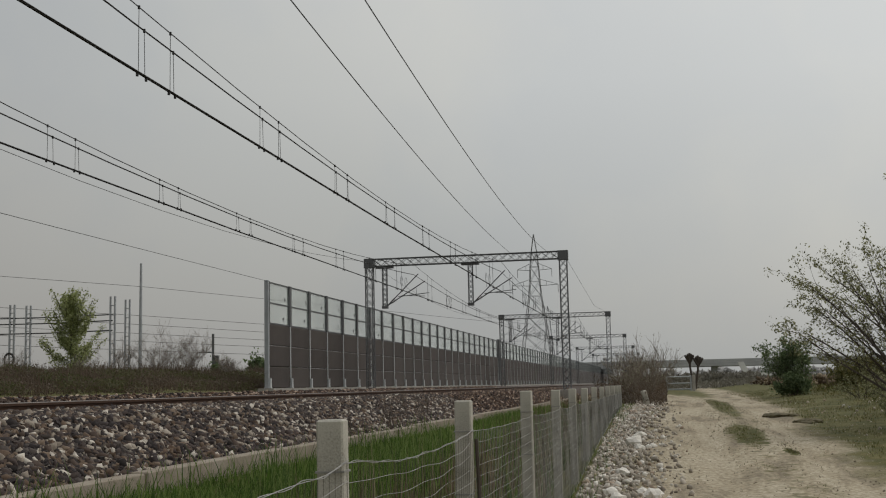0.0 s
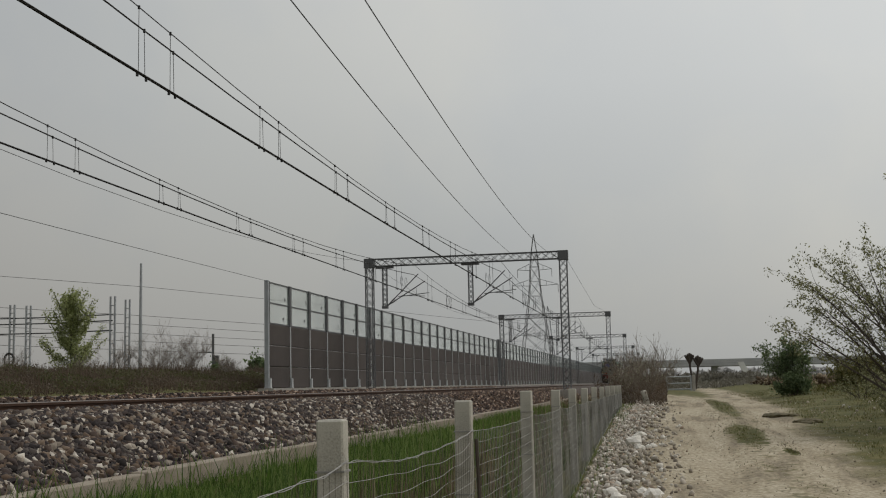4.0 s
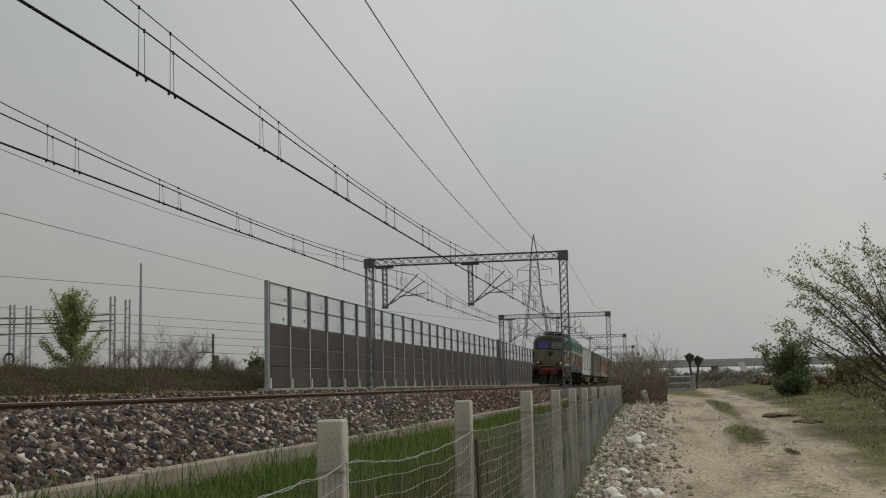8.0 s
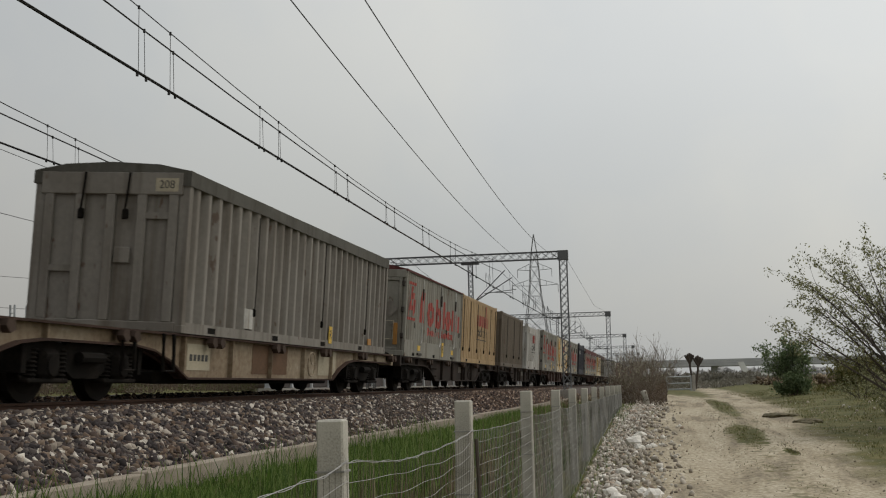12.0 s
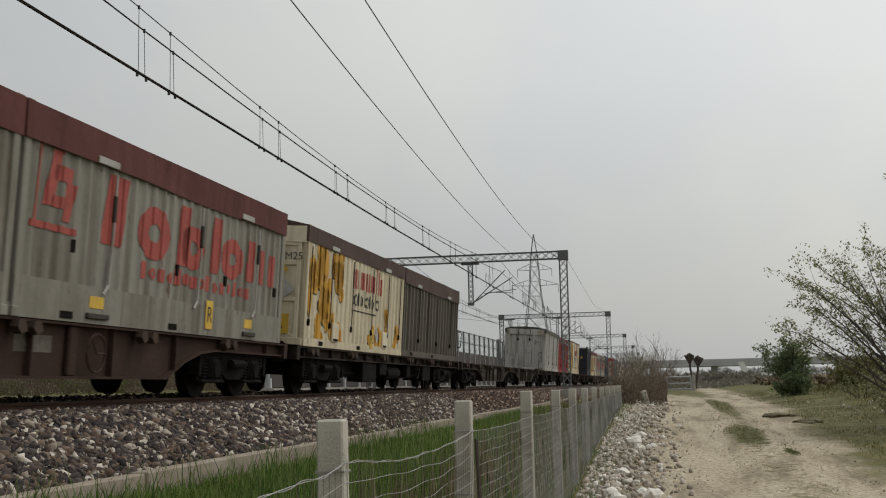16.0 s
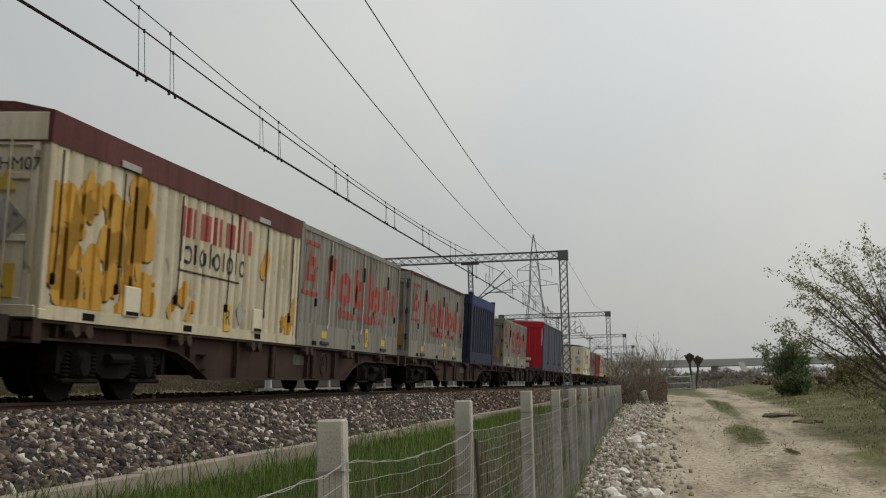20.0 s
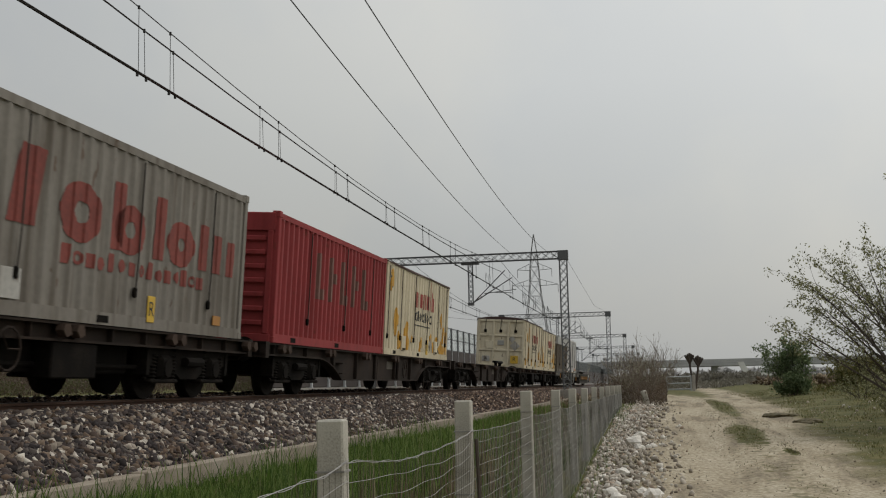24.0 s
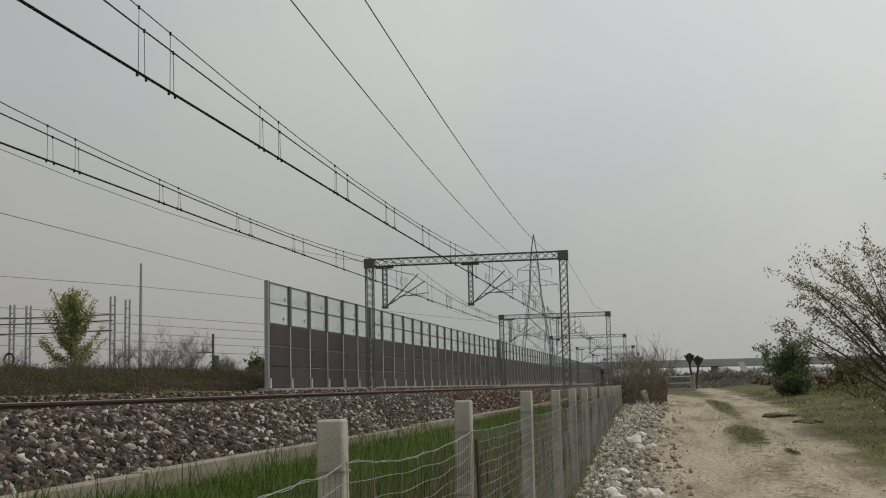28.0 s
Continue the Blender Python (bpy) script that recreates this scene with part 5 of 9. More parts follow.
def far_hedge(name, x0, x1, y0, y1, n, size, mat, label, high):
    rng = np.random.default_rng(int(abs(x0) + y0))
    x, y = rng.uniform(x0, x1, n), rng.uniform(y0, y1, n)
    z = np.array([ground_z(a, b) for a, b in zip(x, y)]) + rng.uniform(0, 1, n) ** 1.3 * high * (0.6 + 0.5 * np.array([noise.noise((a * 0.15, 0, 0)) for a in x]))
    ob = scatter(name, np.stack([x, y, z], 1), rng.uniform(0.5, 1.2, n) * size, np.asarray(OCT_V) * np.array((1, 1, 0.6)), [(0, 2, 4), (2, 1, 4), (1, 3, 4), (3, 0, 4), (2, 0, 5), (1, 2, 5), (3, 1, 5), (0, 3, 5)], mat, flat=0.4, seed=3)
    tagged(ob, label, "vegetation", kind="stuff")


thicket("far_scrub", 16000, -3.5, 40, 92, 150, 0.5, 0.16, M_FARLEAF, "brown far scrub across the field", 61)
thicket("far_hedge", 16000, -3.5, 16, 190, 245, 1.7, 0.34, M_FARLEAF, "brown far hedge below the viaduct, greyed in colour for haze", 62)
thicket("far_hedge", 12000, 19, 75, 200, 245, 1.0, 0.3, M_FARLEAF, "brown far hedge below the viaduct, greyed in colour for haze", 63)
far_hedge("far_wood", -120, -30, 170, 230, 9000, 0.5, M_DRY, "brown far thicket behind the yard", 2.0)
thicket("fence_end_scrub", 16000, -2.2, 0.2, 37.5, 62, 1.0, 0.035, M_SCRUB, "brown tangle of twigs beyond the fence's end", 31)
thicket("verge_weeds", 8000, 5.5, 13, 28, 62, 0.4, 0.04, M_VERGE, "olive weeds on the verge", 32, 0.3)
far_hedge("horizon_wood", -160, 220, 420, 520, 24000, 1.8, M_HAZEVEG, "woods along the horizon, their colour paled for haze", 5.2)
far_hedge("bank_top_scrub", -46, -22, 58, 72, 5000, 0.14, M_FARVEG, "grey-brown scrub along the bank's top", 0.5)
far_hedge("verge_scrub", 7, 30, 50, 95, 7000, 0.2, M_DRY, "brown scrub beyond the verge", 0.9)
far_hedge("wall_foot_scrub", -3.2, -1.6, 38, 100, 7000, 0.10, M_DRY, "brown scrub along the line beyond the fence", 0.9)
# ---- the train ----
M_WAGON = material("brown_grey_wagon_paint", (0.040, 0.029, 0.023), 0.85, scale=1.2, fine=25, ends=[(0.013, 0.010, 0.008), (0.028, 0.020, 0.016), (0.055, 0.036, 0.026)], bump=0.15, spec=0.2)
M_WAGON_RUST = material("rust_brown_wagon_paint", (0.075, 0.045, 0.035), 0.85, scale=1.2, fine=25, ends=[(0.022, 0.013, 0.010), (0.052, 0.030, 0.023), (0.085, 0.050, 0.036)], bump=0.15, spec=0.2)
M_WAGON_UMBER = material("dull_umber_wagon_paint", (0.05, 0.04, 0.03), 0.85, scale=1.2, fine=25, ends=[(0.020, 0.015, 0.012), (0.046, 0.036, 0.028), (0.080, 0.062, 0.047)], bump=0.15, spec=0.2)
M_WAGON_CREAM = material("faded_cream_wagon_paint", (0.36, 0.26, 0.15), 0.8, scale=0.55, fine=12, ends=[(0.05, 0.032, 0.022), (0.20, 0.14, 0.085), (0.30, 0.24, 0.165), (0.44, 0.39, 0.30)], bump=0.15)
M_WAGON_GREY = material("dark_grey_wagon_paint", (0.118, 0.112, 0.098), 0.8, scale=1.5, fine=25, spread=0.45, bump=0.1, spec=0.25)
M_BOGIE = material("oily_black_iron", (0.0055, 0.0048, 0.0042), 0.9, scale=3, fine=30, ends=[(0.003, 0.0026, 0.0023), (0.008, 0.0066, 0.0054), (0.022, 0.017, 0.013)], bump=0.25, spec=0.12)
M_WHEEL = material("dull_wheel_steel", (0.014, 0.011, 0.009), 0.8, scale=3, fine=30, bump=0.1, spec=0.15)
M_GEARBOX = material("dusty_grey_gear_box", (0.085, 0.075, 0.063), 0.85, scale=2, fine=20, spread=0.4, bump=0.1, spec=0.2)
M_DATAPLATE = material("worn_data_plate", (0.21, 0.20, 0.18), 0.8, scale=4, fine=30, spread=0.4, bump=0)
M_BELLY = material("grimy_belly_and_web_shade", (0.058, 0.054, 0.047), 0.85, scale=1.5, fine=25, spread=0.45, bump=0.1, spec=0.2)
M_LUG = material("rusty_twist_lock", (0.070, 0.048, 0.037), 0.85, scale=4, fine=30, spread=0.4, bump=0.15, spec=0.2)
M_SILL_RUST = material("rusty_brown_sill", (0.13, 0.078, 0.048), 0.85, scale=1.2, fine=20, spread=0.4, bump=0.15, spec=0.2)
M_STENCIL = material("worn_stencil_patch", (0.12, 0.105, 0.085), 0.85, scale=5, fine=40, spread=0.6, bump=0)
M_SILL_PALE = material("dull_cream_patch", (0.42, 0.37, 0.27), 0.8, scale=2, fine=20, spread=0.3, bump=0.1)
M_ROD = material("grimy_dark_rod", (0.035, 0.028, 0.022), 0.7, scale=4, fine=30, spread=0.4, bump=0.1)
M_FLAME = material("bright_orange_plate", (0.62, 0.16, 0.035), 0.6, scale=3, fine=30, bump=0.05)
M_RED_DULL = material("dull_red_lettering", (0.235, 0.060, 0.048), 0.85, scale=2, fine=18, spread=0.4, bump=0)
M_YELLOW = material("yellow_plate", (0.65, 0.42, 0.05), 0.6, scale=3, fine=30, bump=0.05)
M_ORANGE = material("orange_fitting", (0.40, 0.19, 0.045), 0.6, scale=3, fine=30, bump=0.05)
M_WHITE = material("white_lettering", (0.75, 0.74, 0.70), 0.6, scale=3, fine=30, spread=0.1, bump=0)
M_BLACK = material("black_lettering", (0.03, 0.03, 0.03), 0.6, bump=0)
M_RED = material("faded_red_lettering", (0.37, 0.078, 0.062), 0.8, scale=2, fine=18, spread=0.35, bump=0)
MOVING = []   # (thing, its place along the track at 10.6 s)


def on_track(name, label, category, s, group=""):
    e = base(name, label, category, (0, 0, 0), group)
    MOVING.append((e, s))
    return e


def shared(name, bm, mat):
    me = bpy.data.meshes.new(name)
    bm.to_mesh(me)
    bm.free()
    me.materials.append(mat)
    return me


def put(name, mesh, parent, m=None):
    o = new(name, mesh)
    o.parent = parent
    if m is not None:
        o.matrix_basis = m
    return o


def bogie_meshes():
    d = {}
    bm = bmesh.new()
    for sx in (-1, 1):
        side_prism(bm, [(-1.48, 0.52), (-1.40, 0.74), (-1.10, 0.80), (-0.55, 0.70), (-0.35, 0.78), (0.35, 0.78), (0.55, 0.70), (1.10, 0.80), (1.40, 0.74), (1.48, 0.52), (1.30, 0.50), (1.20, 0.62), (0.62, 0.60), (0.50, 0.40), (0.30, 0.30), (-0.30, 0.30), (-0.50, 0.40), (-0.62, 0.60), (-1.20, 0.62), (-1.30, 0.50)], sx * 0.92, sx * 1.10)
        for e in (-1, 1):
            box(bm, sx * 0.88, sx * 1.12, e * 1.46 - 0.05, e * 1.46 + 0.05, 0.36, 0.72)
            box(bm, sx * 0.66, sx * 0.86, e * 0.36 - 0.06, e * 0.36 + 0.06, 0.26, 0.70)
            tube(bm, (sx * 1.02, e * 0.34, 0.34), (sx * 1.02, e * 1.40, 0.30), 0.03, 5)
        tube(bm, (sx * 1.16, -0.30, 0.56), (sx * 1.16, 0.30, 0.56), 0.07, 8)
    box(bm, -0.95, 0.95, -0.22, 0.22, 0.5, 0.78)
    box(bm, -0.95, 0.95, -1.3, -1.18, 0.45, 0.6)
    box(bm, -0.95, 0.95, 1.18, 1.3, 0.45, 0.6)
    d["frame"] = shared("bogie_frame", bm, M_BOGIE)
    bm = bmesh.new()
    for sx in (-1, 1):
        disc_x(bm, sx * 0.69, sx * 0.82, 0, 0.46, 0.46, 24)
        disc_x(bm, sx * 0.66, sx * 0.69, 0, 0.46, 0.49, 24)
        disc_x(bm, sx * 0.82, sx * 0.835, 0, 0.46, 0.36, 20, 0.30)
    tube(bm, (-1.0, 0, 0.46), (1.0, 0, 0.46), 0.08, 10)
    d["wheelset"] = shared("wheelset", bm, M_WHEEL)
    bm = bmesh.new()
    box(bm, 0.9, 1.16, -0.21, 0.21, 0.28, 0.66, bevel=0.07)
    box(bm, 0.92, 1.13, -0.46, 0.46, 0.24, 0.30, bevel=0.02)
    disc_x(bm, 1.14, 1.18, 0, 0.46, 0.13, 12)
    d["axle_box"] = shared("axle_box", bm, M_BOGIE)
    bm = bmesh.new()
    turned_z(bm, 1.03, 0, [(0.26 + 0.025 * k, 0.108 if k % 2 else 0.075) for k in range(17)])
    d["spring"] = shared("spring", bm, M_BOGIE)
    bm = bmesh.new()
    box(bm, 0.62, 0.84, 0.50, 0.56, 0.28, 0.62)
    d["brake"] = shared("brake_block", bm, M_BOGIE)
    return d


def disc_z(bm, x, y, z, r, h=0.03, n=10):
    tube(bm, (x, y, z), (x, y, z + h), r, n)


BOGIE = bogie_meshes()
FLIP = pose(0, 0, 0, 0, 0, 180)


def add_bogie(wagon, y):
    b = put("bogie", BOGIE["frame"], wagon, pose(0, y, 0))
    for dy in (-0.9, 0.9):
        put("wheelset", BOGIE["wheelset"], b, pose(0, dy, 0))
        for m in (pose(0, dy, 0), pose(0, dy, 0) @ FLIP):
            put("axle_box", BOGIE["axle_box"], b, m)
            for e in (-0.33, 0.33):
                put("spring", BOGIE["spring"], b, m @ pose(0, e, 0))


def buffer_mesh():
    bm = bmesh.new()
    tube(bm, (0, 0, 0), (0, 0.32, 0), 0.11, 12)
    tube(bm, (0, 0.3, 0), (0, 0.58, 0), 0.07, 12)
    tube(bm, (0, 0.56, 0), (0, 0.62, 0), 0.22, 18, 0.20)
    return shared("buffer", bm, M_BOGIE)


BUFFER = buffer_mesh()


def add_ends(w, L, top, mat):
    """Headstocks with buffers, hook and air hoses."""
    for y, d in ((0.0, -1), (L, 1)):
        bm = bmesh.new()
        box(bm, -1.25, 1.25, min(y, y - d * 0.18), max(y, y - d * 0.18), 0.70, top + 0.02)
        e = part("end_beam", bm, mat, w)
        for sx in (-1, 1):
            m = pose(sx * 0.875, y, 0.93 - 0.09) if d > 0 else pose(sx * 0.875, y, 0.84, 0, 0, 180)
            put("buffer", BUFFER, e, m)
        bm = bmesh.new()
        tube(bm, (0, y, 0.86), (0, y + d * 0.35, 0.80), 0.05, 6)
        tube(bm, (0, y + d * 0.3, 0.82), (0, y + d * 0.42, 0.55), 0.035, 6)
        part("coupling_hook", bm, M_BOGIE, e)
        for xx in (-0.45, 0.45):
            bm = bmesh.new()
            chain(bm, [(xx, y, 0.80), (xx, y + d * 0.16, 0.74), (xx * 0.95, y + d * 0.26, 0.58), (xx * 0.8, y + d * 0.36, 0.46)], 0.028, 6)
            part("air_hose", bm, M_BOGIE, e)


def build_wagon(s0, s1, bogies, style="brown", rails=(), label="", deep=True, end_rail=False, gear=None):
    """A skeleton container wagon from s0 to s1 along the track, over its bogies' places."""
    mat = {"brown": M_WAGON, "rust": M_WAGON_RUST, "cream": M_WAGON_CREAM, "umber": M_WAGON_UMBER}[style]
    w = on_track("container_wagon", label or ("dirty brown flat container wagon with fish-belly side sills" if deep else "dirty brown flat container wagon with shallow straight sills"), "wagon", s0, "wagons of the freight train")
    gear = gear or M_BOGIE
    L = s1 - s0
    top = 0.97
    marks = [b - s0 for b in bogies]
    for sx in (-1, 1):
        bm = bmesh.new()
        # the sill is shallow over the bogies and deep between them
        up, low = [], []
        low.append((0.0, 0.74))
        for a, b in zip(marks, marks[1:]):
            if deep:
                low += [(a + 1.15, 0.74), (a + 1.7, 0.69), (a + 2.3, 0.54), (a + 2.9, 0.30), (b - 2.9, 0.30), (b - 2.3, 0.54), (b - 1.7, 0.69), (b - 1.15, 0.74)]
        low.append((L, 0.74))
        side_prism(bm, low + [(L, top - 0.03), (0.0, top - 0.03)], sx * 1.10, sx * 1.13)
        sill = part("side_sill", bm, mat, w)
        bm = bmesh.new()
        sweep(bm, low, [(sx * 1.0, 0), (sx * 1.22, 0), (sx * 1.22, 0.03), (sx * 1.0, 0.03)])
        edge = M_WAGON_RUST if style == "cream" else mat
        part("lower_flange", bm, edge, sill)
        part("upper_flange", boxes((sx * 1.0, sx * 1.24, 0, L, top - 0.03, top)), edge, sill)
        k = 0.6
        while k < L - 0.4:
            z0 = float(np.interp(k, [p[0] for p in low], [p[1] for p in low])) + 0.03
            part("sill_rib", boxes((sx * 1.13, sx * 1.21, k - 0.014, k + 0.014, z0, top - 0.03)), mat, sill)
            k += 1.95 if deep else 0.98
    bm = bmesh.new()
    y = 0.3
    while y < L:
        box(bm, -1.1, 1.1, y - 0.08, y + 0.08, top - 0.22, top - 0.04)
        y += 2.3
    box(bm, -0.25, 0.25, 0.1, L - 0.1, top - 0.35, top - 0.1)
    part("centre_frame", bm, mat, w)
    add_ends(w, L, top, mat)
    for b in marks:
        add_bogie(w, b)
    # twist locks on the sills and small boxes under the frame
    k = 1.0
    while k < L:
        for sx in (-1, 1):
            for dk in (-0.20, 0.12):
                bm = bmesh.new()
                side_prism(bm, [(k + dk, top - 0.02), (k + dk + 0.13, top - 0.02), (k + dk + 0.17, top - 0.14), (k + dk + 0.06, top - 0.18), (k + dk - 0.03, top - 0.10)], sx * 1.20, sx * 1.31)
                part("twist_lock", bm, M_LUG, w)
        k += 3.03
    for a, b in zip(marks, marks[1:]):
        mid = (a + b) / 2
        if style == "cream":
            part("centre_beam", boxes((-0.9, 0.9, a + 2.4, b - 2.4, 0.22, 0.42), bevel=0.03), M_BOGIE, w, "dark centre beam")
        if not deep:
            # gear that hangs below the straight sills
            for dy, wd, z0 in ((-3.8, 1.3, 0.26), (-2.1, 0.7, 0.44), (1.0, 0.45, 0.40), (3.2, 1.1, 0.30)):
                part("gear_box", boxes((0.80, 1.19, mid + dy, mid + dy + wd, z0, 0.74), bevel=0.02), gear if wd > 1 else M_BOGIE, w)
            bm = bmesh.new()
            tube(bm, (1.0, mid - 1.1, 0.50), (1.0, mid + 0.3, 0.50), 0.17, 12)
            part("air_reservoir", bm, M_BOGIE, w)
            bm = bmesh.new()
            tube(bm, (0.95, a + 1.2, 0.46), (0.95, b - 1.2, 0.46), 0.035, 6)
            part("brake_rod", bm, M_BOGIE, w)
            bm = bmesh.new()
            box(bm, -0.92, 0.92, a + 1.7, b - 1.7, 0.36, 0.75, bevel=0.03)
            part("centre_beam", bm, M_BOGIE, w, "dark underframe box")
        if deep and style != "cream":
            # welded steps and stiffeners on the deep web
            for dy in (-0.9, 1.6):
                part("web_stiffener", boxes((1.13, 1.20, mid + dy, mid + dy + 0.20, 0.33, top - 0.03), bevel=0.02), mat, w)
            for z in (0.44, 0.66):
                part("foot_step", boxes((1.13, 1.30, a + 2.6, a + 2.95, z, z + 0.03)), mat, w)
            part("marking", boxes((1.131, 1.136, mid + 0.5, mid + 1.3, 0.60, 0.80)), M_STENCIL, w, "worn pale stencil panel")
        part("brake_tank", boxes((0.4, 1.0, mid - 0.5, mid + 0.5, 0.34, 0.72), bevel=0.06), M_BOGIE, w)
        bm = bmesh.new()
        ring = [(1.24, mid + 2.2 + 0.24 * math.cos(6.2832 * i / 14), 0.62 + 0.24 * math.sin(6.2832 * i / 14)) for i in range(15)]
        chain(bm, ring, 0.016, 5)
        chain(bm, [ring[0], (1.24, mid + 2.2, 0.62), ring[5]], 0.012, 4)
        part("hand_wheel", bm, mat, w)
    if style == "cream":
        for y in (16.0, 17.25):
            bm = bmesh.new()
            chain(bm, [(1.26, y, 0.95), (1.28, y, 0.42), (1.28, y + 0.34, 0.42), (1.26, y + 0.34, 0.95)], 0.03, 6)
            part("step_frame", bm, M_BOGIE, w, "dark hanging step frame")
        for a, wd in ((0.10, 1.6), (0.25, 0.9), (0.34, 1.2), (0.675, 1.9)):
            part("rust_panel", boxes((1.131, 1.137, L * a, L * a + wd, 0.40, top - 0.05)), M_SILL_RUST, w, "rust-brown repainted sill panel")
        part("marking", boxes((1.132, 1.139, L * 0.585, L * 0.585 + 0.9, 0.44, 0.84)), M_SILL_PALE, w, "pale marking panel")
        part("marking", boxes((1.132, 1.139, L * 0.80, L * 0.80 + 1.3, 0.40, top - 0.06)), M_SILL_PALE, w, "pale repainted sill panel")
        for k in range(5):
            part("marking_bar", boxes((1.139, 1.142, L * 0.585 + 0.1 + 0.15 * k, L * 0.585 + 0.2 + 0.15 * k, 0.58, 0.68)), M_BLACK, w, "dark plain stencil bar")
    if end_rail:
        bm = bmesh.new()
        box(bm, 0.55, 0.75, L - 4.6, L - 2.4, top + 0.16, top + 0.26, bevel=0.02)
        for y in (L - 4.2, L - 2.9):
            box(bm, 0.58, 0.72, y, y + 0.12, top - 0.05, top + 0.17)
        tube(bm, (0.65, L - 2.45, top + 0.21), (0.65, L - 2.2, top + 0.21), 0.07, 8)
        part("folded_stanchion", bm, M_BOGIE, w, "black folded stanchion lying on the deck")
        bm = bmesh.new()
        chain(bm, [(0.95, -0.03, 0.80), (0.97, -0.12, 1.0), (0.97, -0.12, 2.13), (0.90, -0.12, 2.2), (0.30, -0.12, 2.2), (0.23, -0.12, 2.13), (0.23, -0.12, 1.0), (0.25, -0.03, 0.80)], 0.024, 6)
        part("hand_rail", bm, M_WAGON, w)
    for y, sx in rails:
        bm = bmesh.new()
        chain(bm, [(sx * 1.05, y, 0.72), (sx * 1.03, y, 1.48), (sx * 1.02, y, 1.96), (sx * 1.05, y, 2.03), (sx * 1.17, y, 2.03), (sx * 1.20, y, 1.97), (sx * 1.19, y, 1.54), (sx * 1.16, y, 1.48), (sx * 1.03, y, 1.48)], 0.019, 6)
        part("hand_rail", bm, M_WAGON, w)
    return w


def build_pocket_wagon(s0, s1, bogies, belly, lugs, horns, label, rails=(), mid_top=0.98, front=3.0, stanchion=None):
    """A grey pocket wagon: high over its bogies, with a dropped middle that hangs low between them."""
    w = on_track("container_wagon", label, "wagon", s0, "wagons of the freight train")
    L = s1 - s0
    a, b = bogies[0] - s0, bogies[-1] - s0
    top = 1.00
    low = [(0.0, 0.75), (front - 0.75, 0.75), (front - 0.2, 0.46), (front, 0.17), (b - 1.55, 0.17), (b - 0.75, 0.30), (b, 0.75), (L, 0.75)]
    high = [(0.0, top), (front + 0.75, top), (front + 1.0, mid_top), (b - 1.5, mid_top), (b - 1.290, top), (L, top)]
    for sx in (-1, 1):
        bm = bmesh.new()
        side_prism(bm, low + high[::-1], sx * 1.170, sx * 1.210)
        sill = part("side_sill", bm, M_WAGON_GREY, w)
        for name, line, dz in (("upper_flange", high, 0.0), ("lower_flange", low, -0.02)):
            bm = bmesh.new()
            sweep(bm, line, [(sx * 1.02, dz), (sx * 1.270, dz), (sx * 1.270, dz + 0.03), (sx * 1.02, dz + 0.03)])
            part(name, bm, M_WAGON_GREY, sill)
        bm = bmesh.new()
        sweep(bm, [(front, 0.47), (b - 1.340, 0.47)], [(sx * 1.210, 0), (sx * 1.310, 0), (sx * 1.310, 0.025), (sx * 1.210, 0.025)])
        part("middle_flange", bm, M_WAGON_GREY, sill)
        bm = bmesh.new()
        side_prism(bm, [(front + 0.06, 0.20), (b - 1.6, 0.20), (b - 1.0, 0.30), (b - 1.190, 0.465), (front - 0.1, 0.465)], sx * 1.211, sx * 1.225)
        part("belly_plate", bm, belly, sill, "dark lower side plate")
        y = front + 1.340
        while y < b - 1.6:
            part("sill_rib", boxes((sx * 1.210, sx * 1.265, y - 0.015, y + 0.015, 0.495, mid_top)), M_WAGON_GREY, sill)
            y += 1.62
        # thin dark plate on the flat web, painted shade of a recess
        part("web_shade", boxes((sx * 1.210, sx * 1.216, front + 1.240, b - 1.9, 0.52, 0.80)), belly, sill, "dark plate standing for the shade on the web")
    bm = bmesh.new()
    box(bm, -1.12, 1.12, front + 0.3, b - 1.7, 0.19, 0.30)
    box(bm, -0.45, 0.45, 0.1, front + 0.6, 0.72, top - 0.05)
    box(bm, -0.45, 0.45, b - 1.340, L - 0.1, 0.72, top - 0.05)
    part("pocket_floor", bm, M_BOGIE, w)
    y = 0.5
    bm = bmesh.new()
    while y < L:
        if y < front + 0.7 or y > b - 1.240:
            box(bm, -1.170, 1.170, y - 0.08, y + 0.08, 0.76, top - 0.02)
        y += 0.9
    part("cross_beam", bm, M_WAGON_GREY, w)
    add_ends(w, L, top, M_WAGON_GREY)
    for m in (a, b):
        add_bogie(w, m)
    for y, z in lugs:
        bm = bmesh.new()
        side_prism(bm, [(y - 0.05, z + 0.17), (y + 0.07, z + 0.17), (y + 0.07, z), (y + 0.13, z - 0.04), (y + 0.02, z - 0.13), (y - 0.10, z - 0.04), (y - 0.05, z)], 1.265, 1.320)
        part("loading_lug", bm, M_ORANGE, w, "orange folding lug")
    for y in horns:
        bm = bmesh.new()
        side_prism(bm, [(y - 0.22, 0.50), (y + 0.22, 0.50), (y + 0.16, 0.95), (y + 0.10, 1.03), (y - 0.16, 1.03), (y - 0.20, 0.95)], 1.10, 1.330)
        h = part("container_bracket", bm, M_WAGON_GREY, w, "raised grey container bracket")
        part("bracket_tip", boxes((1.12, 1.350, y - 0.12, y + 0.12, 1.03, 1.06), bevel=0.01), M_ORANGE, h, "orange bracket tip")
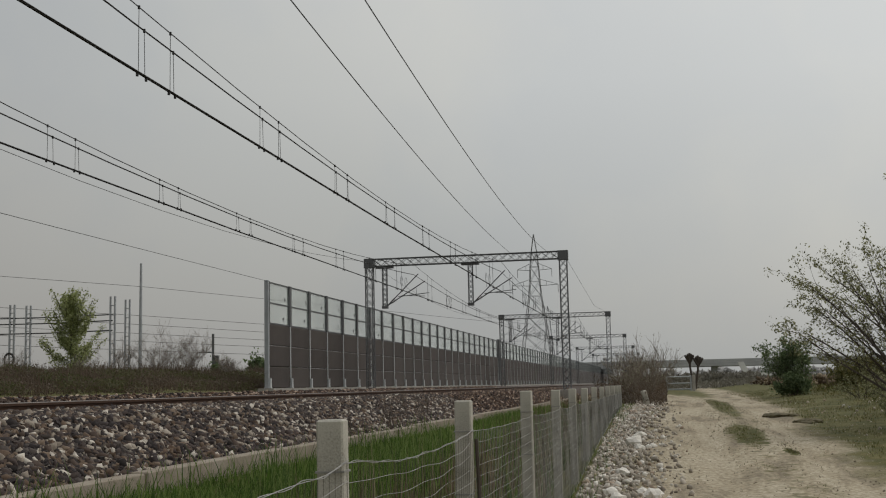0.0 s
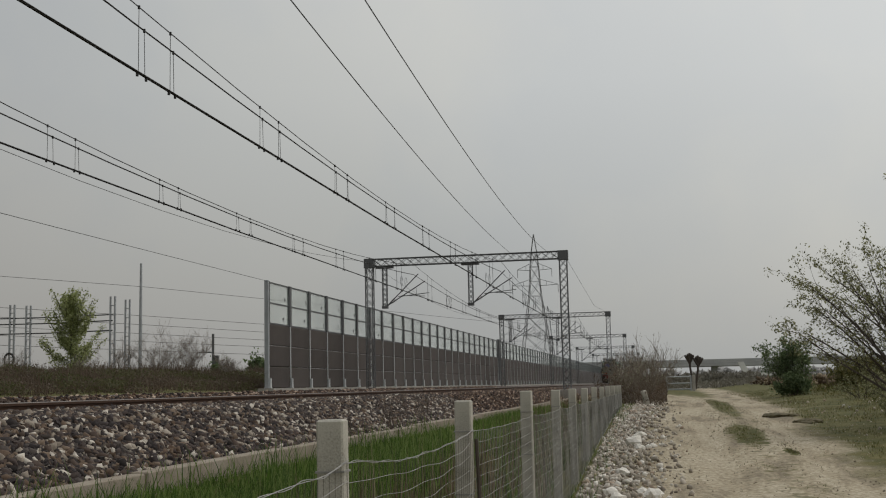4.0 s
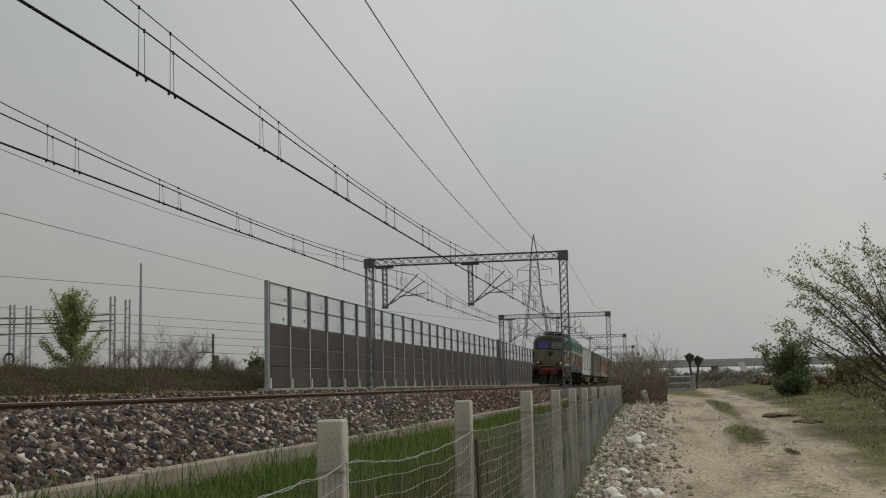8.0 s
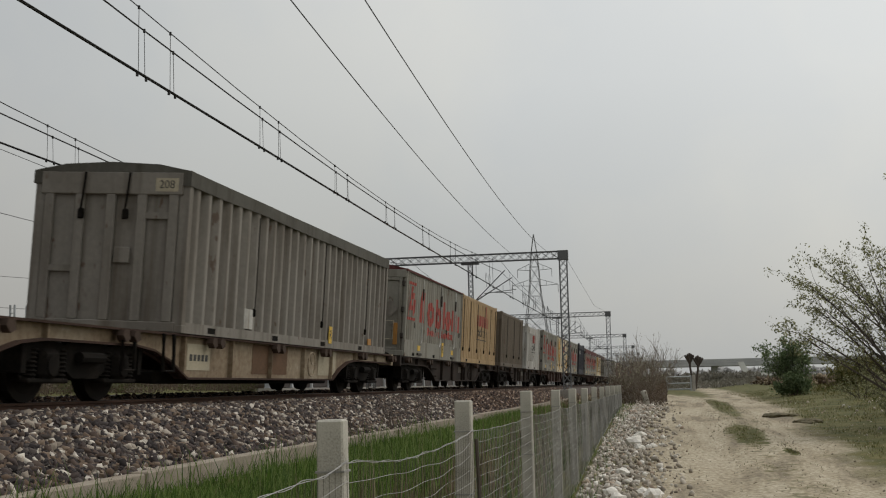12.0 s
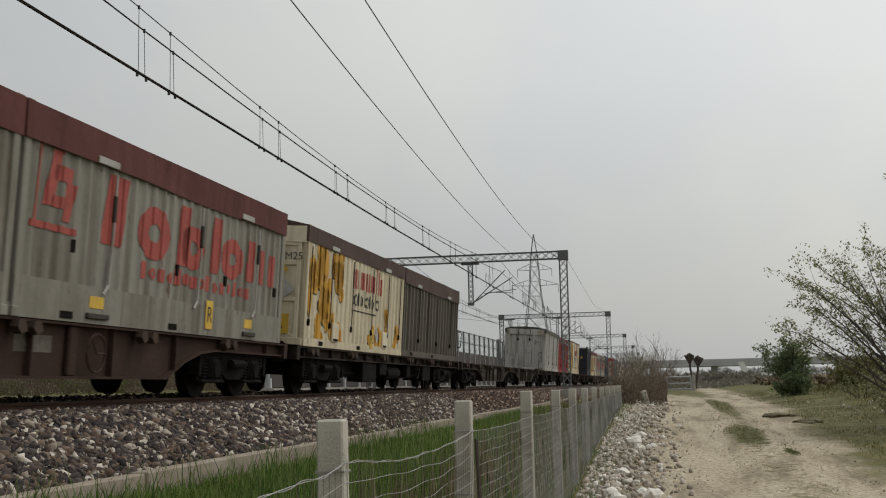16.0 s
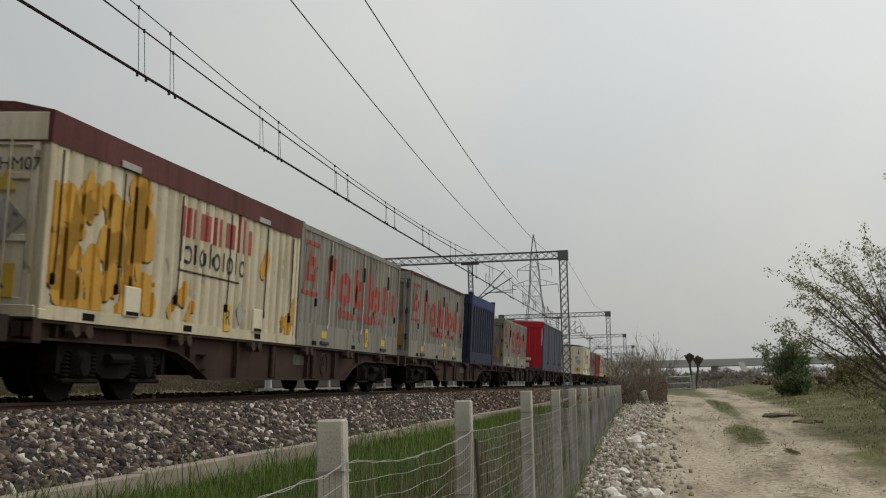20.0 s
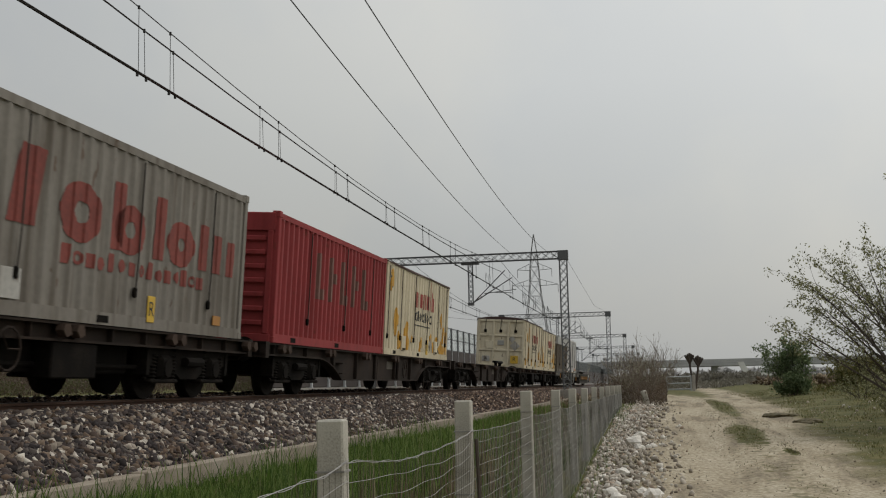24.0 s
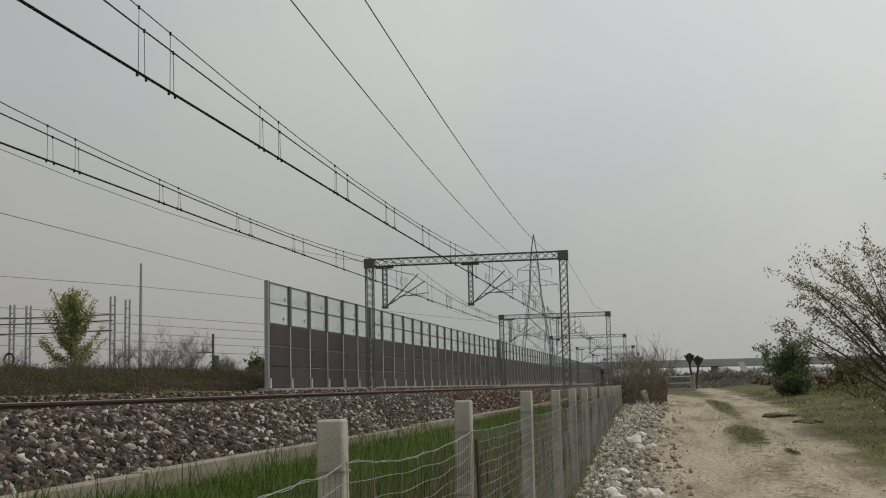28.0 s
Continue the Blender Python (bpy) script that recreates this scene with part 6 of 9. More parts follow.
    # plates and stencils on the web
    for y, wd, z0, z1 in ((front + 2.55, 0.95, 0.58, 0.80), (front + 3.55, 0.75, 0.60, 0.80)):
        p = part("data_plate", boxes((1.272, 1.280, y, y + wd, z0, z1), bevel=0.003), M_DATAPLATE, w, "pale data plate with rows of plain bars")
        for k in range(4):
            part("marking_bar", boxes((1.280, 1.283, y + 0.05, y + wd - 0.05 - 0.1 * (k % 2), z0 + 0.03 + 0.05 * k, z0 + 0.05 + 0.05 * k)), M_BELLY, p)
    p = part("owner_plate", boxes((1.272, 1.280, b - 1.15, b - 0.37, 0.73, 0.95), bevel=0.003), M_WHITE, w, "white owner's plate with a plain dark mark")
    part("plate_mark", boxes((1.280, 1.283, b - 1.0, b - 0.52, 0.84, 0.91)), M_BLACK, p)
    part("plate_mark", boxes((1.280, 1.283, b - 0.98, b - 0.54, 0.78, 0.80)), M_LUG, p)
    for k in range(6):
        y = (0.5, 0.8, 1.6, L - 1.9, L - 1.5, L - 1.0)[k]
        part("stencil_bar", boxes((1.212, 1.216, y, y + 0.16, 0.84, 0.90)), M_SILL_PALE, w, "small pale stencil bar")
    part("switch_box", boxes((1.210, 1.260, front - 0.35, front + 0.15, 0.66, 0.92), bevel=0.01), M_BOGIE, w, "black brake changeover box")
    part("switch_box", boxes((1.210, 1.270, front + 0.35, front + 0.7, 0.58, 0.90), bevel=0.01), M_BOGIE, w, "black brake changeover box")
    bm = bmesh.new()
    chain(bm, [(1.300, b + 0.95 + 0.15 * math.cos(6.2832 * i / 16), 0.55 + 0.15 * math.sin(6.2832 * i / 16)) for i in range(17)], 0.022, 5)
    wheel = part("hand_wheel", bm, M_ORANGE, w, "yellow-orange brake hand wheel")
    bm = bmesh.new()
    chain(bm, [(1.300, b + 0.80, 0.55), (1.300, b + 1.10, 0.55)], 0.015, 4)
    part("spoke", bm, M_ORANGE, wheel)
    for y in (0.25, L - 0.25):
        bm = bmesh.new()
        chain(bm, [(1.10, y, 0.78), (1.12, y, 0.34)], 0.028, 6)
        step = part("step_hanger", bm, M_BOGIE, w)
        part("foot_step", boxes((0.95, 1.25, y - 0.2, y + 0.2, 0.31, 0.34), bevel=0.008), M_BOGIE, step)
    if stanchion:
        y = stanchion
        bm = bmesh.new()
        side_prism(bm, [(y, 1.19), (y + 0.15, 1.24), (y + 1.05, 1.24), (y + 1.25, 1.20), (y + 1.05, 1.17), (y + 0.2, 1.16)], 0.35, 0.95)
        for dy in (0.25, 0.85):
            box(bm, 0.5, 0.8, y + dy, y + dy + 0.18, top - 0.05, 1.220)
        part("folded_stanchion", bm, M_BOGIE, w, "black folded hitch lying on the deck")
    for y in rails:
        bm = bmesh.new()
        chain(bm, [(1.05, y, 0.72), (1.03, y, 1.48), (1.02, y, 1.96), (1.05, y, 2.03), (1.17, y, 2.03), (1.20, y, 1.97), (1.19, y, 1.54), (1.16, y, 1.48), (1.03, y, 1.48)], 0.019, 6)
        part("hand_rail", bm, M_SILL_PALE, w, "pale bent hand rail")
    return w


# ---- containers ----
def ribs_profile(L, pitch, wide, depth, sink=0.0):
    """(y, x) corners of a wall of hat ribs: flat land at 0, ribs standing out by depth."""
    pts = [(0.0, 0.0)]
    n = max(2, int(L / pitch))
    p = L / n
    for k in range(n):
        c = p * (k + 0.5)
        pts += [(c - wide / 2 - 0.02, 0.0), (c - wide / 2, depth), (c + wide / 2, depth), (c + wide / 2 + 0.02, 0.0)]
    pts.append((L, 0.0))
    return pts


def strip_mesh(pts, z0, z1, x, sx):
    """A folded sheet along y between two heights, facing side sx."""
    V, F = [], []
    for y, d in pts:
        V += [(sx * (x + d), y, z0), (sx * (x + d), y, z1)]
    for k in range(len(pts) - 1):
        a = 2 * k
        F.append((a, a + 2, a + 3, a + 1) if sx > 0 else (a, a + 1, a + 3, a + 2))
    return V, F


def paint(name, c, spread=0.22, rough=0.75, streak=0.5, rust=0.6):
    m = material(name, c, rough, scale=0.8, fine=14, spread=spread, bump=0.08, stretch=(1, 1, 0.25), spec=0.3)
    return weathered(m, streak, rust)


P = {
    "white": paint("dirty_white_paint", (0.58, 0.59, 0.59), 0.10, streak=0.28, rust=0.5),
    "grey": paint("weathered_grey_paint", (0.235, 0.216, 0.19), streak=0.7),
    "stone": paint("stone_grey_paint", (0.261, 0.251, 0.217), 0.2, streak=0.75, rust=0.7),
    "lightgrey": paint("light_grey_paint", (0.49, 0.48, 0.45), 0.3, streak=0.95, rust=0.9),
    "darkgrey": paint("dark_weathered_grey_paint", (0.12, 0.108, 0.088), 0.3, streak=0.8),
    "silver": paint("scratched_silver_paint", (0.58, 0.575, 0.56), 0.25, streak=0.7, rust=0.5),
    "brown": paint("dark_brown_grey_paint", (0.142, 0.117, 0.090)),
    "red": paint("dull_red_paint", (0.31, 0.046, 0.048), 0.2, streak=0.35, rust=0.4),
    "brightred": paint("bright_red_paint", (0.52, 0.02, 0.03), 0.12, 0.5, 0.2, 0.0),
    "blue": paint("deep_blue_paint", (0.021, 0.026, 0.056), 0.25),
    "topblue": paint("bright_blue_rail_paint", (0.036, 0.045, 0.145), 0.2),
    "navy": paint("blue_black_paint", (0.031, 0.032, 0.041), 0.25),
    "slate": paint("slate_blue_curtain", (0.060, 0.066, 0.098), 0.15, 0.7, 0.3, 0.0),
    "yellowcream": paint("rust_stained_cream_paint", (0.40, 0.28, 0.15), 0.3, rust=0.9),
    "redroof": paint("faded_red_tarpaulin", (0.125, 0.045, 0.042), 0.4, 0.88),
    "brownroof": paint("brown_tarpaulin", (0.088, 0.056, 0.051), 0.3, 0.85),
    "greyroof": paint("grey_tarpaulin", (0.105, 0.10, 0.086), 0.3, 0.85),
    "paleroof": paint("pale_grey_tarpaulin", (0.42, 0.42, 0.40), 0.15, 0.85, 0.3, 0.0),
    "cream": paint("cream_livery_paint", (0.642, 0.567, 0.409), 0.18, 0.65, 0.45, 0.45),
    "whitecream": paint("pale_cream_livery_paint", (0.86, 0.81, 0.67), 0.08, 0.6, 0.2, 0.3),
    "fadedgrey": paint("faded_grey_lettering", (0.23, 0.125, 0.105), 0.2),
    "cream_plain": paint("cream_paint", (0.74, 0.67, 0.51), 0.15, streak=0.5, rust=0.6),
}


M_SPLASH = material("orange_splash_paint", (0.58, 0.31, 0.04), 0.65, scale=1.5, fine=20, spread=0.2, bump=0, spec=0.3)
M_SPLASH_RIM = material("dark_splash_rim", (0.10, 0.07, 0.035), 0.7, scale=2, fine=20, spread=0.2, bump=0)


def text_mesh(words, size, mat):
    cu = bpy.data.curves.new("words", "FONT")
    cu.body, cu.size, cu.align_x, cu.align_y = words, size, "CENTER", "CENTER"
    tmp = bpy.data.objects.new("words", cu)
    me = bpy.data.meshes.new_from_object(tmp)
    bpy.data.objects.remove(tmp)
    bpy.data.curves.remove(cu)
    me.materials.clear()
    me.materials.append(mat)
    return me


SIDE_TEXT = Matrix.Rotation(radians(90), 4, "Z") @ Matrix.Rotation(radians(90), 4, "X")   # reads along +y seen from +x
END_TEXT = Matrix.Rotation(radians(90), 4, "X")                                           # reads along +x seen from -y


def r_plate(c, x, y, z, size=0.42):
    pl = part("route_plate", boxes((x, x + 0.012, y, y + size * 0.62, z, z + size), bevel=0.004), M_YELLOW, c, "yellow plate with a black letter R")
    t = put("letter", text_mesh("R", size * 0.8, M_BLACK), pl)
    t.matrix_basis = Matrix.Translation((x + 0.016, y + size * 0.31, z + size * 0.48)) @ SIDE_TEXT


def wall_strips(pts, x, spans, y0, y1, step, lift):
    """Upright strips on a folded wall: spans(y) gives the stretches that are covered at y."""
    prof_y, prof_d = [p[0] for p in pts], [p[1] for p in pts]
    n = max(2, int((y1 - y0) / step))
    ys = sorted({y0 + (y1 - y0) * k / n for k in range(n + 1)} | {y for y in prof_y if y0 < y < y1})
    V, F = [], []
    for p, q in zip(ys, ys[1:]):
        if q - p < 1e-4:
            continue
        A, B, M = spans(p), spans(q), spans((p + q) / 2)
        if len(A) != len(M) or len(B) != len(M):
            A = B = M
        xp, xq = (x + float(np.interp(v, prof_y, prof_d)) + lift for v in (p, q))
        for (a0, a1), (b0, b1) in zip(A, B):
            k = len(V)
            V += [(xp, p, a0), (xq, q, b0), (xq, q, b1), (xp, p, a1)]
            F.append((k, k + 1, k + 2, k + 3))
    return V, F


def wall_shape(c, pts, x, spans, y0, y1, mat, label, step=0.02, lift=0.009):
    """A painted shape on a folded wall."""
    V, F = wall_strips(pts, x, spans, y0, y1, step, lift)
    if F:
        from_arrays("lettering_shape", V, F, mat, c, label=label)


def slanted(y0, w, z0, z1, lean=0.0):
    """Spans of a bar that leans along y as it rises."""
    def spans(y):
        if not lean:
            return [(z0, z1)]
        lo, hi = max(z0, z0 + (y - y0 - w) / lean), min(z1, z0 + (y - y0) / lean)
        return [(lo, hi)] if hi - lo > 1e-3 else []
    return spans, y0, y0 + w + lean * (z1 - z0)


def oval(cy, cz, ry, rz, hole=0.0):
    """Spans of an oval, or of a ring if it has a hole."""
    def spans(y):
        u = 1 - ((y - cy) / ry) ** 2
        if u <= 0:
            return []
        h = rz * math.sqrt(u)
        v = 1 - ((y - cy) / (ry * hole)) ** 2 if hole else -1
        if v <= 0:
            return [(cz - h, cz + h)]
        g = rz * hole * math.sqrt(v)
        return [(cz - h, cz - g), (cz + g, cz + h)]
    return spans, cy - ry, cy + ry


def splash(c, pts, x, seed, lead, tail, low, L, top):
    """Orange painted blobs with a dark lower rim, gathered at the ends and the foot of a wall."""
    rng = random.Random(seed)
    spots = [(rng.uniform(0.01, 0.30) ** 1.1 * L + 0.15, rng.uniform(0.25, top - 0.35), rng.uniform(0.16, 0.34)) for _ in range(lead)]
    spots += [(L - 0.15 - rng.uniform(0.0, 0.22) * L, rng.uniform(0.22, 0.35 + 0.75 * (top - 0.4) * rng.random()), rng.uniform(0.11, 0.20)) for _ in range(tail)]
    spots += [(rng.uniform(0.05, 0.95) * L, rng.uniform(0.20, 0.55), rng.uniform(0.10, 0.19)) for _ in range(low)]
    for cy, cz, r in spots:
        lobes = [(cy + rng.uniform(-1, 1) * r, cz + rng.uniform(-1.3, 1.3) * r, r * rng.uniform(0.45, 0.9), r * rng.uniform(0.5, 1.1)) for _ in range(rng.randint(2, 4))]
        lobes.append((cy, cz, r * 0.8, r * 0.9))
        V, F, which = [], [], []
        for shift, lift, slot in (((-0.025, -0.035), 0.003, 1), ((0, 0), 0.006, 0)):
            def spans(y):
                got = []
                for ly, lz, ry, rz in lobes:
                    u = 1 - ((y - ly - shift[0]) / ry) ** 2
                    if u > 0:
                        h = rz * math.sqrt(u)
                        got.append((max(0.17, lz + shift[1] - h), min(top, lz + shift[1] + h)))
                got.sort()
                out = []
                for p, q in got:
                    if out and p <= out[-1][1]:
                        out[-1] = (out[-1][0], max(q, out[-1][1]))
                    elif q > p:
                        out.append((p, q))
                return out
            y0 = max(0.13, min(l[0] - l[2] for l in lobes) - 0.04)
            y1 = min(L - 0.13, max(l[0] + l[2] for l in lobes) + 0.04)
            if y1 - y0 < 0.05:
                continue
            v, f = wall_strips(pts, x, spans, y0, y1, 0.03, lift)
            k = len(V)
            V += v
            F += [tuple(i + k for i in q) for q in f]
            which += [slot] * len(f)
        if F:
            ob = from_arrays("splash", V, F, M_SPLASH, c, label="orange painted splash with a dark rim")
            ob.data.materials.append(M_SPLASH_RIM)
            ob.data.polygons.foreach_set("material_index", which)
            ob["kind"] = "stuff"


def name_bars(c, pts, x, L, kind, tint=None):
    """Owner's lettering as plain shapes in its colours, each shape a part of its own."""
    def draw(mat, label, shape):
        spans, a, b = shape
        wall_shape(c, pts, x, spans, max(a, 0.13), min(b, L - 0.13), mat, label)

    if kind == "red_big":      # a slanted badge, a tall word of ovals and bars, and a line of small marks below
        mat, t = tint or M_RED, "faded red plain lettering shape"
        u = L / 9.0
        a = 0.03 * L
        for sh in (slanted(a, 1.05 * u, 2.02, 2.10, 0.06), slanted(a - 0.05, 1.05 * u, 1.02, 1.10, 0.06), slanted(a, 0.07, 1.10, 2.02, 0.06), slanted(a + 0.20 * u, 0.24 * u, 1.30, 1.98, 0.22),
                   slanted(a + 0.42 * u, 0.42 * u, 1.62, 1.80, 0.1), slanted(a + 0.62 * u, 0.22 * u, 1.16, 1.62, 0.22), slanted(a + 0.38 * u, 0.34 * u, 1.30, 1.44, 0.1)):
            draw(mat, t, sh)
        y = 0.222 * L
        for sh in (slanted(y - 0.12 * u, 0.56 * u, 1.02, 1.92, 0.20),
                   oval(y + 1.46 * u, 1.33, 0.52 * u, 0.37, 0.36),
                   slanted(y + 2.26 * u, 0.34 * u, 0.98, 1.86, 0.03), oval(y + 2.80 * u, 1.28, 0.44 * u, 0.33, 0.34),
                   slanted(y + 3.52 * u, 0.34 * u, 0.98, 1.86, 0.03), oval(y + 4.42 * u, 1.28, 0.48 * u, 0.33, 0.3),
                   slanted(y + 5.10 * u, 0.33 * u, 0.98, 1.68, 0.03),
                   slanted(y + 5.66 * u, 0.32 * u, 0.98, 1.58, 0.03), slanted(y + 6.22 * u, 0.32 * u, 0.98, 1.54, 0.03)):
            draw(mat, t, sh)
        y = 0.34 * L
        for k in range(15):
            w = (0.17, 0.12, 0.2, 0.09)[k % 4] * u
            draw(mat, "small faded red plain mark", oval(y + w, 0.76 + 0.015 * (k % 3), w, 0.085, 0.5 if k % 3 == 1 else 0.0) if k % 2 else slanted(y, w * 1.1, 0.68, 0.86 if k % 4 else 0.92, 0.05))
            y += (2.0 * w if k % 2 else 1.3 * w) + 0.06 * u
    if kind == "red_black":    # a red word with one tall thin stroke, a black word of thin shapes and a fine line
        u = L / 9.0
        a = 0.40 * L
        t = "red plain lettering shape"
        for sh in (slanted(a, 0.13 * u, 1.42, 1.86), slanted(a + 0.22 * u, 0.13 * u, 1.42, 1.86), slanted(a + 0.44 * u, 0.13 * u, 1.42, 1.86),
                   slanted(a + 0.70 * u, 0.38 * u, 1.44, 1.84), slanted(a + 1.20 * u, 0.13 * u, 1.42, 1.86), slanted(a + 1.44 * u, 0.13 * u, 1.42, 1.86),
                   slanted(a + 1.70 * u, 0.38 * u, 1.44, 1.84), slanted(a + 2.22 * u, 0.08 * u, 1.42, 2.28, 0.03), slanted(a + 2.46 * u, 0.13 * u, 1.42, 2.0), slanted(a + 2.70 * u, 0.13 * u, 1.42, 1.84)):
            draw(M_RED, t, sh)
        y = a + 0.02 * u
        for k in range(10):
            draw(M_BLACK, "black plain lettering shape", slanted(y, 0.05 * u, 1.04, 1.34 if k % 4 else 1.42) if k % 2 == 0 else oval(y + 0.13 * u, 1.16, 0.13 * u, 0.14, 0.66))
            y += (0.16 if k % 2 == 0 else 0.38) * u
        draw(M_BLACK, "fine black plain bar", slanted(a - 0.02 * u, 2.4 * u, 0.90, 0.93))
    if kind == "grey_on_red":
        y = 0.30 * L
        for k in range(5):
            draw(P["fadedgrey"], "weathered grey plain lettering shape", slanted(y, 0.045 * L, 0.98, 1.92))
            draw(P["fadedgrey"], "weathered grey plain lettering shape", slanted(y + 0.045 * L, 0.03 * L, 0.98 + 0.4 * (k % 2), 1.2 + 0.4 * (k % 2)))
            y += 0.105 * L
    if kind == "white_small":
        for k in range(3):
            draw(M_WHITE, "small white plain lettering shape", slanted(0.16 * L + 0.42 * k, 0.10, 1.72, 2.06))
            draw(M_WHITE, "small white plain lettering shape", slanted(0.16 * L + 0.42 * k + 0.17, 0.05, 1.72, 1.80))


def build_container(s0, s1, body, label, h=2.40, roof=None, roof_drop=0.32, ribs=(0.30, 0.08, 0.024), marks="", end="doors", code="", w=2.5, plates=True, base_z=0.98, frame=None, sag=0.10, door_col=None, foot=0.0, rods=True, blobs=(), coat=None):
    """A freight container or swap body; its local y runs along the train from the end that leads."""
    c = on_track("freight_container", label, "container", s0, "containers on the train")
    L, z0, z1 = s1 - s0, base_z, base_z + h
    if body in ("cream", "yellowcream"):
        ribs = (0.34, 0.24, 0.035)
    x = w / 2 - ribs[2]
    mat = P[coat or body]
    fr = P[frame] if frame else mat
    e_mat = P[door_col] if door_col else ((P["whitecream"] if coat else P["cream_plain"]) if body == "cream" else mat)
    pts = ribs_profile(L - 0.24, *ribs)
    pts = [(y + 0.12, d) for y, d in pts]
    low, high = (0.42 if w < 2.45 else max(0.16, foot)), (z1 - z0) - (0.12 if not roof else roof_drop * 0.55)

    def lift(vf):
        return [(a, b, q + z0) for a, b, q in vf[0]], vf[1]

    for sx in (1, -1):
        v, f = lift(strip_mesh(pts, low, high, x, sx))
        ob = from_arrays("side_panel", v, f, mat, c)
        # shift so that the livery repeats per container, not per place
        bm = bmesh.new()
        box(bm, sx * (x - 0.03), sx * (x + ribs[2] + 0.005), 0.0, L, z0, z0 + low)
        part("bottom_rail", bm, fr, c)
        bm = bmesh.new()
        box(bm, sx * (x - 0.03), sx * (x + ribs[2] + 0.005), 0.0, L, z0 + high - (0.22 if w < 2.45 else 0), z1 - 0.02)
        part("top_rail", bm, fr, c)
        pw = 0.24 if w < 2.45 else 0.124   # box containers have stout corner posts
        for y in (0.0, L - pw + 0.004):
            bm = bmesh.new()
            box(bm, sx * (x - 0.06), sx * (x + ribs[2] + (0.03 if w < 2.45 else 0.008)), y - 0.004, y + pw, z0 + 0.004, z1 + (0.05 if w < 2.45 else 0), bevel=0.012)
            part("corner_post", bm, fr, c)
            for zz in (z0, z1 - (0.03 if w < 2.45 else 0.1)):
                bm = bmesh.new()
                box(bm, sx * (x - 0.08), sx * (x + ribs[2] + (0.04 if w < 2.45 else 0.016)), y - 0.012, y + pw + 0.011, zz - 0.005, zz + 0.115, bevel=0.01)
                part("corner_casting", bm, fr, c)
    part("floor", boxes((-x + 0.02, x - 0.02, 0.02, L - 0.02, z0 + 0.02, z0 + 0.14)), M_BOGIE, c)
    # ends
    for y, d in ((0.0, 1), (L, -1)):
        bm = bmesh.new()
        box(bm, -x, x, min(y, y + d * 0.06) + 0.03 * d, max(y, y + d * 0.06) + 0.03 * d, z0 + 0.12, z1 - 0.06)
        wall_end = part("end_wall", bm, e_mat, c)
        if d < 0:
            continue
        yy = y + 0.028
        if end == "grid":
            # three columns and three rows of sunk panels between stout beams
            for k in range(4):
                xx = (-x + 0.05) + (2 * x - 0.1) * k / 3
                part("end_post", boxes((xx - 0.055, xx + 0.055, yy - 0.07, yy, z0 + 0.15, z1 - 0.12), bevel=0.014), e_mat, c)
            for q in (0.36, 0.66):
                for k in range(3):
                    xx = (-x + 0.05) + (2 * x - 0.1) * k / 3
                    part("end_rail", boxes((xx + 0.056, xx + (2 * x - 0.1) / 3 - 0.056, yy - 0.06, yy, z0 + h * q - 0.05, z0 + h * q + 0.05), bevel=0.012), e_mat, c)
            for xx in (-0.78, 0.02, 0.80):
                bm = bmesh.new()
                chain(bm, [(xx, yy - 0.08, z1 - 0.02), (xx - 0.02, yy - 0.09, z1 - 0.30), (xx - 0.04, yy - 0.085, z1 - 0.56)], 0.018, 5)
                box(bm, xx - 0.10, xx + 0.05, yy - 0.11, yy - 0.06, z1 - 0.70, z1 - 0.54, bevel=0.02)
                part("roof_strap", bm, M_BOGIE, c, "dark roof strap with a buckle")
            part("notice_plate", boxes((-0.16, 0.18, yy - 0.06, yy - 0.03, z0 + h * 0.46, z0 + h * 0.56), bevel=0.02), P["paleroof"], c, "pale blank plate")
            part("side_plate", boxes((-0.62, -0.42, yy - 0.05, yy - 0.02, z0 + h * 0.38, z0 + h * 0.64)), e_mat, c)
            rp = part("marker_plate", boxes((-0.95, -0.55, yy - 0.05, yy - 0.02, z0 + 0.30, z0 + 0.58), bevel=0.01), P["lightgrey"], c, "grey plate with a black letter A")
            put("letter", text_mesh("A", 0.26, M_BLACK), rp, Matrix.Translation((-0.75, yy - 0.056, z0 + 0.44)) @ END_TEXT)
        elif end == "leaves":
            # two tall sunk door leaves, a placard box and hinges
            for a, b in ((-x + 0.10, -0.04), (0.04, x - 0.10)):
                leaf = part("door", boxes((a + 0.09, b - 0.09, yy - 0.012, yy + 0.01, z0 + 0.20, z1 - 0.34)), e_mat, c)
                for xx in (a, b - 0.09):
                    part("door_stile", boxes((xx, xx + 0.09, yy - 0.06, yy, z0 + 0.14, z1 - 0.24), bevel=0.014), e_mat, leaf)
                for zz in (z0 + 0.14, z1 - 0.33):
                    part("door_rail", boxes((a + 0.09, b - 0.09, yy - 0.055, yy, zz, zz + 0.09), bevel=0.012), e_mat, leaf)
            for zz in (0.2, 0.5, 0.8):
                part("hinge", boxes((x - 0.10, x - 0.02, yy - 0.085, yy - 0.03, z0 + h * zz, z0 + h * zz + 0.16), bevel=0.02), M_ROD, c, "dark door hinge")
            part("placard_box", boxes((-0.30, 0.16, yy - 0.10, yy - 0.02, z0 + 0.72, z0 + 1.12), bevel=0.012), P["lightgrey"], c, "pale grey placard box")
            bm = bmesh.new()
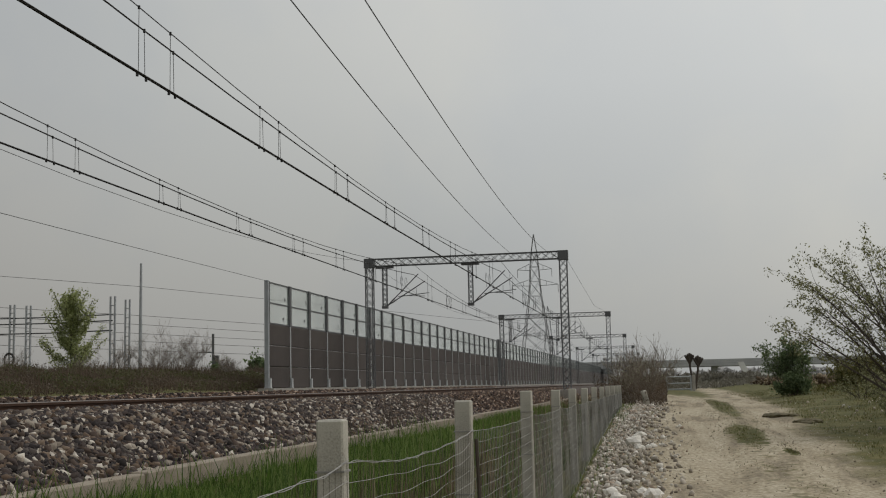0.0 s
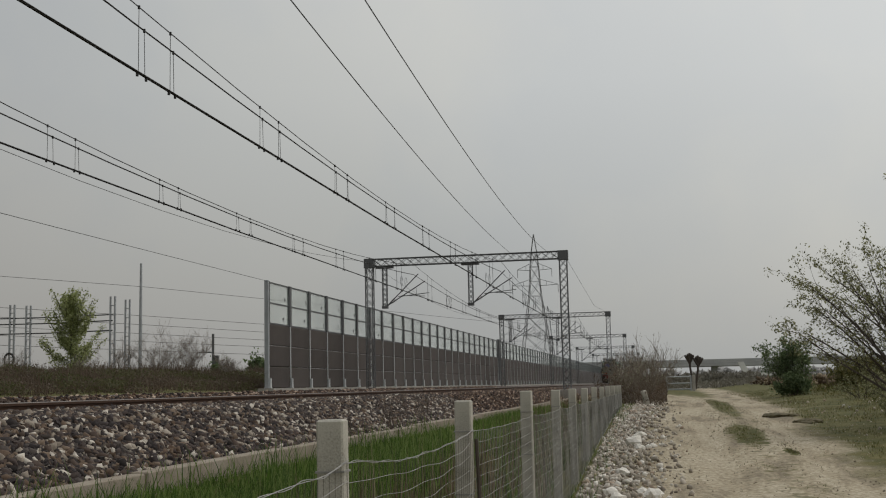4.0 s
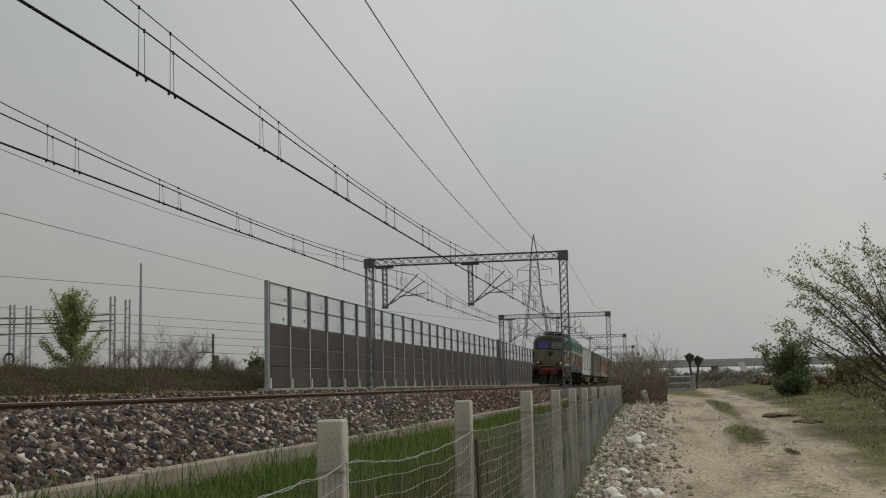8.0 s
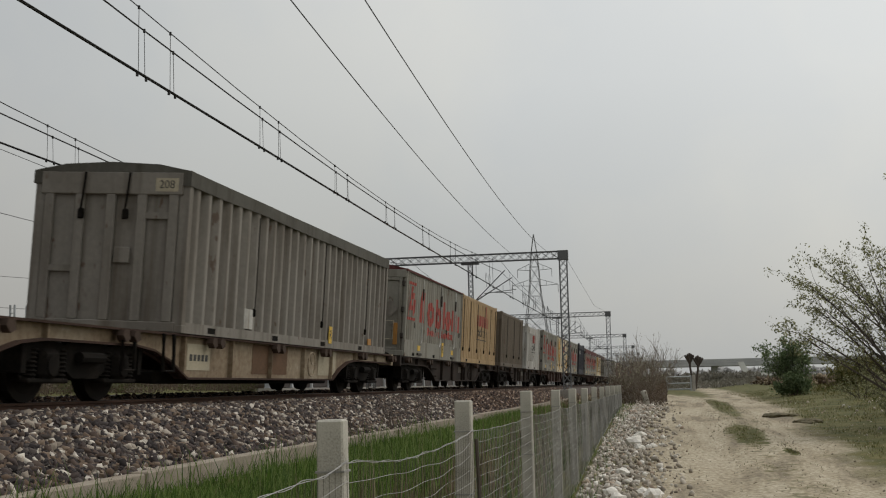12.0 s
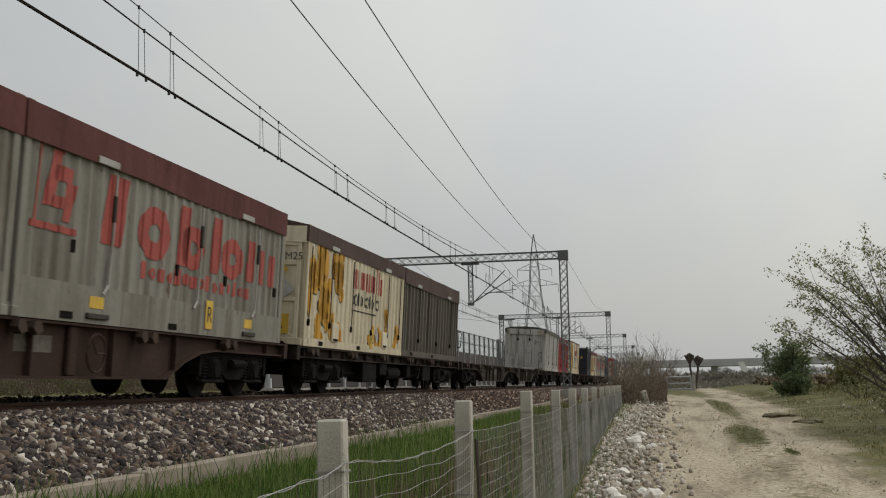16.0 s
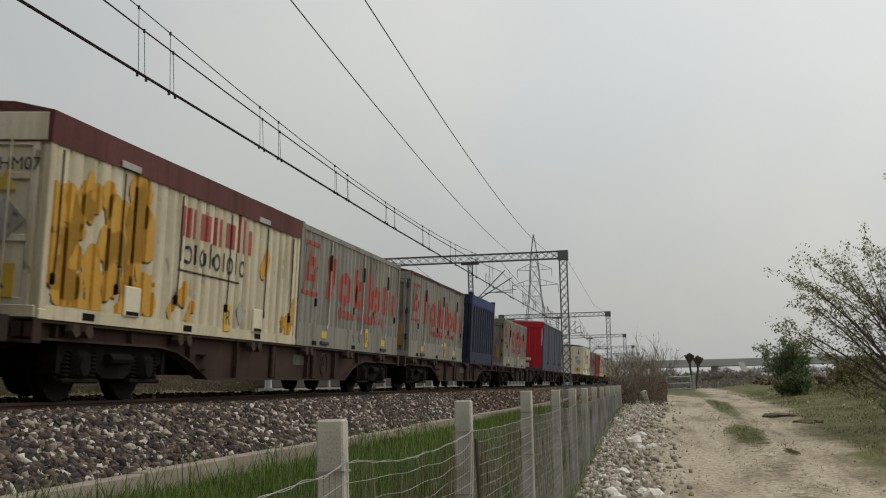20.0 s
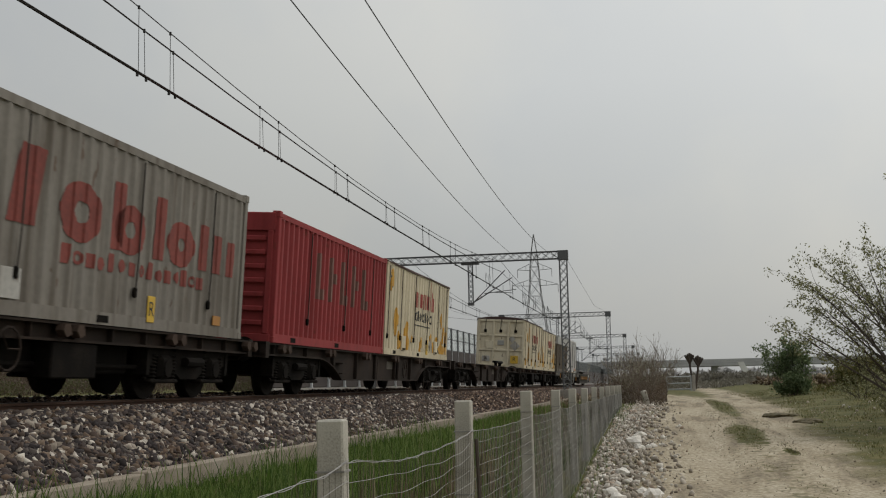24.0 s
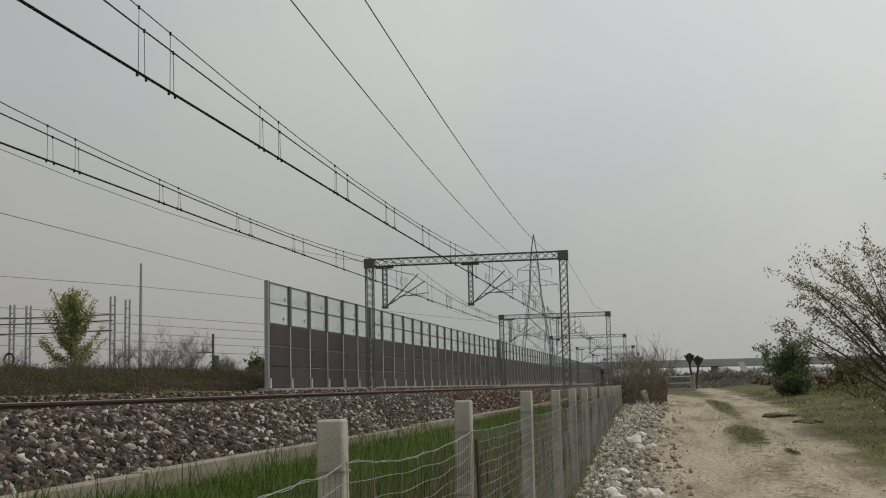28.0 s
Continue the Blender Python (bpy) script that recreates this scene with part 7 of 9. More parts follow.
            chain(bm, [(x - 0.62, yy - 0.09, z0 + 0.02), (x - 0.60, yy - 0.10, z0 + 0.95), (x - 0.30, yy - 0.10, z0 + 0.95), (x - 0.30, yy - 0.10, z0 + 0.45), (x - 0.58, yy - 0.10, z0 + 0.45)], 0.016, 5)
            part("grab_rail", bm, M_SILL_PALE, c, "pale bent grab rail")
        elif end == "rungs":
            # a column of sunk steps beside a plain leaf
            for xx in (-x + 0.06, 0.05, x - 0.14):
                part("end_post", boxes((xx, xx + 0.11, yy - 0.07, yy, z0 + 0.15, z1 - 0.35), bevel=0.014), e_mat, c)
            for k in range(7):
                zz = z0 + 0.30 + (h - 0.85) * k / 6
                part("end_rung", boxes((0.20, x - 0.16, yy - 0.06, yy, zz, zz + 0.10), bevel=0.02), e_mat, c)
        elif end == "doors":
            for sx in (-1, 1):
                a, b = (0.05, x - 0.1) if sx > 0 else (-x + 0.1, -0.05)
                leaf = part("door", boxes((a + 0.05, b - 0.05, yy - 0.02, yy + 0.01, z0 + 0.15, z1 - 0.35)), e_mat, c)
                for zz in (z0 + 0.14, z0 + h * 0.36, z0 + h * 0.66, z1 - 0.42):
                    part("door_rail", boxes((a + 0.09, b - 0.09, yy - 0.05, yy, zz, zz + 0.09), bevel=0.012), e_mat, leaf)
                for xx in (a, b - 0.09):
                    part("door_stile", boxes((xx, xx + 0.09, yy - 0.055, yy, z0 + 0.14, z1 - 0.33), bevel=0.012), e_mat, leaf)
                for xx in (a + 0.30, b - 0.34):
                    bm = bmesh.new()
                    tube(bm, (xx, yy - 0.07, z0 + 0.12), (xx, yy - 0.07, z1 - 0.3), 0.014, 6)
                    part("lock_rod", bm, fr, leaf)
                bm = bmesh.new()
                box(bm, a + 0.26, a + 0.40, yy - 0.085, yy - 0.02, z1 - 0.75, z1 - 0.55, bevel=0.01)
                part("roof_strap", bm, M_BOGIE, leaf, "dark strap buckle")
        else:
            n = 7 if end == "ribs" else 5
            wide = 0.06 if end == "ribs" else 0.075
            for k in range(n):
                xx = -x + 0.14 + (2 * x - 0.28) * k / (n - 1)
                part("end_rib", boxes((xx - wide, xx + wide, yy - 0.06, yy, z0 + 0.15, z1 - 0.35), bevel=0.014), e_mat, c)
            if end == "posts":
                for xx in (-0.42, 0.30):
                    bm = bmesh.new()
                    chain(bm, [(xx, yy - 0.08, z1 - 0.03), (xx - 0.02, yy - 0.085, z1 - 0.36), (xx - 0.05, yy - 0.08, z1 - 0.62)], 0.016, 5)
                    box(bm, xx - 0.09, xx + 0.02, yy - 0.10, yy - 0.06, z1 - 0.74, z1 - 0.58, bevel=0.02)
                    part("strap", bm, M_BOGIE, c, "dark roof strap with a buckle")
                part("end_hatch", boxes((0.10, 0.36, yy - 0.05, yy - 0.01, z0 + h * 0.42, z0 + h * 0.52), bevel=0.01), e_mat, c)
                part("end_bar", boxes((-x + 0.1, -x + 0.6, yy - 0.05, yy - 0.005, z0 + h * 0.36, z0 + h * 0.40)), e_mat, c)
                part("end_bar", boxes((x - 0.6, x - 0.1, yy - 0.05, yy - 0.005, z0 + h * 0.70, z0 + h * 0.74)), e_mat, c)
        part("end_frame", boxes((-x, x, yy - 0.065, yy + 0.02, z1 - (0.14 if end == "grid" else 0.24 if end == "leaves" else 0.36), z1 - 0.02), bevel=0.012), e_mat, c)
        part("end_sill", boxes((-x, x, yy - 0.065, yy + 0.02, z0 + 0.005, z0 + 0.15), bevel=0.012), fr, c)
        if code:
            t = put("code", text_mesh(code, 0.17, M_BLACK), c)
            if body == "cream" and code in ("HM07", "HM25", "HM48"):
                t.matrix_basis = Matrix.Translation((x - 0.32, yy - 0.075, z1 - 0.64)) @ END_TEXT @ Matrix.Scale(1.25, 4)
            elif body == "cream":
                t.matrix_basis = Matrix.Translation((w / 2 + 0.006, 0.62, z1 - 0.52)) @ SIDE_TEXT
            else:
                t.matrix_basis = Matrix.Translation((x - 0.25, yy - 0.072, z1 - 0.21)) @ END_TEXT
                part("code_plate", boxes((x - 0.43, x - 0.07, yy - 0.069, yy - 0.063, z1 - 0.31, z1 - 0.11)), M_SILL_PALE, c, "pale painted patch behind the number")
        if end in ("doors", "grid"):
            bm = bmesh.new()
            if end == "doors":
                prism(bm, [(x - 0.62, z0 + h * 0.61), (x - 0.34, z0 + h * 0.61), (x - 0.48, z0 + h * 0.61 + 0.24)], yy - 0.066, yy - 0.058)
                part("warning_sign", bm, M_YELLOW, c, "yellow warning triangle")
            else:
                prism(bm, [(x - 0.80, z0 + h * 0.60), (x - 0.62, z0 + h * 0.51), (x - 0.44, z0 + h * 0.60), (x - 0.62, z0 + h * 0.66)], yy - 0.055, yy - 0.045)
                part("diamond_plate", bm, P["lightgrey"], c, "bare metal placard diamond")
            if body == "cream":
                rp = part("route_plate", boxes((x - 0.68, x - 0.28, yy - 0.07, yy - 0.058, z0 + 0.22, z0 + 0.62), bevel=0.004), M_YELLOW, c, "yellow plate with a black letter R")
                t = put("letter", text_mesh("R", 0.3, M_BLACK), rp)
                t.matrix_basis = Matrix.Translation((x - 0.48, yy - 0.076, z0 + 0.42)) @ END_TEXT
                bm = bmesh.new()
                prism(bm, [(x - 0.72, z0 + 1.12), (x - 0.46, z0 + 0.86), (x - 0.20, z0 + 1.12), (x - 0.46, z0 + 1.38)], yy - 0.07, yy - 0.058)
                part("diamond_plate", bm, P["lightgrey"], c, "bare metal placard diamond")
                part("document_box", boxes((-0.78, -0.35, yy - 0.09, yy - 0.02, z0 + 0.95, z0 + 1.35), bevel=0.012), e_mat, c)
        if body == "white":
            bm = bmesh.new()
            prism(bm, [(x - 0.62, z1 - 0.62), (x - 0.30, z1 - 0.62), (x - 0.46, z1 - 0.36)], yy - 0.075, yy - 0.066)
            part("warning_sign", bm, M_YELLOW, c, "yellow warning triangle")
            part("marker_strip", boxes((x - 0.30, x - 0.16, yy - 0.085, yy - 0.062, z0 + 0.25, z0 + 0.85), bevel=0.006), M_ORANGE, c, "orange marker strip")
        if body == "stone":
            bm = bmesh.new()
            prism(bm, [(x - 0.66, z0 + 1.3), (x - 0.42, z0 + 1.06), (x - 0.18, z0 + 1.3), (x - 0.42, z0 + 1.54)], yy - 0.07, yy - 0.058)
            part("diamond_plate", bm, P["grey"], c, "dark metal placard diamond")
            part("step_guard", boxes((x - 0.30, x - 0.18, yy - 0.09, yy - 0.07, z0 + 0.3, z0 + 0.9), bevel=0.01), M_ORANGE, c, "orange marker strip")
    # roof
    bm = bmesh.new()
    hw = w / 2 + 0.024
    if roof:
        n = max(3, int(L / 1.4))
        prof = [(-hw, -roof_drop), (-hw, 0.0), (-hw * 0.6, sag), (0, sag * 1.35), (hw * 0.6, sag), (hw, 0.0), (hw, -roof_drop)]
        rings = []
        for k in range(n + 1):
            u = (1 if k % 2 else 0) * -0.018
            rings.append([bm.verts.new((px + (0.012 * random.uniform(-1, 1) if abs(px) == hw else 0), -0.03 + (L + 0.06) * k / n, z1 + pz + (u if pz > 0 else 0) + (random.uniform(-0.02, 0.02) if pz < 0 else 0))) for px, pz in prof])
        for A, B in zip(rings, rings[1:]):
            for i in range(len(prof) - 1):
                bm.faces.new((A[i], A[i + 1], B[i + 1], B[i]))
        for R in (rings[0], rings[-1]):
            bm.faces.new(R)
        part("tarpaulin_roof", bm, P[roof], c, "", smooth=False)
    else:
        box(bm, -hw + 0.03, hw - 0.03, 0.02, L - 0.02, z1 - 0.05, z1 - 0.012)
        part("roof", bm, fr, c)
    if marks:
        lp = pts
        before = set(c.children)
        name_bars(c, lp, x, L, marks, M_RED_DULL if body == "grey" else None)
        if blobs:
            splash(c, lp, x, *blobs, L, high - 0.02)
        for o in c.children:
            if o not in before:
                o.location = (0, 0, z0)
    if body == "silver":
        for u, k in ((0.27, 0), (0.76, 1)):
            p = part("lift_pocket", boxes((w / 2 - 0.01, w / 2 + 0.05, L * u, L * u + 0.46, z0 + 0.06, z0 + 0.17), bevel=0.01), M_ROD, c, "dark lifting pocket")
            part("pocket_plate", boxes((w / 2 + 0.046, w / 2 + 0.056, L * u + 0.06, L * u + 0.44, z0 + 0.17, z0 + 0.36), bevel=0.003), M_FLAME, p, "bright orange plate over a lifting pocket")
        part("notice_plate", boxes((w / 2 + 0.046, w / 2 + 0.054, L * 0.915, L * 0.915 + 0.30, z0 + 0.30, z0 + 0.85), bevel=0.003), M_WHITE, c, "white notice plate with plain rows")
        part("marker", boxes((w / 2 + 0.046, w / 2 + 0.054, L * 0.885, L * 0.885 + 0.42, z0 + 0.16, z0 + 0.28), bevel=0.003), M_YELLOW, c, "ochre marker plate")
        part("notice_plate", boxes((w / 2 + 0.046, w / 2 + 0.054, L * 0.06, L * 0.06 + 0.18, z0 + 0.62, z0 + 0.80), bevel=0.003), M_WHITE, c, "small white notice plate")
    elif plates and body in ("stone", "cream", "grey"):
        r_plate(c, w / 2 + 0.008, L * 0.60, z0 + 0.10, 0.36 if body == "grey" else 0.44)
        if body not in ("stone", "cream"):
            part("notice_plate", boxes((w / 2 + 0.004, w / 2 + 0.014, L * 0.2, L * 0.2 + 0.42, z0 + 0.18, z0 + 0.52), bevel=0.003), P["lightgrey"], c, "pale notice plate")
            part("marker", boxes((w / 2 + 0.004, w / 2 + 0.02, L * 0.86, L * 0.86 + 0.3, z0 + 0.17, z0 + 0.32), bevel=0.003), M_ORANGE, c, "orange marker plate")
    top_z = z1 - (roof_drop + 0.05 if roof else 0.16)
    if rods and w > 2.45:
        spots = (0.03, 0.20, 0.40, 0.61, 0.80, 0.955) if body in ("cream", "yellowcream") else (0.24, 0.56, 0.84)
        for k, u in enumerate(spots):
            y = u * L
            bm = bmesh.new()
            if body == "stone":
                chain(bm, [(w / 2 + 0.02, y + 0.02, top_z), (w / 2 + 0.03, y, z0 + 1.2), (w / 2 + 0.035, y - 0.05, z0 + 0.50), (w / 2 + 0.035, y - 0.16, z0 + 0.38)], 0.018, 5)
                part("lock_rod", bm, P["silver"], c, "pale steel locking rod")
                part("rod_sleeve", boxes((w / 2 + 0.006, w / 2 + 0.05, y - 0.03, y + 0.03, top_z - 0.62, top_z - 0.28), bevel=0.01), M_ROD, c, "dark rod sleeve")
            else:
                chain(bm, [(w / 2 + 0.016, y, top_z), (w / 2 + 0.022, y - 0.015, z0 + 0.9), (w / 2 + 0.026, y - 0.05, z0 + 0.52)], 0.011, 5)
                part("lock_rod", bm, M_ROD, c, "dark locking strap")
                part("lock_foot", boxes((w / 2 - 0.01, w / 2 + 0.045, y - 0.10, y - 0.02, z0 + 0.40, z0 + 0.54), bevel=0.02), M_BOGIE, c)
    if body == "stone":
        for u in (0.13, 0.47, 0.68, 0.95):
            part("latch_hole", boxes((w / 2 - 0.03, w / 2 + 0.008, L * u, L * u + 0.10, z0 + 0.82, z0 + 0.98), bevel=0.008), M_BOGIE, c, "dark latch recess")
        for u in (0.19, 0.79):
            part("pocket_plate", boxes((w / 2 + 0.004, w / 2 + 0.012, L * u, L * u + 0.36, z0 + 0.19, z0 + 0.34), bevel=0.003), M_YELLOW, c, "worn yellow plate over a lifting pocket")
            part("lift_pocket", boxes((w / 2 - 0.02, w / 2 + 0.045, L * u - 0.08, L * u + 0.48, z0 + 0.06, z0 + 0.13), bevel=0.01), M_ROD, c, "dark lifting pocket")
        if roof is None:
            for u in (0.66, 0.72):
                bm = bmesh.new()
                y = L * u - 1.6
                side_prism(bm, [(y, z0 + 0.34), (y + 0.13, z0 + 0.20), (y + 0.26, z0 + 0.34), (y + 0.13, z0 + 0.48)], w / 2 + 0.004, w / 2 + 0.016)
                part("diamond_plate", bm, P["grey"], c, "bare metal placard diamond")
    if body == "cream":
        for u in (0.22, 0.74):
            part("lift_pocket", boxes((w / 2 - 0.01, w / 2 + 0.035, L * u, L * u + 0.46, z0 + 0.14, z0 + 0.54), bevel=0.012), P["cream_plain"], c, "pale lifting pocket box")
            part("pocket_mouth", boxes((w / 2 + 0.03, w / 2 + 0.040, L * u + 0.05, L * u + 0.41, z0 + 0.16, z0 + 0.21)), M_BOGIE, c, "dark pocket mouth")
        bm = bmesh.new()
        y = L * 0.655
        side_prism(bm, [(y, z0 + 0.46), (y + 0.17, z0 + 0.22), (y + 0.36, z0 + 0.36), (y + 0.17, z0 + 0.62)], w / 2 + 0.004, w / 2 + 0.014)
        part("diamond_plate", bm, P["lightgrey"], c, "bare metal placard diamond")
    if roof and roof_drop > 0.25 and roof != "topblue":
        for u in (0.18, 0.74):
            part("roof_tab", boxes((w / 2 + 0.03, w / 2 + 0.05, L * u, L * u + 0.55, z1 - roof_drop + 0.01, z1 - roof_drop + 0.10), bevel=0.006), P["paleroof"], c, "pale tab on the tarpaulin's edge")
    if w < 2.45 and end == "ribs":
        for k in range(11):
            part("code_bar", boxes((x - 0.30, x - 0.22, -0.004, 0.004, z1 - 0.55 - 0.09 * k, z1 - 0.50 - 0.09 * k)), P["lightgrey"], c, "small dull white plain mark")
    if door_col:
        part("front_box", boxes((-0.35, 0.55, -0.10, 0.03, z0 + 0.55, z0 + 0.72), bevel=0.02), P["silver"], c, "pale box on the front wall")
        part("front_box", boxes((-0.35, 0.45, -0.12, 0.03, z0 + 0.16, z0 + 0.42), bevel=0.02), P["silver"], c, "pale step box on the front wall")
        for k in range(8):
            part("code_bar", boxes((x - 0.10, x - 0.04, -0.042, -0.034, z1 - 0.50 - 0.13 * k, z1 - 0.42 - 0.13 * k)), M_WHITE, c, "small white plain mark")
    for k in range(int(L / 3)):
        part("fork_pocket", boxes((w / 2 - 0.03, w / 2 + 0.009, 1.0 + 3.0 * k, 1.3 + 3.0 * k, z0 + 0.03, z0 + 0.12)), M_BOGIE, c, "dark fork pocket")
    return c


GREYL = "stone-grey bulk container with faded red lettering, on a wagon"
CREAM = "cream bulk container with orange splashes and red lettering, on a wagon"

# wagons, from the locomotive backwards
build_wagon(34.62, 66.03, (37.15, 50.0, 63.54), "cream", label="cream and rust-brown articulated skeleton container wagon")
build_wagon(66.86, 85.37, (69.17, 83.05))
build_wagon(85.97, 103.26, (88.28, 100.95))
build_wagon(104.27, 123.37, (106.58, 121.06), "rust")
build_wagon(124.36, 142.15, (126.67, 139.84), rails=((-0.12, 1),), deep=False, gear=M_GEARBOX)
build_wagon(143.25, 162.42, (145.56, 160.11), "rust", rails=((-0.12, 1),))
build_wagon(163.02, 181.17, (165.33, 178.86), deep=False)
build_wagon(181.77, 209.87, (184.18, 195.83, 207.46), "umber", rails=((-0.12, 1), (27.98, 1), (27.98, -1)), label="empty articulated flat container wagon, dark brown and dirty")
build_wagon(210.57, 229.32, (212.87, 227.01), deep=False)
build_wagon(230.42, 258.07, (232.72, 243.94, 255.77))
build_wagon(258.57, 276.88, (260.87, 274.58), "rust")
build_wagon(277.58, 295.58, (279.88, 293.29), "rust")
build_wagon(296.28, 329.56, (298.78, 312.58, 327.16))
build_wagon(330.56, 350.71, (332.95, 348.32), label="empty dark brown flat container wagon")
build_wagon(351.31, 370.66, (353.6, 368.37), deep=False)
build_wagon(371.35, 389.69, (373.64, 387.4))
build_wagon(390.38, 408.62, (392.77, 406.23), "brown", end_rail=True, label="empty dark brown flat container wagon with an end hand rail")
build_wagon(409.11, 428.42, (411.4, 426.14), deep=False)
build_pocket_wagon(429.12, 448.32, (431.51, 445.93), M_BOGIE, ((2.85, 0.72), (12.8, 0.62), (14.4, 0.62)), (8.0, 9.7, 12.75, 14.35), "grey pocket wagon with a black belly and orange lugs, loaded", (-0.12, 19.3), 0.84, 4.05)
build_pocket_wagon(448.92, 466.9, (451.3, 464.51), M_BELLY, ((4.56, 0.62), (5.86, 0.62), (6.15, 0.62), (7.87, 0.62), (9.11, 0.62), (9.44, 0.62), (10.83, 0.62), (11.14, 0.62), (12.44, 0.62), (12.70, 0.62)), (), "empty grey pocket wagon with orange lugs along its sides", (18.02,), 0.98, 3.0, 12.8)

build_container(35.17, 47.25, "white", "dirty white ribbed forty-foot container with a dark roof edge", roof="greyroof", roof_drop=0.08, ribs=(0.24, 0.10, 0.028), sag=0.05, end="rungs")
build_container(52.45, 65.01, "grey", "weathered grey ribbed container under a grey tarpaulin roof", roof="greyroof", roof_drop=0.22, ribs=(0.43, 0.14, 0.10), code="208", end="posts")
build_container(67.3, 76.26, "stone", GREYL, roof="redroof", roof_drop=0.06, marks="red_big", end="leaves", foot=0.46)
build_container(76.4, 84.78, "yellowcream", "rust-stained yellow-cream bulk container with ribs", marks="red_black")
build_container(86.5, 94.34, "brown", "dark brown-grey ribbed bulk container")
build_container(96.45, 102.63, "lightgrey", "light grey box container with plain lettering bars", h=2.25, marks="red_black", w=2.44)
build_container(104.71, 113.7, "stone", GREYL, marks="red_big", end="leaves", foot=0.46)
build_container(114.66, 123.02, "cream", CREAM, marks="red_black", code="HM48", blobs=(1, 10, 9, 5), roof="brownroof", roof_drop=0.05)
build_container(124.89, 133.42, "stone", GREYL, h=2.46, marks="red_big", end="leaves", foot=0.46)
build_container(135.5, 141.7, "navy", "blue-black twenty-foot container with small white lettering", h=2.54, w=2.44, ribs=(0.55, 0.26, 0.045), marks="white_small", plates=False, end="ribs")
build_container(143.91, 152.95, "stone", "stone-grey bulk container with red lettering under a red tarpaulin", roof="redroof", roof_drop=0.42, marks="red_big", end="leaves", foot=0.46)
build_container(153.05, 161.91, "stone", "stone-grey bulk container with red lettering under a red tarpaulin", roof="redroof", roof_drop=0.42, marks="red_big", end="leaves", foot=0.46)
build_container(163.36, 171.97, "cream", "cream bulk container with orange splashes under a brown tarpaulin", roof="brownroof", roof_drop=0.34, marks="red_black", code="HM25", blobs=(2, 17, 5, 7))
build_container(172.12, 180.52, "darkgrey", "weathered dark grey ribbed container under a brown tarpaulin", roof="brownroof", roof_drop=0.42, ribs=(0.43, 0.14, 0.10), end="posts")
build_container(211.3, 220.25, "lightgrey", "light grey ribbed bulk container under a brown-grey tarpaulin", h=2.5, roof="greyroof", roof_drop=0.25, ribs=(0.43, 0.14, 0.10), code="151", end="posts")
build_container(220.4, 228.75, "red", "dull red ribbed container with grey lettering under a brown-red tarpaulin", roof="redroof", roof_drop=0.42, ribs=(0.43, 0.14, 0.10), marks="grey_on_red", end="posts")
build_container(231.1, 240.4, "cream", CREAM, h=2.5, roof="redroof", roof_drop=0.08, marks="red_black", code="HM504", blobs=(3, 16, 5, 6), end="grid")
build_container(251.8, 257.3, "navy", "blue-black twenty-foot container with louvres in its end", h=2.54, w=2.44, ribs=(0.55, 0.26, 0.045), marks="white_small", plates=False)
build_container(258.65, 267.87, "cream", "cream bulk container with orange splashes under a dark red tarpaulin", roof="redroof", roof_drop=0.36, marks="red_black", code="HM07", blobs=(4, 24, 3, 6))
build_container(267.97, 276.51, "stone", GREYL, marks="red_big", end="leaves", foot=0.46)
build_container(277.96, 286.65, "stone", GREYL, marks="red_big", roof="redroof", roof_drop=0.05, end="leaves", foot=0.46)
build_container(288.5, 294.35, "blue", "deep blue twenty-foot container with a lighter blue top", h=2.54, w=2.44, ribs=(0.55, 0.26, 0.045), plates=False, end="ribs", roof="topblue", roof_drop=0.36, sag=0.0)
build_container(297.55, 306.12, "stone", "low stone-grey bulk container with faded red lettering", h=2.14, marks="red_big", end="leaves", foot=0.46)
build_container(314.9, 328.01, "slate", "long curtain-sided trailer body with a bright red front wall", h=2.89, ribs=(1.1, 0.03, 0.012), roof="paleroof", roof_drop=0.08, door_col="brightred", plates=False, end="ribs", sag=0.03)
build_container(351.73, 360.97, "cream", CREAM, h=2.54, roof="redroof", roof_drop=0.05, marks="red_black", coat="whitecream", code="HM917", blobs=(5, 6, 10, 5), end="grid")
build_container(361.07, 370.03, "grey", "weathered grey bulk container with faded red lettering", marks="red_big", end="leaves")
build_container(371.67, 380.01, "red", "dull red ribbed container with grey lettering", ribs=(0.29, 0.10, 0.06), marks="grey_on_red", end="rungs")
build_container(380.15, 388.80, "cream", CREAM, roof="brownroof", roof_drop=0.05, marks="red_black", blobs=(8, 4, 8, 6))
build_container(410.5, 419.2, "cream", CREAM, h=2.49, roof="brownroof", roof_drop=0.06, marks="red_black", code="HM939", blobs=(6, 6, 12, 5), end="grid")
build_container(419.32, 427.8, "cream", CREAM, roof="brownroof", roof_drop=0.05, marks="red_black", code="HM22", blobs=(7, 3, 15, 7))
build_container(429.6, 437.8, "brown", "dark grey-brown ribbed container under a pale grey tarpaulin", h=2.365, base_z=1.03, roof="paleroof", roof_drop=0.5, ribs=(0.43, 0.14, 0.10), end="posts")
build_container(438.0, 446.72, "silver", "dirty white ribbed container with orange plates", h=2.505, base_z=1.03, ribs=(0.42, 0.10, 0.045), end="posts")
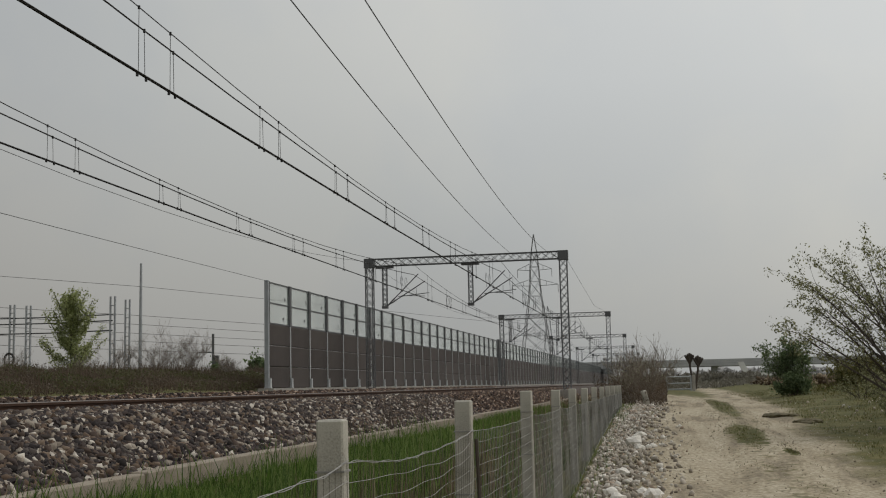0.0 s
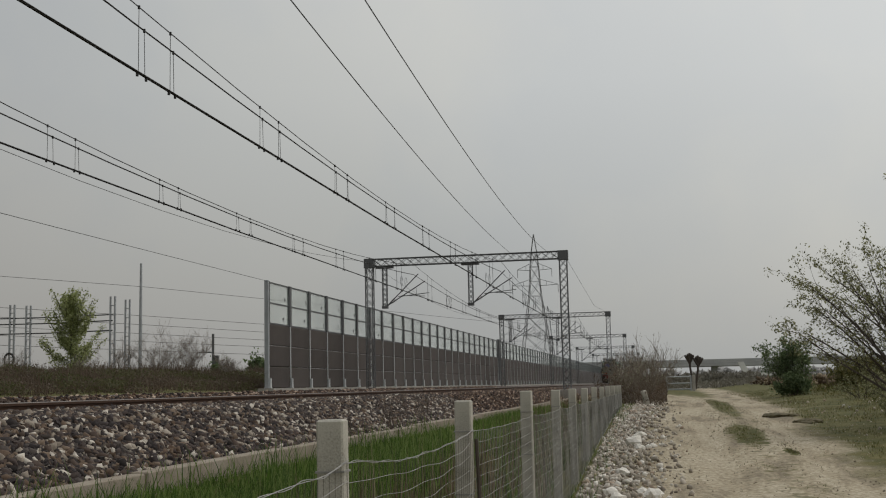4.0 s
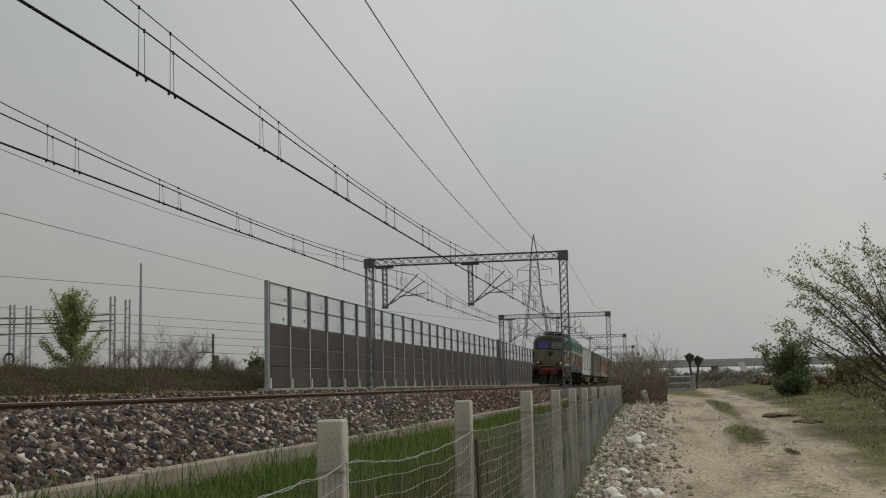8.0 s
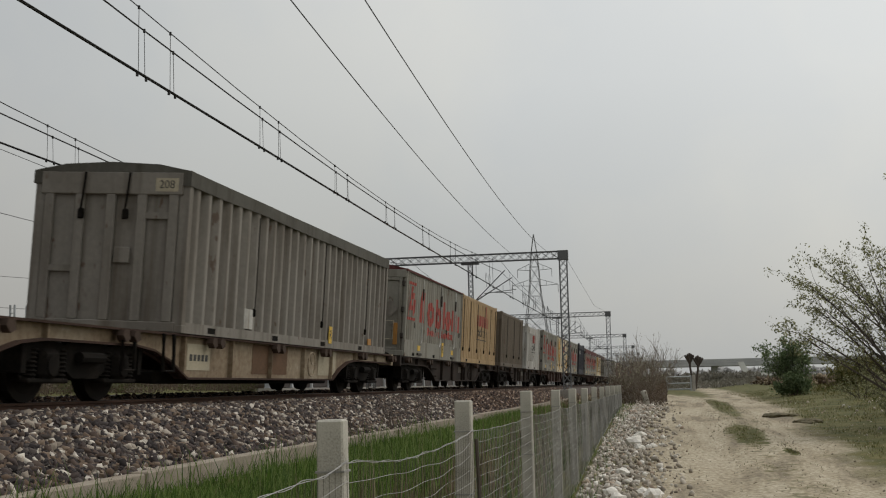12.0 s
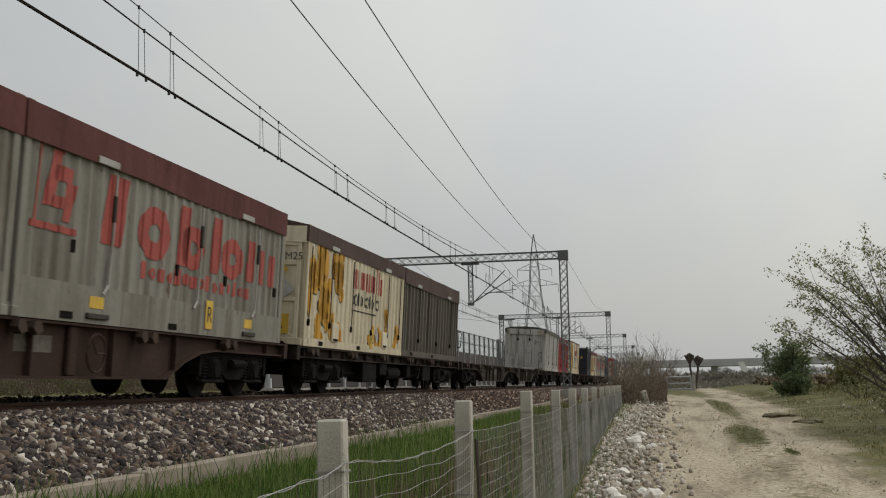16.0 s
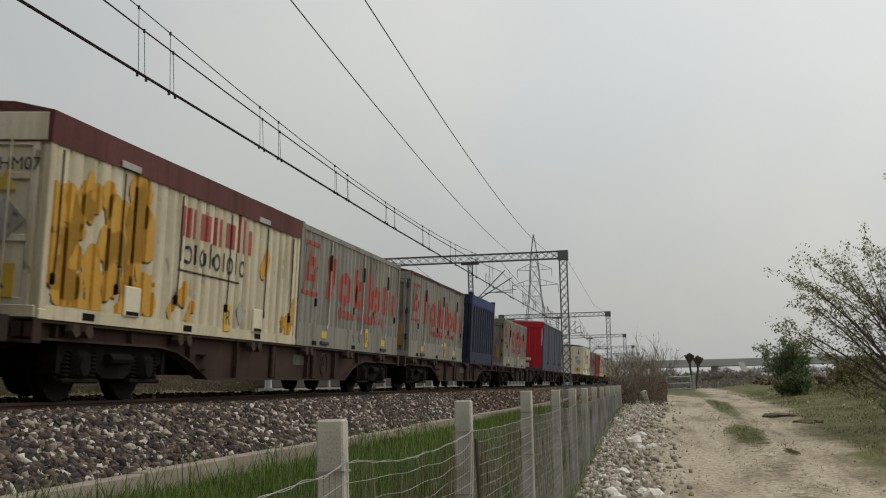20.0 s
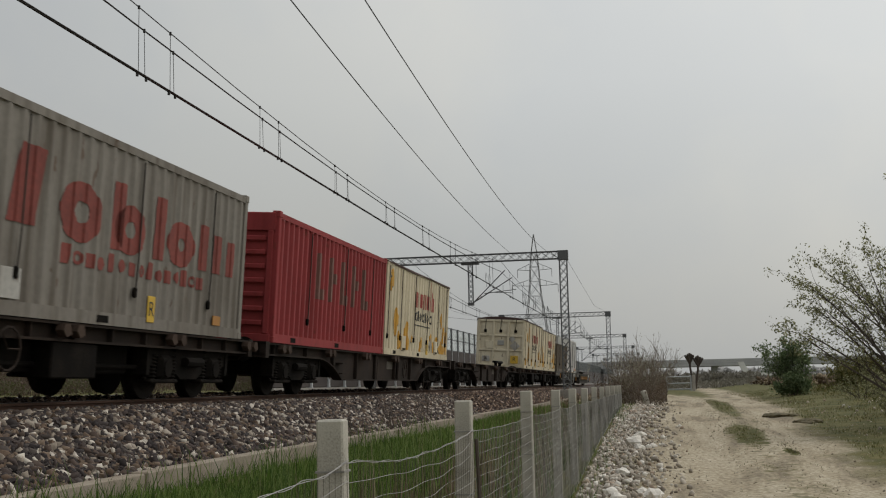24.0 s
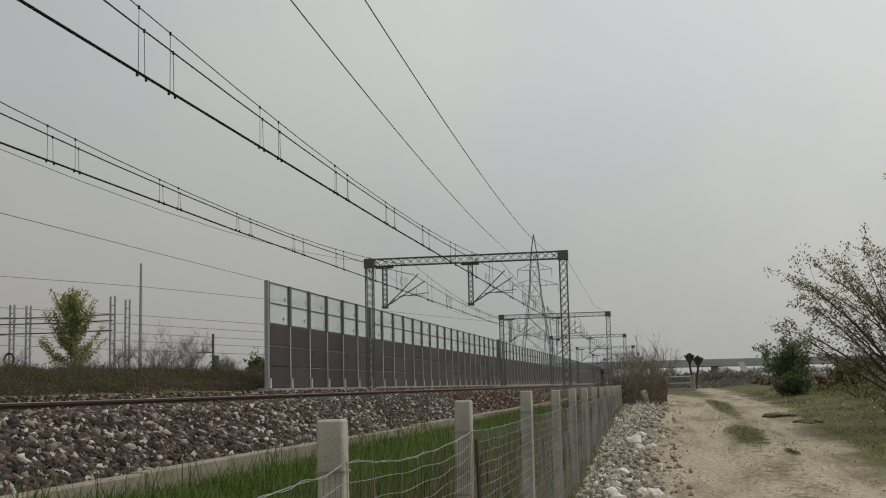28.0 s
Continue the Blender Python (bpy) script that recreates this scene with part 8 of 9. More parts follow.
# ---- locomotive ----
L_GREEN = weathered(material("faded_green_paint", (0.029, 0.175, 0.146), 0.6, scale=0.8, fine=16, spread=0.2, bump=0.05, stretch=(1, 1, 0.3)), 0.5, 0.2)
L_DARKGREEN = material("grimy_dark_green_paint", (0.070, 0.066, 0.050), 0.8, scale=1.2, fine=18, spread=0.35, bump=0.08)
L_CREAM = material("stained_off_white_paint", (0.42, 0.40, 0.33), 0.7, scale=1.2, fine=12, ends=[(0.22, 0.18, 0.12), (0.42, 0.39, 0.325), (0.52, 0.50, 0.44)], bump=0.05, stretch=(1, 1, 0.25))
weathered(L_CREAM, 0.6, 0.6, (0.5, 0.40, 0.27))
L_FRONT = material("grimy_beige_paint", (0.24, 0.21, 0.155), 0.75, scale=1.6, fine=14, ends=[(0.065, 0.055, 0.037), (0.165, 0.147, 0.108), (0.25, 0.227, 0.175)], bump=0.05, stretch=(1, 1, 0.35))
L_SKIRT = material("grimy_grey_green_paint", (0.038, 0.058, 0.047), 0.85, scale=1.2, fine=18, spread=0.35, bump=0.08)
L_ROOF = material("sooty_roof_paint", (0.055, 0.06, 0.05), 0.85, scale=1.5, fine=20, spread=0.4, bump=0.1)
L_RED = weathered(material("dirty_red_paint", (0.135, 0.026, 0.021), 0.8, scale=1.5, fine=20, spread=0.45, bump=0.08), 0.8, 0.2)
L_GRILLE = material("rusty_filter_mesh", (0.20, 0.14, 0.085), 0.85, scale=1.9, fine=30, ends=[(0.018, 0.012, 0.008), (0.05, 0.031, 0.018), (0.23, 0.165, 0.095), (0.40, 0.34, 0.24)], bump=0.2, stretch=(1, 1, 0.7))
weathered(L_GRILLE, 0.45, 0.3, (0.35, 0.25, 0.16))
L_GRILLE_PALE = material("dusty_cream_filter_mesh", (0.33, 0.28, 0.19), 0.85, scale=1.6, fine=30, ends=[(0.19, 0.15, 0.09), (0.30, 0.25, 0.17), (0.38, 0.34, 0.25)], bump=0.2, stretch=(1, 1, 0.6))
weathered(L_GRILLE_PALE, 0.35, 0.2, (0.55, 0.42, 0.28))
L_RUST = material("dark_rust", (0.07, 0.042, 0.024), 0.9, scale=3, fine=30, spread=0.5, bump=0.2, spec=0.2)
L_GLASS = material("dark_cab_glass", (0.014, 0.015, 0.014), 0.3, scale=1, fine=10, bump=0, spec=0.15)
L_BLIND = material("grey_blind_behind_glass", (0.15, 0.145, 0.15), 0.25, scale=1, fine=10, bump=0, spec=0.4)
L_DUSTY = material("dusty_dark_window_glass", (0.075, 0.075, 0.072), 0.4, scale=1.5, fine=10, spread=0.3, bump=0, spec=0.3)
L_BLUE = material("blue_blind_behind_glass", (0.03, 0.045, 0.22), 0.15, scale=1, fine=10, bump=0, spec=0.7)
L_SEAL = material("dark_green_window_frame", (0.02, 0.075, 0.062), 0.6, bump=0.05)
L_RUBBER = material("black_rubber", (0.011, 0.011, 0.011), 0.85, bump=0.05, spec=0.12)
L_LAMP = glow("lit_headlamp", (1.0, 0.40, 0.24), 0.85)
L_TAIL = material("red_lens", (0.20, 0.015, 0.02), 0.25, bump=0)
L_PINK = material("sprayed_pink_paint", (0.27, 0.10, 0.12), 0.7, scale=3, fine=20, spread=0.4, bump=0)
L_PALE = material("sprayed_pale_paint", (0.28, 0.25, 0.19), 0.7, scale=3, fine=20, spread=0.3, bump=0)
L_STRIPE = material("worn_olive_stripe", (0.036, 0.029, 0.014), 0.85, scale=3, fine=20, spread=0.5, bump=0.1)
L_ORANGE = material("rust_orange_stain", (0.27, 0.145, 0.05), 0.8, scale=2, fine=14, ends=[(0.13, 0.075, 0.035), (0.28, 0.15, 0.05), (0.36, 0.21, 0.08)], bump=0.05)
L_STENCIL = material("worn_stencil_paint", (0.13, 0.125, 0.10), 0.8, scale=3, fine=20, spread=0.4, bump=0)
L_HAZARD = material("dirty_hazard_stripes", (0.012, 0.009, 0.007), 0.85, scale=2, fine=20, spread=0.5, bump=0.1)


def spray_material():
    """Overlapping sprayed shapes with dark outlines: warped cells in a few muted tones."""
    m = bpy.data.materials.new("sprayed_shapes")
    m.use_nodes = True
    n, l = m.node_tree.nodes, m.node_tree.links
    b = n["Principled BSDF"]
    b.inputs["Roughness"].default_value = 0.75
    b.inputs["Specular IOR Level"].default_value = 0.25
    co = n.new("ShaderNodeTexCoord")
    warp = n.new("ShaderNodeTexNoise")
    warp.inputs["Scale"].default_value, warp.inputs["Detail"].default_value = 2.6, 2.0
    l.new(co.outputs["Object"], warp.inputs["Vector"])
    add = n.new("ShaderNodeVectorMath")
    add.operation = "MULTIPLY_ADD"
    add.inputs[1].default_value = (0.0, 0.75, 0.5)
    l.new(warp.outputs["Color"], add.inputs[0])
    l.new(co.outputs["Object"], add.inputs[2])
    mp = n.new("ShaderNodeMapping")
    mp.inputs["Scale"].default_value = (0.0, 1.7, 2.6)
    l.new(add.outputs[0], mp.inputs[0])
    cells, edge = n.new("ShaderNodeTexVoronoi"), n.new("ShaderNodeTexVoronoi")
    edge.feature = "DISTANCE_TO_EDGE"
    for v in (cells, edge):
        v.inputs["Scale"].default_value = 1.0
        l.new(mp.outputs[0], v.inputs["Vector"])
    sep = n.new("ShaderNodeSeparateXYZ")
    l.new(cells.outputs["Color"], sep.inputs[0])
    r = n.new("ShaderNodeValToRGB")
    r.color_ramp.interpolation = "CONSTANT"
    e = r.color_ramp.elements
    e[0].position, e[0].color = 0.0, (0.135, 0.118, 0.085, 1)
    e[1].position, e[1].color = 0.24, (0.050, 0.052, 0.039, 1)
    for pos, c in ((0.42, (0.24, 0.075, 0.10)), (0.53, (0.075, 0.08, 0.045)), (0.66, (0.26, 0.23, 0.165)), (0.78, (0.26, 0.125, 0.13)), (0.88, (0.09, 0.082, 0.06))):
        e.new(pos).color = (*c, 1)
    l.new(sep.outputs[0], r.inputs[0])
    line = n.new("ShaderNodeMapRange")
    line.inputs["From Min"].default_value, line.inputs["From Max"].default_value = 0.02, 0.05
    l.new(edge.outputs["Distance"], line.inputs[0])
    mx = n.new("ShaderNodeMix")
    mx.data_type = "RGBA"
    l.new(line.outputs[0], mx.inputs[0])
    mx.inputs[6].default_value = (0.035, 0.03, 0.026, 1)
    l.new(r.outputs[0], mx.inputs[7])
    # thin pale strokes over the shapes
    mp2 = n.new("ShaderNodeMapping")
    mp2.inputs["Scale"].default_value, mp2.inputs["Location"].default_value = (0.0, 2.7, 3.4), (0, 3.3, 1.7)
    l.new(add.outputs[0], mp2.inputs[0])
    edge2 = n.new("ShaderNodeTexVoronoi")
    edge2.feature = "DISTANCE_TO_EDGE"
    edge2.inputs["Scale"].default_value = 1.0
    l.new(mp2.outputs[0], edge2.inputs["Vector"])
    stroke = n.new("ShaderNodeMapRange")
    stroke.inputs["From Min"].default_value, stroke.inputs["From Max"].default_value = 0.075, 0.045
    stroke.inputs["To Max"].default_value = 0.75
    l.new(edge2.outputs["Distance"], stroke.inputs[0])
    gate = n.new("ShaderNodeMath")
    gate.operation = "MULTIPLY"
    patch = n.new("ShaderNodeMapRange")
    patch.inputs["From Min"].default_value, patch.inputs["From Max"].default_value = 0.48, 0.56
    l.new(warp.outputs[0], patch.inputs[0])
    l.new(stroke.outputs[0], gate.inputs[0])
    l.new(patch.outputs[0], gate.inputs[1])
    mx2 = n.new("ShaderNodeMix")
    mx2.data_type = "RGBA"
    l.new(gate.outputs[0], mx2.inputs[0])
    l.new(mx.outputs[2], mx2.inputs[6])
    mx2.inputs[7].default_value = (0.25, 0.225, 0.165, 1)
    l.new(mx2.outputs[2], b.inputs["Base Color"])
    return weathered(m, 0.7, 0.2)


L_SPRAY = spray_material()
LEN = 16.55
STATIONS = [(0.0, 0.98), (0.02, 1.04), (0.06, 1.085), (0.13, 1.115), (0.22, 1.137), (1.1, 1.29), (2.2, 1.43), (2.26, 1.48)]
LEVELS = [(1.07, 0.03, 0), (1.33, 0.03, 0), (1.50, 0.02, 0), (1.60, 0.01, 0), (2.64, 0.0, 0.0), (3.10, -0.01, 0.10), (3.42, -0.04, 0.16), (3.56, -0.15, 0.20), (3.68, -0.50, 0.30), (3.74, -9.0, 0.4)]


def width_at(y):
    y = min(y, LEN - y)
    return float(np.interp(y, [a for a, _ in STATIONS], [b for _, b in STATIONS]))


def shell(y0, y1, i0, i1, inner=()):
    """The body's skin between two stations and two levels, both sides and any end face."""
    bm = bmesh.new()
    ys = sorted({y0, y1, *[a for a, _ in STATIONS if y0 < a < y1], *[LEN - a for a, _ in STATIONS if y0 < LEN - a < y1]})
    rings = {}
    for y in ys:
        for i in range(i0, i1 + 1):
            z, dw, dy = LEVELS[i]
            push = dy * max(0.0, 1 - y / 0.8) - dy * max(0.0, 1 - (LEN - y) / 0.8)
            for sx in (-1, 1):
                rings[(y, i, sx)] = bm.verts.new((sx * max(0.0, width_at(y) + dw), y + push, z))
    for a, b in zip(ys, ys[1:]):
        for i in range(i0, i1):
            for sx in (-1, 1):
                q = [rings[(a, i, sx)], rings[(b, i, sx)], rings[(b, i + 1, sx)], rings[(a, i + 1, sx)]]
                bm.faces.new(q if sx > 0 else q[::-1])
    for y in ys:
        if y < 0.01 or y > LEN - 0.01:
            for i in range(i0, i1):
                q = [rings[(y, i, -1)], rings[(y, i, 1)], rings[(y, i + 1, 1)], rings[(y, i + 1, -1)]]
                bm.faces.new(q if y < 1 else q[::-1])
    bmesh.ops.remove_doubles(bm, verts=bm.verts, dist=1e-4)
    return bm


def rounded(bm, cy, cz, w, h, x0, x1, r=0.1, n=4, place=None):
    """A rounded plate in the y-z plane, x0 to x1 thick."""
    out = []
    for sy, sz, a0 in ((1, 1, 0), (-1, 1, 90), (-1, -1, 180), (1, -1, 270)):
        for k in range(n + 1):
            a = radians(a0 + 90 * k / n)
            out.append((cy + sy * (w / 2 - r) + r * math.cos(a), cz + sz * (h / 2 - r) + r * math.sin(a)))
    side_prism(bm, out, x0, x1)


loco = on_track("locomotive", "dirty green, off-white and grey electric locomotive with a red buffer beam", "locomotive", 16.95)
M_MID = 7.8
for half, (a, b) in (("front", (0.0, M_MID - 0.2)), ("rear", (M_MID + 0.2, LEN))):
    part("skirt", shell(a, b, 0, 2), L_SKIRT, loco, "grimy grey-green lower skirt")
    part("stripe", shell(a, b, 2, 3), L_CREAM, loco, "thin off-white stripe")
    body = part("side_band", shell(a, b, 3, 4), L_CREAM, loco, "stained off-white middle band")
    part("upper_band", shell(a, b, 4, 7), L_GREEN, loco, "faded green upper band")
    part("roof", shell(a, b, 7, 9), L_ROOF, loco, "sooty dark roof")
bm = bmesh.new()
for k in range(8):
    y = M_MID - 0.2 + 0.05 * k
    w = 1.40 + 0.05 * (k % 2)
    prism(bm, [(-w, 1.0), (w, 1.0), (w, 3.38), (w - 0.16, 3.54), (w - 0.5, 3.64), (0.5 - w, 3.64), (0.16 - w, 3.54), (-w, 3.38)], y, y + 0.034)
part("bellows", bm, L_RUBBER, loco, "black rubber bellows between the two body halves")


def at_end(sign):
    """Places the parts of one end: the leading end as it is, the trailing end turned about."""
    return Matrix.Identity(4) if sign > 0 else Matrix.Translation((0, LEN, 0)) @ Matrix.Rotation(math.pi, 4, "Z")


def placed(name, bm, mat, parent, m, label=""):
    o = part(name, bm, mat, parent, label)
    o.matrix_basis = m
    return o


RAKE = Matrix.Rotation(math.atan2(0.10, 0.40), 4, "X")
for sign in (1, -1):
    E = at_end(sign)
    # end face panels lie just in front of the shell
    bm = bmesh.new()
    box(bm, -0.985, 0.985, -0.012, 0.0, 1.52, 2.63, bevel=0.01)
    placed("front_panel", bm, L_FRONT, loco, E, "grimy beige front panel")
    bm = bmesh.new()
    q = [(-0.98, -0.008, 2.635), (0.98, -0.008, 2.635), (0.97, 0.092, 3.10), (-0.97, 0.092, 3.10)]
    q2 = [(-0.97, 0.092, 3.10), (0.97, 0.092, 3.10), (0.94, 0.152, 3.415), (-0.94, 0.152, 3.415)]
    q3 = [(-0.94, 0.152, 3.42), (0.94, 0.152, 3.42), (0.83, 0.19, 3.565), (-0.83, 0.19, 3.565)]
    q4 = [(-0.83, 0.19, 3.565), (0.83, 0.19, 3.565), (0.48, 0.285, 3.69), (-0.48, 0.285, 3.69)]
    for qq in (q, q2, q3, q4):
        bm.faces.new([bm.verts.new(v) for v in qq])
    placed("brow_panel", bm, L_DARKGREEN, loco, E, "grimy dark green windscreen surround")
    for sx in (-1, 1):
        for i0, i1, mat, lab in ((3, 4, L_FRONT, "grimy beige front corner"), (4, 7, L_DARKGREEN, "grimy dark green corner")):
            bm = bmesh.new()
            cols = [(0.0, 0.98), (0.02, 1.04), (0.06, 1.085), (0.13, 1.115)]
            grid = [[bm.verts.new((sx * (w + LEVELS[i][1] + 0.006), y + LEVELS[i][2] * (1 - y / 0.8) - 0.004, LEVELS[i][0])) for i in range(i0, i1 + 1)] for y, w in cols]
            for A, B in zip(grid, grid[1:]):
                for i in range(i1 - i0):
                    q = (A[i], B[i], B[i + 1], A[i + 1])
                    bm.faces.new(q if sx > 0 else q[::-1])
            placed("front_corner", bm, mat, loco, E, lab)
        # rust-orange panel and the deeper skirt below the cab
        bm = bmesh.new()
        for a, b in ((0.23, 1.10), (1.10, 1.50)):
            q = [bm.verts.new((sx * (width_at(y) + 0.014), y, z)) for y, z in ((a, 1.66), (b, 1.66), (b, 1.94), (a, 1.94))]
            bm.faces.new(q if sx > 0 else q[::-1])
        placed("cab_panel", bm, L_ORANGE, loco, E, "rust-orange stained panel below the cab window")
        bm = bmesh.new()
        foot = [(0.14, 0.74), (1.55, 0.74), (2.25, 1.07)]
        ring = [[bm.verts.new((sx * (width_at(y) + d), y, z)) for y, z in foot + [(0.14, 1.07)]] for d in (0.03, -0.03)]
        bm.faces.new(ring[0])
        bm.faces.new(ring[1][::-1])
        for i in range(4):
            bm.faces.new((ring[0][i], ring[0][(i + 1) % 4], ring[1][(i + 1) % 4], ring[1][i]))
        placed("cab_skirt", bm, L_SKIRT, loco, E, "grey-green apron below the cab")
        for k in range(4):
            y = 0.36 + 0.26 * k
            bm = bmesh.new()
            cy, cz, rr = y + 0.10, 1.27 + 0.04 * (k % 2), 0.075 + 0.015 * (k % 3)
            chain(bm, [(sx * (width_at(cy + rr * math.cos(t)) + 0.040), cy + rr * math.cos(t), cz + 1.3 * rr * math.sin(t)) for t in [0.6 * k + 0.42 * i for i in range(12)]], 0.011, 4)
            placed("spray_mark", bm, L_STENCIL, loco, E, "pale sprayed curl on the skirt")
    for x0, x1, m in ((-0.90, -0.10, L_BLUE), (0.10, 0.90, L_BLIND)):
        bm = bmesh.new()
        bm2 = bmesh.new()
        out = []
        for grow, bmm, dep in ((0.05, bm, 0.02), (0.0, bm2, 0.03)):
            w, h, r = x1 - x0 + 2 * grow, 0.50 + 2 * grow, 0.09
            pts = []
            for sy, sz, a0 in ((1, 1, 0), (-1, 1, 90), (-1, -1, 180), (1, -1, 270)):
                for k in range(4):
                    t = radians(a0 + 30 * k)
                    pts.append(((x0 + x1) / 2 + sy * (w / 2 - r) + r * math.cos(t), sz * (h / 2 - r) + r * math.sin(t)))
            prism(bmm, pts, -dep, 0.02)
        mm = E @ Matrix.Translation((0, 0.075, 2.95)) @ RAKE.inverted()
        fr = placed("windscreen", bm2, m, loco, mm, "windscreen with a blind behind the glass")
        placed("window_seal", bm, L_RUBBER, fr, Matrix.Identity(4), "black rubber seal")
        bm = bmesh.new()
        tube(bm, ((x0 + x1) / 2 - 0.3, -0.05, -0.27), ((x0 + x1) / 2 + 0.1, -0.05, 0.05), 0.010, 4)
        placed("wiper", bm, L_RUBBER, fr, Matrix.Identity(4))
    for x, mat, r in ((-0.85, L_LAMP if sign > 0 else L_TAIL, 0.10), (-0.59, L_TAIL, 0.10), (0.59, L_TAIL, 0.10), (0.85, L_LAMP if sign > 0 else L_TAIL, 0.10)):
        bm = bmesh.new()
        tube(bm, (x, 0.0, 1.66), (x, -0.07, 1.66), r + 0.025, 18)
        h = placed("lamp_housing", bm, L_DARKGREEN, loco, E)
        bm = bmesh.new()
        tube(bm, (x, -0.065, 1.66), (x, -0.085, 1.66), r * (0.42 if mat is L_LAMP else 0.8), 18)
        placed("lamp_lens", bm, mat, h, Matrix.Identity(4), "lit headlamp" if mat is L_LAMP else "dark red lens")
    bm = bmesh.new()
    bm.faces.new([bm.verts.new(v) for v in ((-0.10, -0.016, 2.15), (0.05, -0.016, 2.15), (0.20, -0.016, 2.50), (-0.02, -0.016, 2.50))])
    bm.faces.new([bm.verts.new(v) for v in ((0.08, -0.016, 2.20), (0.15, -0.016, 2.20), (0.30, -0.016, 2.50), (0.24, -0.016, 2.50))])
    placed("badge", bm, L_HAZARD, loco, E, "dark slanted badge as plain shapes")
    bm = bmesh.new()
    for p, q in (((-0.28, 2.2), (-0.22, 1.55)), ((-0.22, 1.55), (0.08, 1.62)), ((-0.05, 1.72), (-0.02, 1.95)), ((0.0, 1.72), (0.38, 1.80)), ((0.15, 1.60), (0.17, 1.80))):
        tube(bm, (p[0], -0.016, p[1]), (q[0], -0.016, q[1]), 0.014, 4)
    placed("scrawl", bm, L_RUBBER, loco, E, "black sprayed scrawl of plain strokes")
    bm = bmesh.new()
    box(bm, -1.10, 1.10, -0.06, 0.1, 1.36, 1.50, bevel=0.015)
    placed("front_step", bm, L_RUBBER, loco, E, "dark footplate edge")
    placed("front_step", boxes((-1.1, 1.1, -0.064, -0.05, 1.42, 1.45)), L_CREAM, loco, E, "pale edge line")
    bm = bmesh.new()
    box(bm, -1.22, 1.22, -0.10, 0.12, 0.78, 1.34, bevel=0.02)
    beam = placed("buffer_beam", bm, L_RED, loco, E, "dirty red buffer beam")
    for k in range(9):
        if k != 4:
            placed("number_bar", boxes((-0.45 + 0.1 * k, -0.39 + 0.1 * k, -0.108, -0.10, 1.16, 1.26)), M_RED, beam, Matrix.Identity(4), "dull pink plain number bar")
    for x in (-0.92, 0.92):
        bm = bmesh.new()
        tube(bm, (x, -0.1, 0.96), (x, -0.45, 0.96), 0.14, 16)
        tube(bm, (x, -0.45, 0.96), (x, -0.55, 0.96), 0.09, 12)
        tube(bm, (x, -0.55, 0.96), (x, -0.62, 0.96), 0.25, 24, 0.22)
        placed("buffer", bm, M_BOGIE, beam, Matrix.Identity(4))
    bm = bmesh.new()
    tube(bm, (0, -0.1, 0.95), (0, -0.38, 0.93), 0.06, 8)
    for x in (-0.09, 0.09):
        tube(bm, (x, -0.34, 0.95), (x, -0.36, 0.62), 0.028, 6)
    tube(bm, (-0.1, -0.36, 0.62), (0.1, -0.36, 0.62), 0.035, 6)
    placed("screw_coupling", bm, M_BOGIE, beam, Matrix.Identity(4))
    for x in (-0.62, -0.45, 0.45, 0.62):
        bm = bmesh.new()
        chain(bm, [(x, -0.08, 0.9), (x, -0.22, 0.78), (x, -0.25, 0.55), (x * 0.9, -0.2, 0.42)], 0.022, 6)
        placed("air_hose", bm, M_BOGIE, beam, Matrix.Identity(4))
    bm = bmesh.new()
    for sx in (-1, 1):
        side = [(0.06 * sx, -0.50, 0.08), (1.22 * sx, -0.12, 0.10), (1.22 * sx, -0.08, 0.70), (0.55 * sx, -0.24, 0.79), (0.06 * sx, -0.34, 0.74)]
        back = [(x, y + 0.03, z) for x, y, z in side]
        A, B = [bm.verts.new(v) for v in side], [bm.verts.new(v) for v in back]
        bm.faces.new(A)
        bm.faces.new(B[::-1])
        for i in range(5):
            bm.faces.new((A[i], A[(i + 1) % 5], B[(i + 1) % 5], B[i]))
    plough = placed("snow_plough", bm, L_HAZARD, loco, E, "dirty brown snow plough with worn stripes")
    for k in range(3):
        for sx in (-1, 1):
            bm = bmesh.new()
            a = 0.25 + 0.32 * k

            def on(x, z):
                return (sx * x, -0.50 + 0.38 * (x - 0.10) / 1.12 - 0.006 + 0.16 * (z - 0.08), z)
            bm.faces.new([bm.verts.new(v) for v in (on(a, 0.10), on(a + 0.16, 0.10), on(a + 0.02, 0.66), on(a - 0.14, 0.66))])
            placed("stripe", bm, L_STRIPE, plough, Matrix.Identity(4), "worn pale stripe")
    for sx in (-1, 1):
        bm = bmesh.new()
        for z in (0.35, 0.65, 0.95):
            box(bm, sx * 1.0, sx * 1.3, 0.35, 0.7, z, z + 0.03)
        box(bm, sx * 1.28, sx * 1.30, 0.35, 0.38, 0.35, 1.0)
        box(bm, sx * 1.28, sx * 1.30, 0.67, 0.70, 0.35, 1.0)
        placed("step", bm, M_BOGIE, loco, E)
        bm = bmesh.new()
        chain(bm, [(sx * 1.08, -0.02, 1.55), (sx * 1.13, -0.06, 1.6), (sx * 1.13, -0.06, 2.45), (sx * 1.08, -0.02, 2.5)], 0.015, 5)
        placed("hand_rail", bm, L_RUBBER, loco, E)
        # cab side: window and door
        ang = math.atan2(0.33, 2.0)
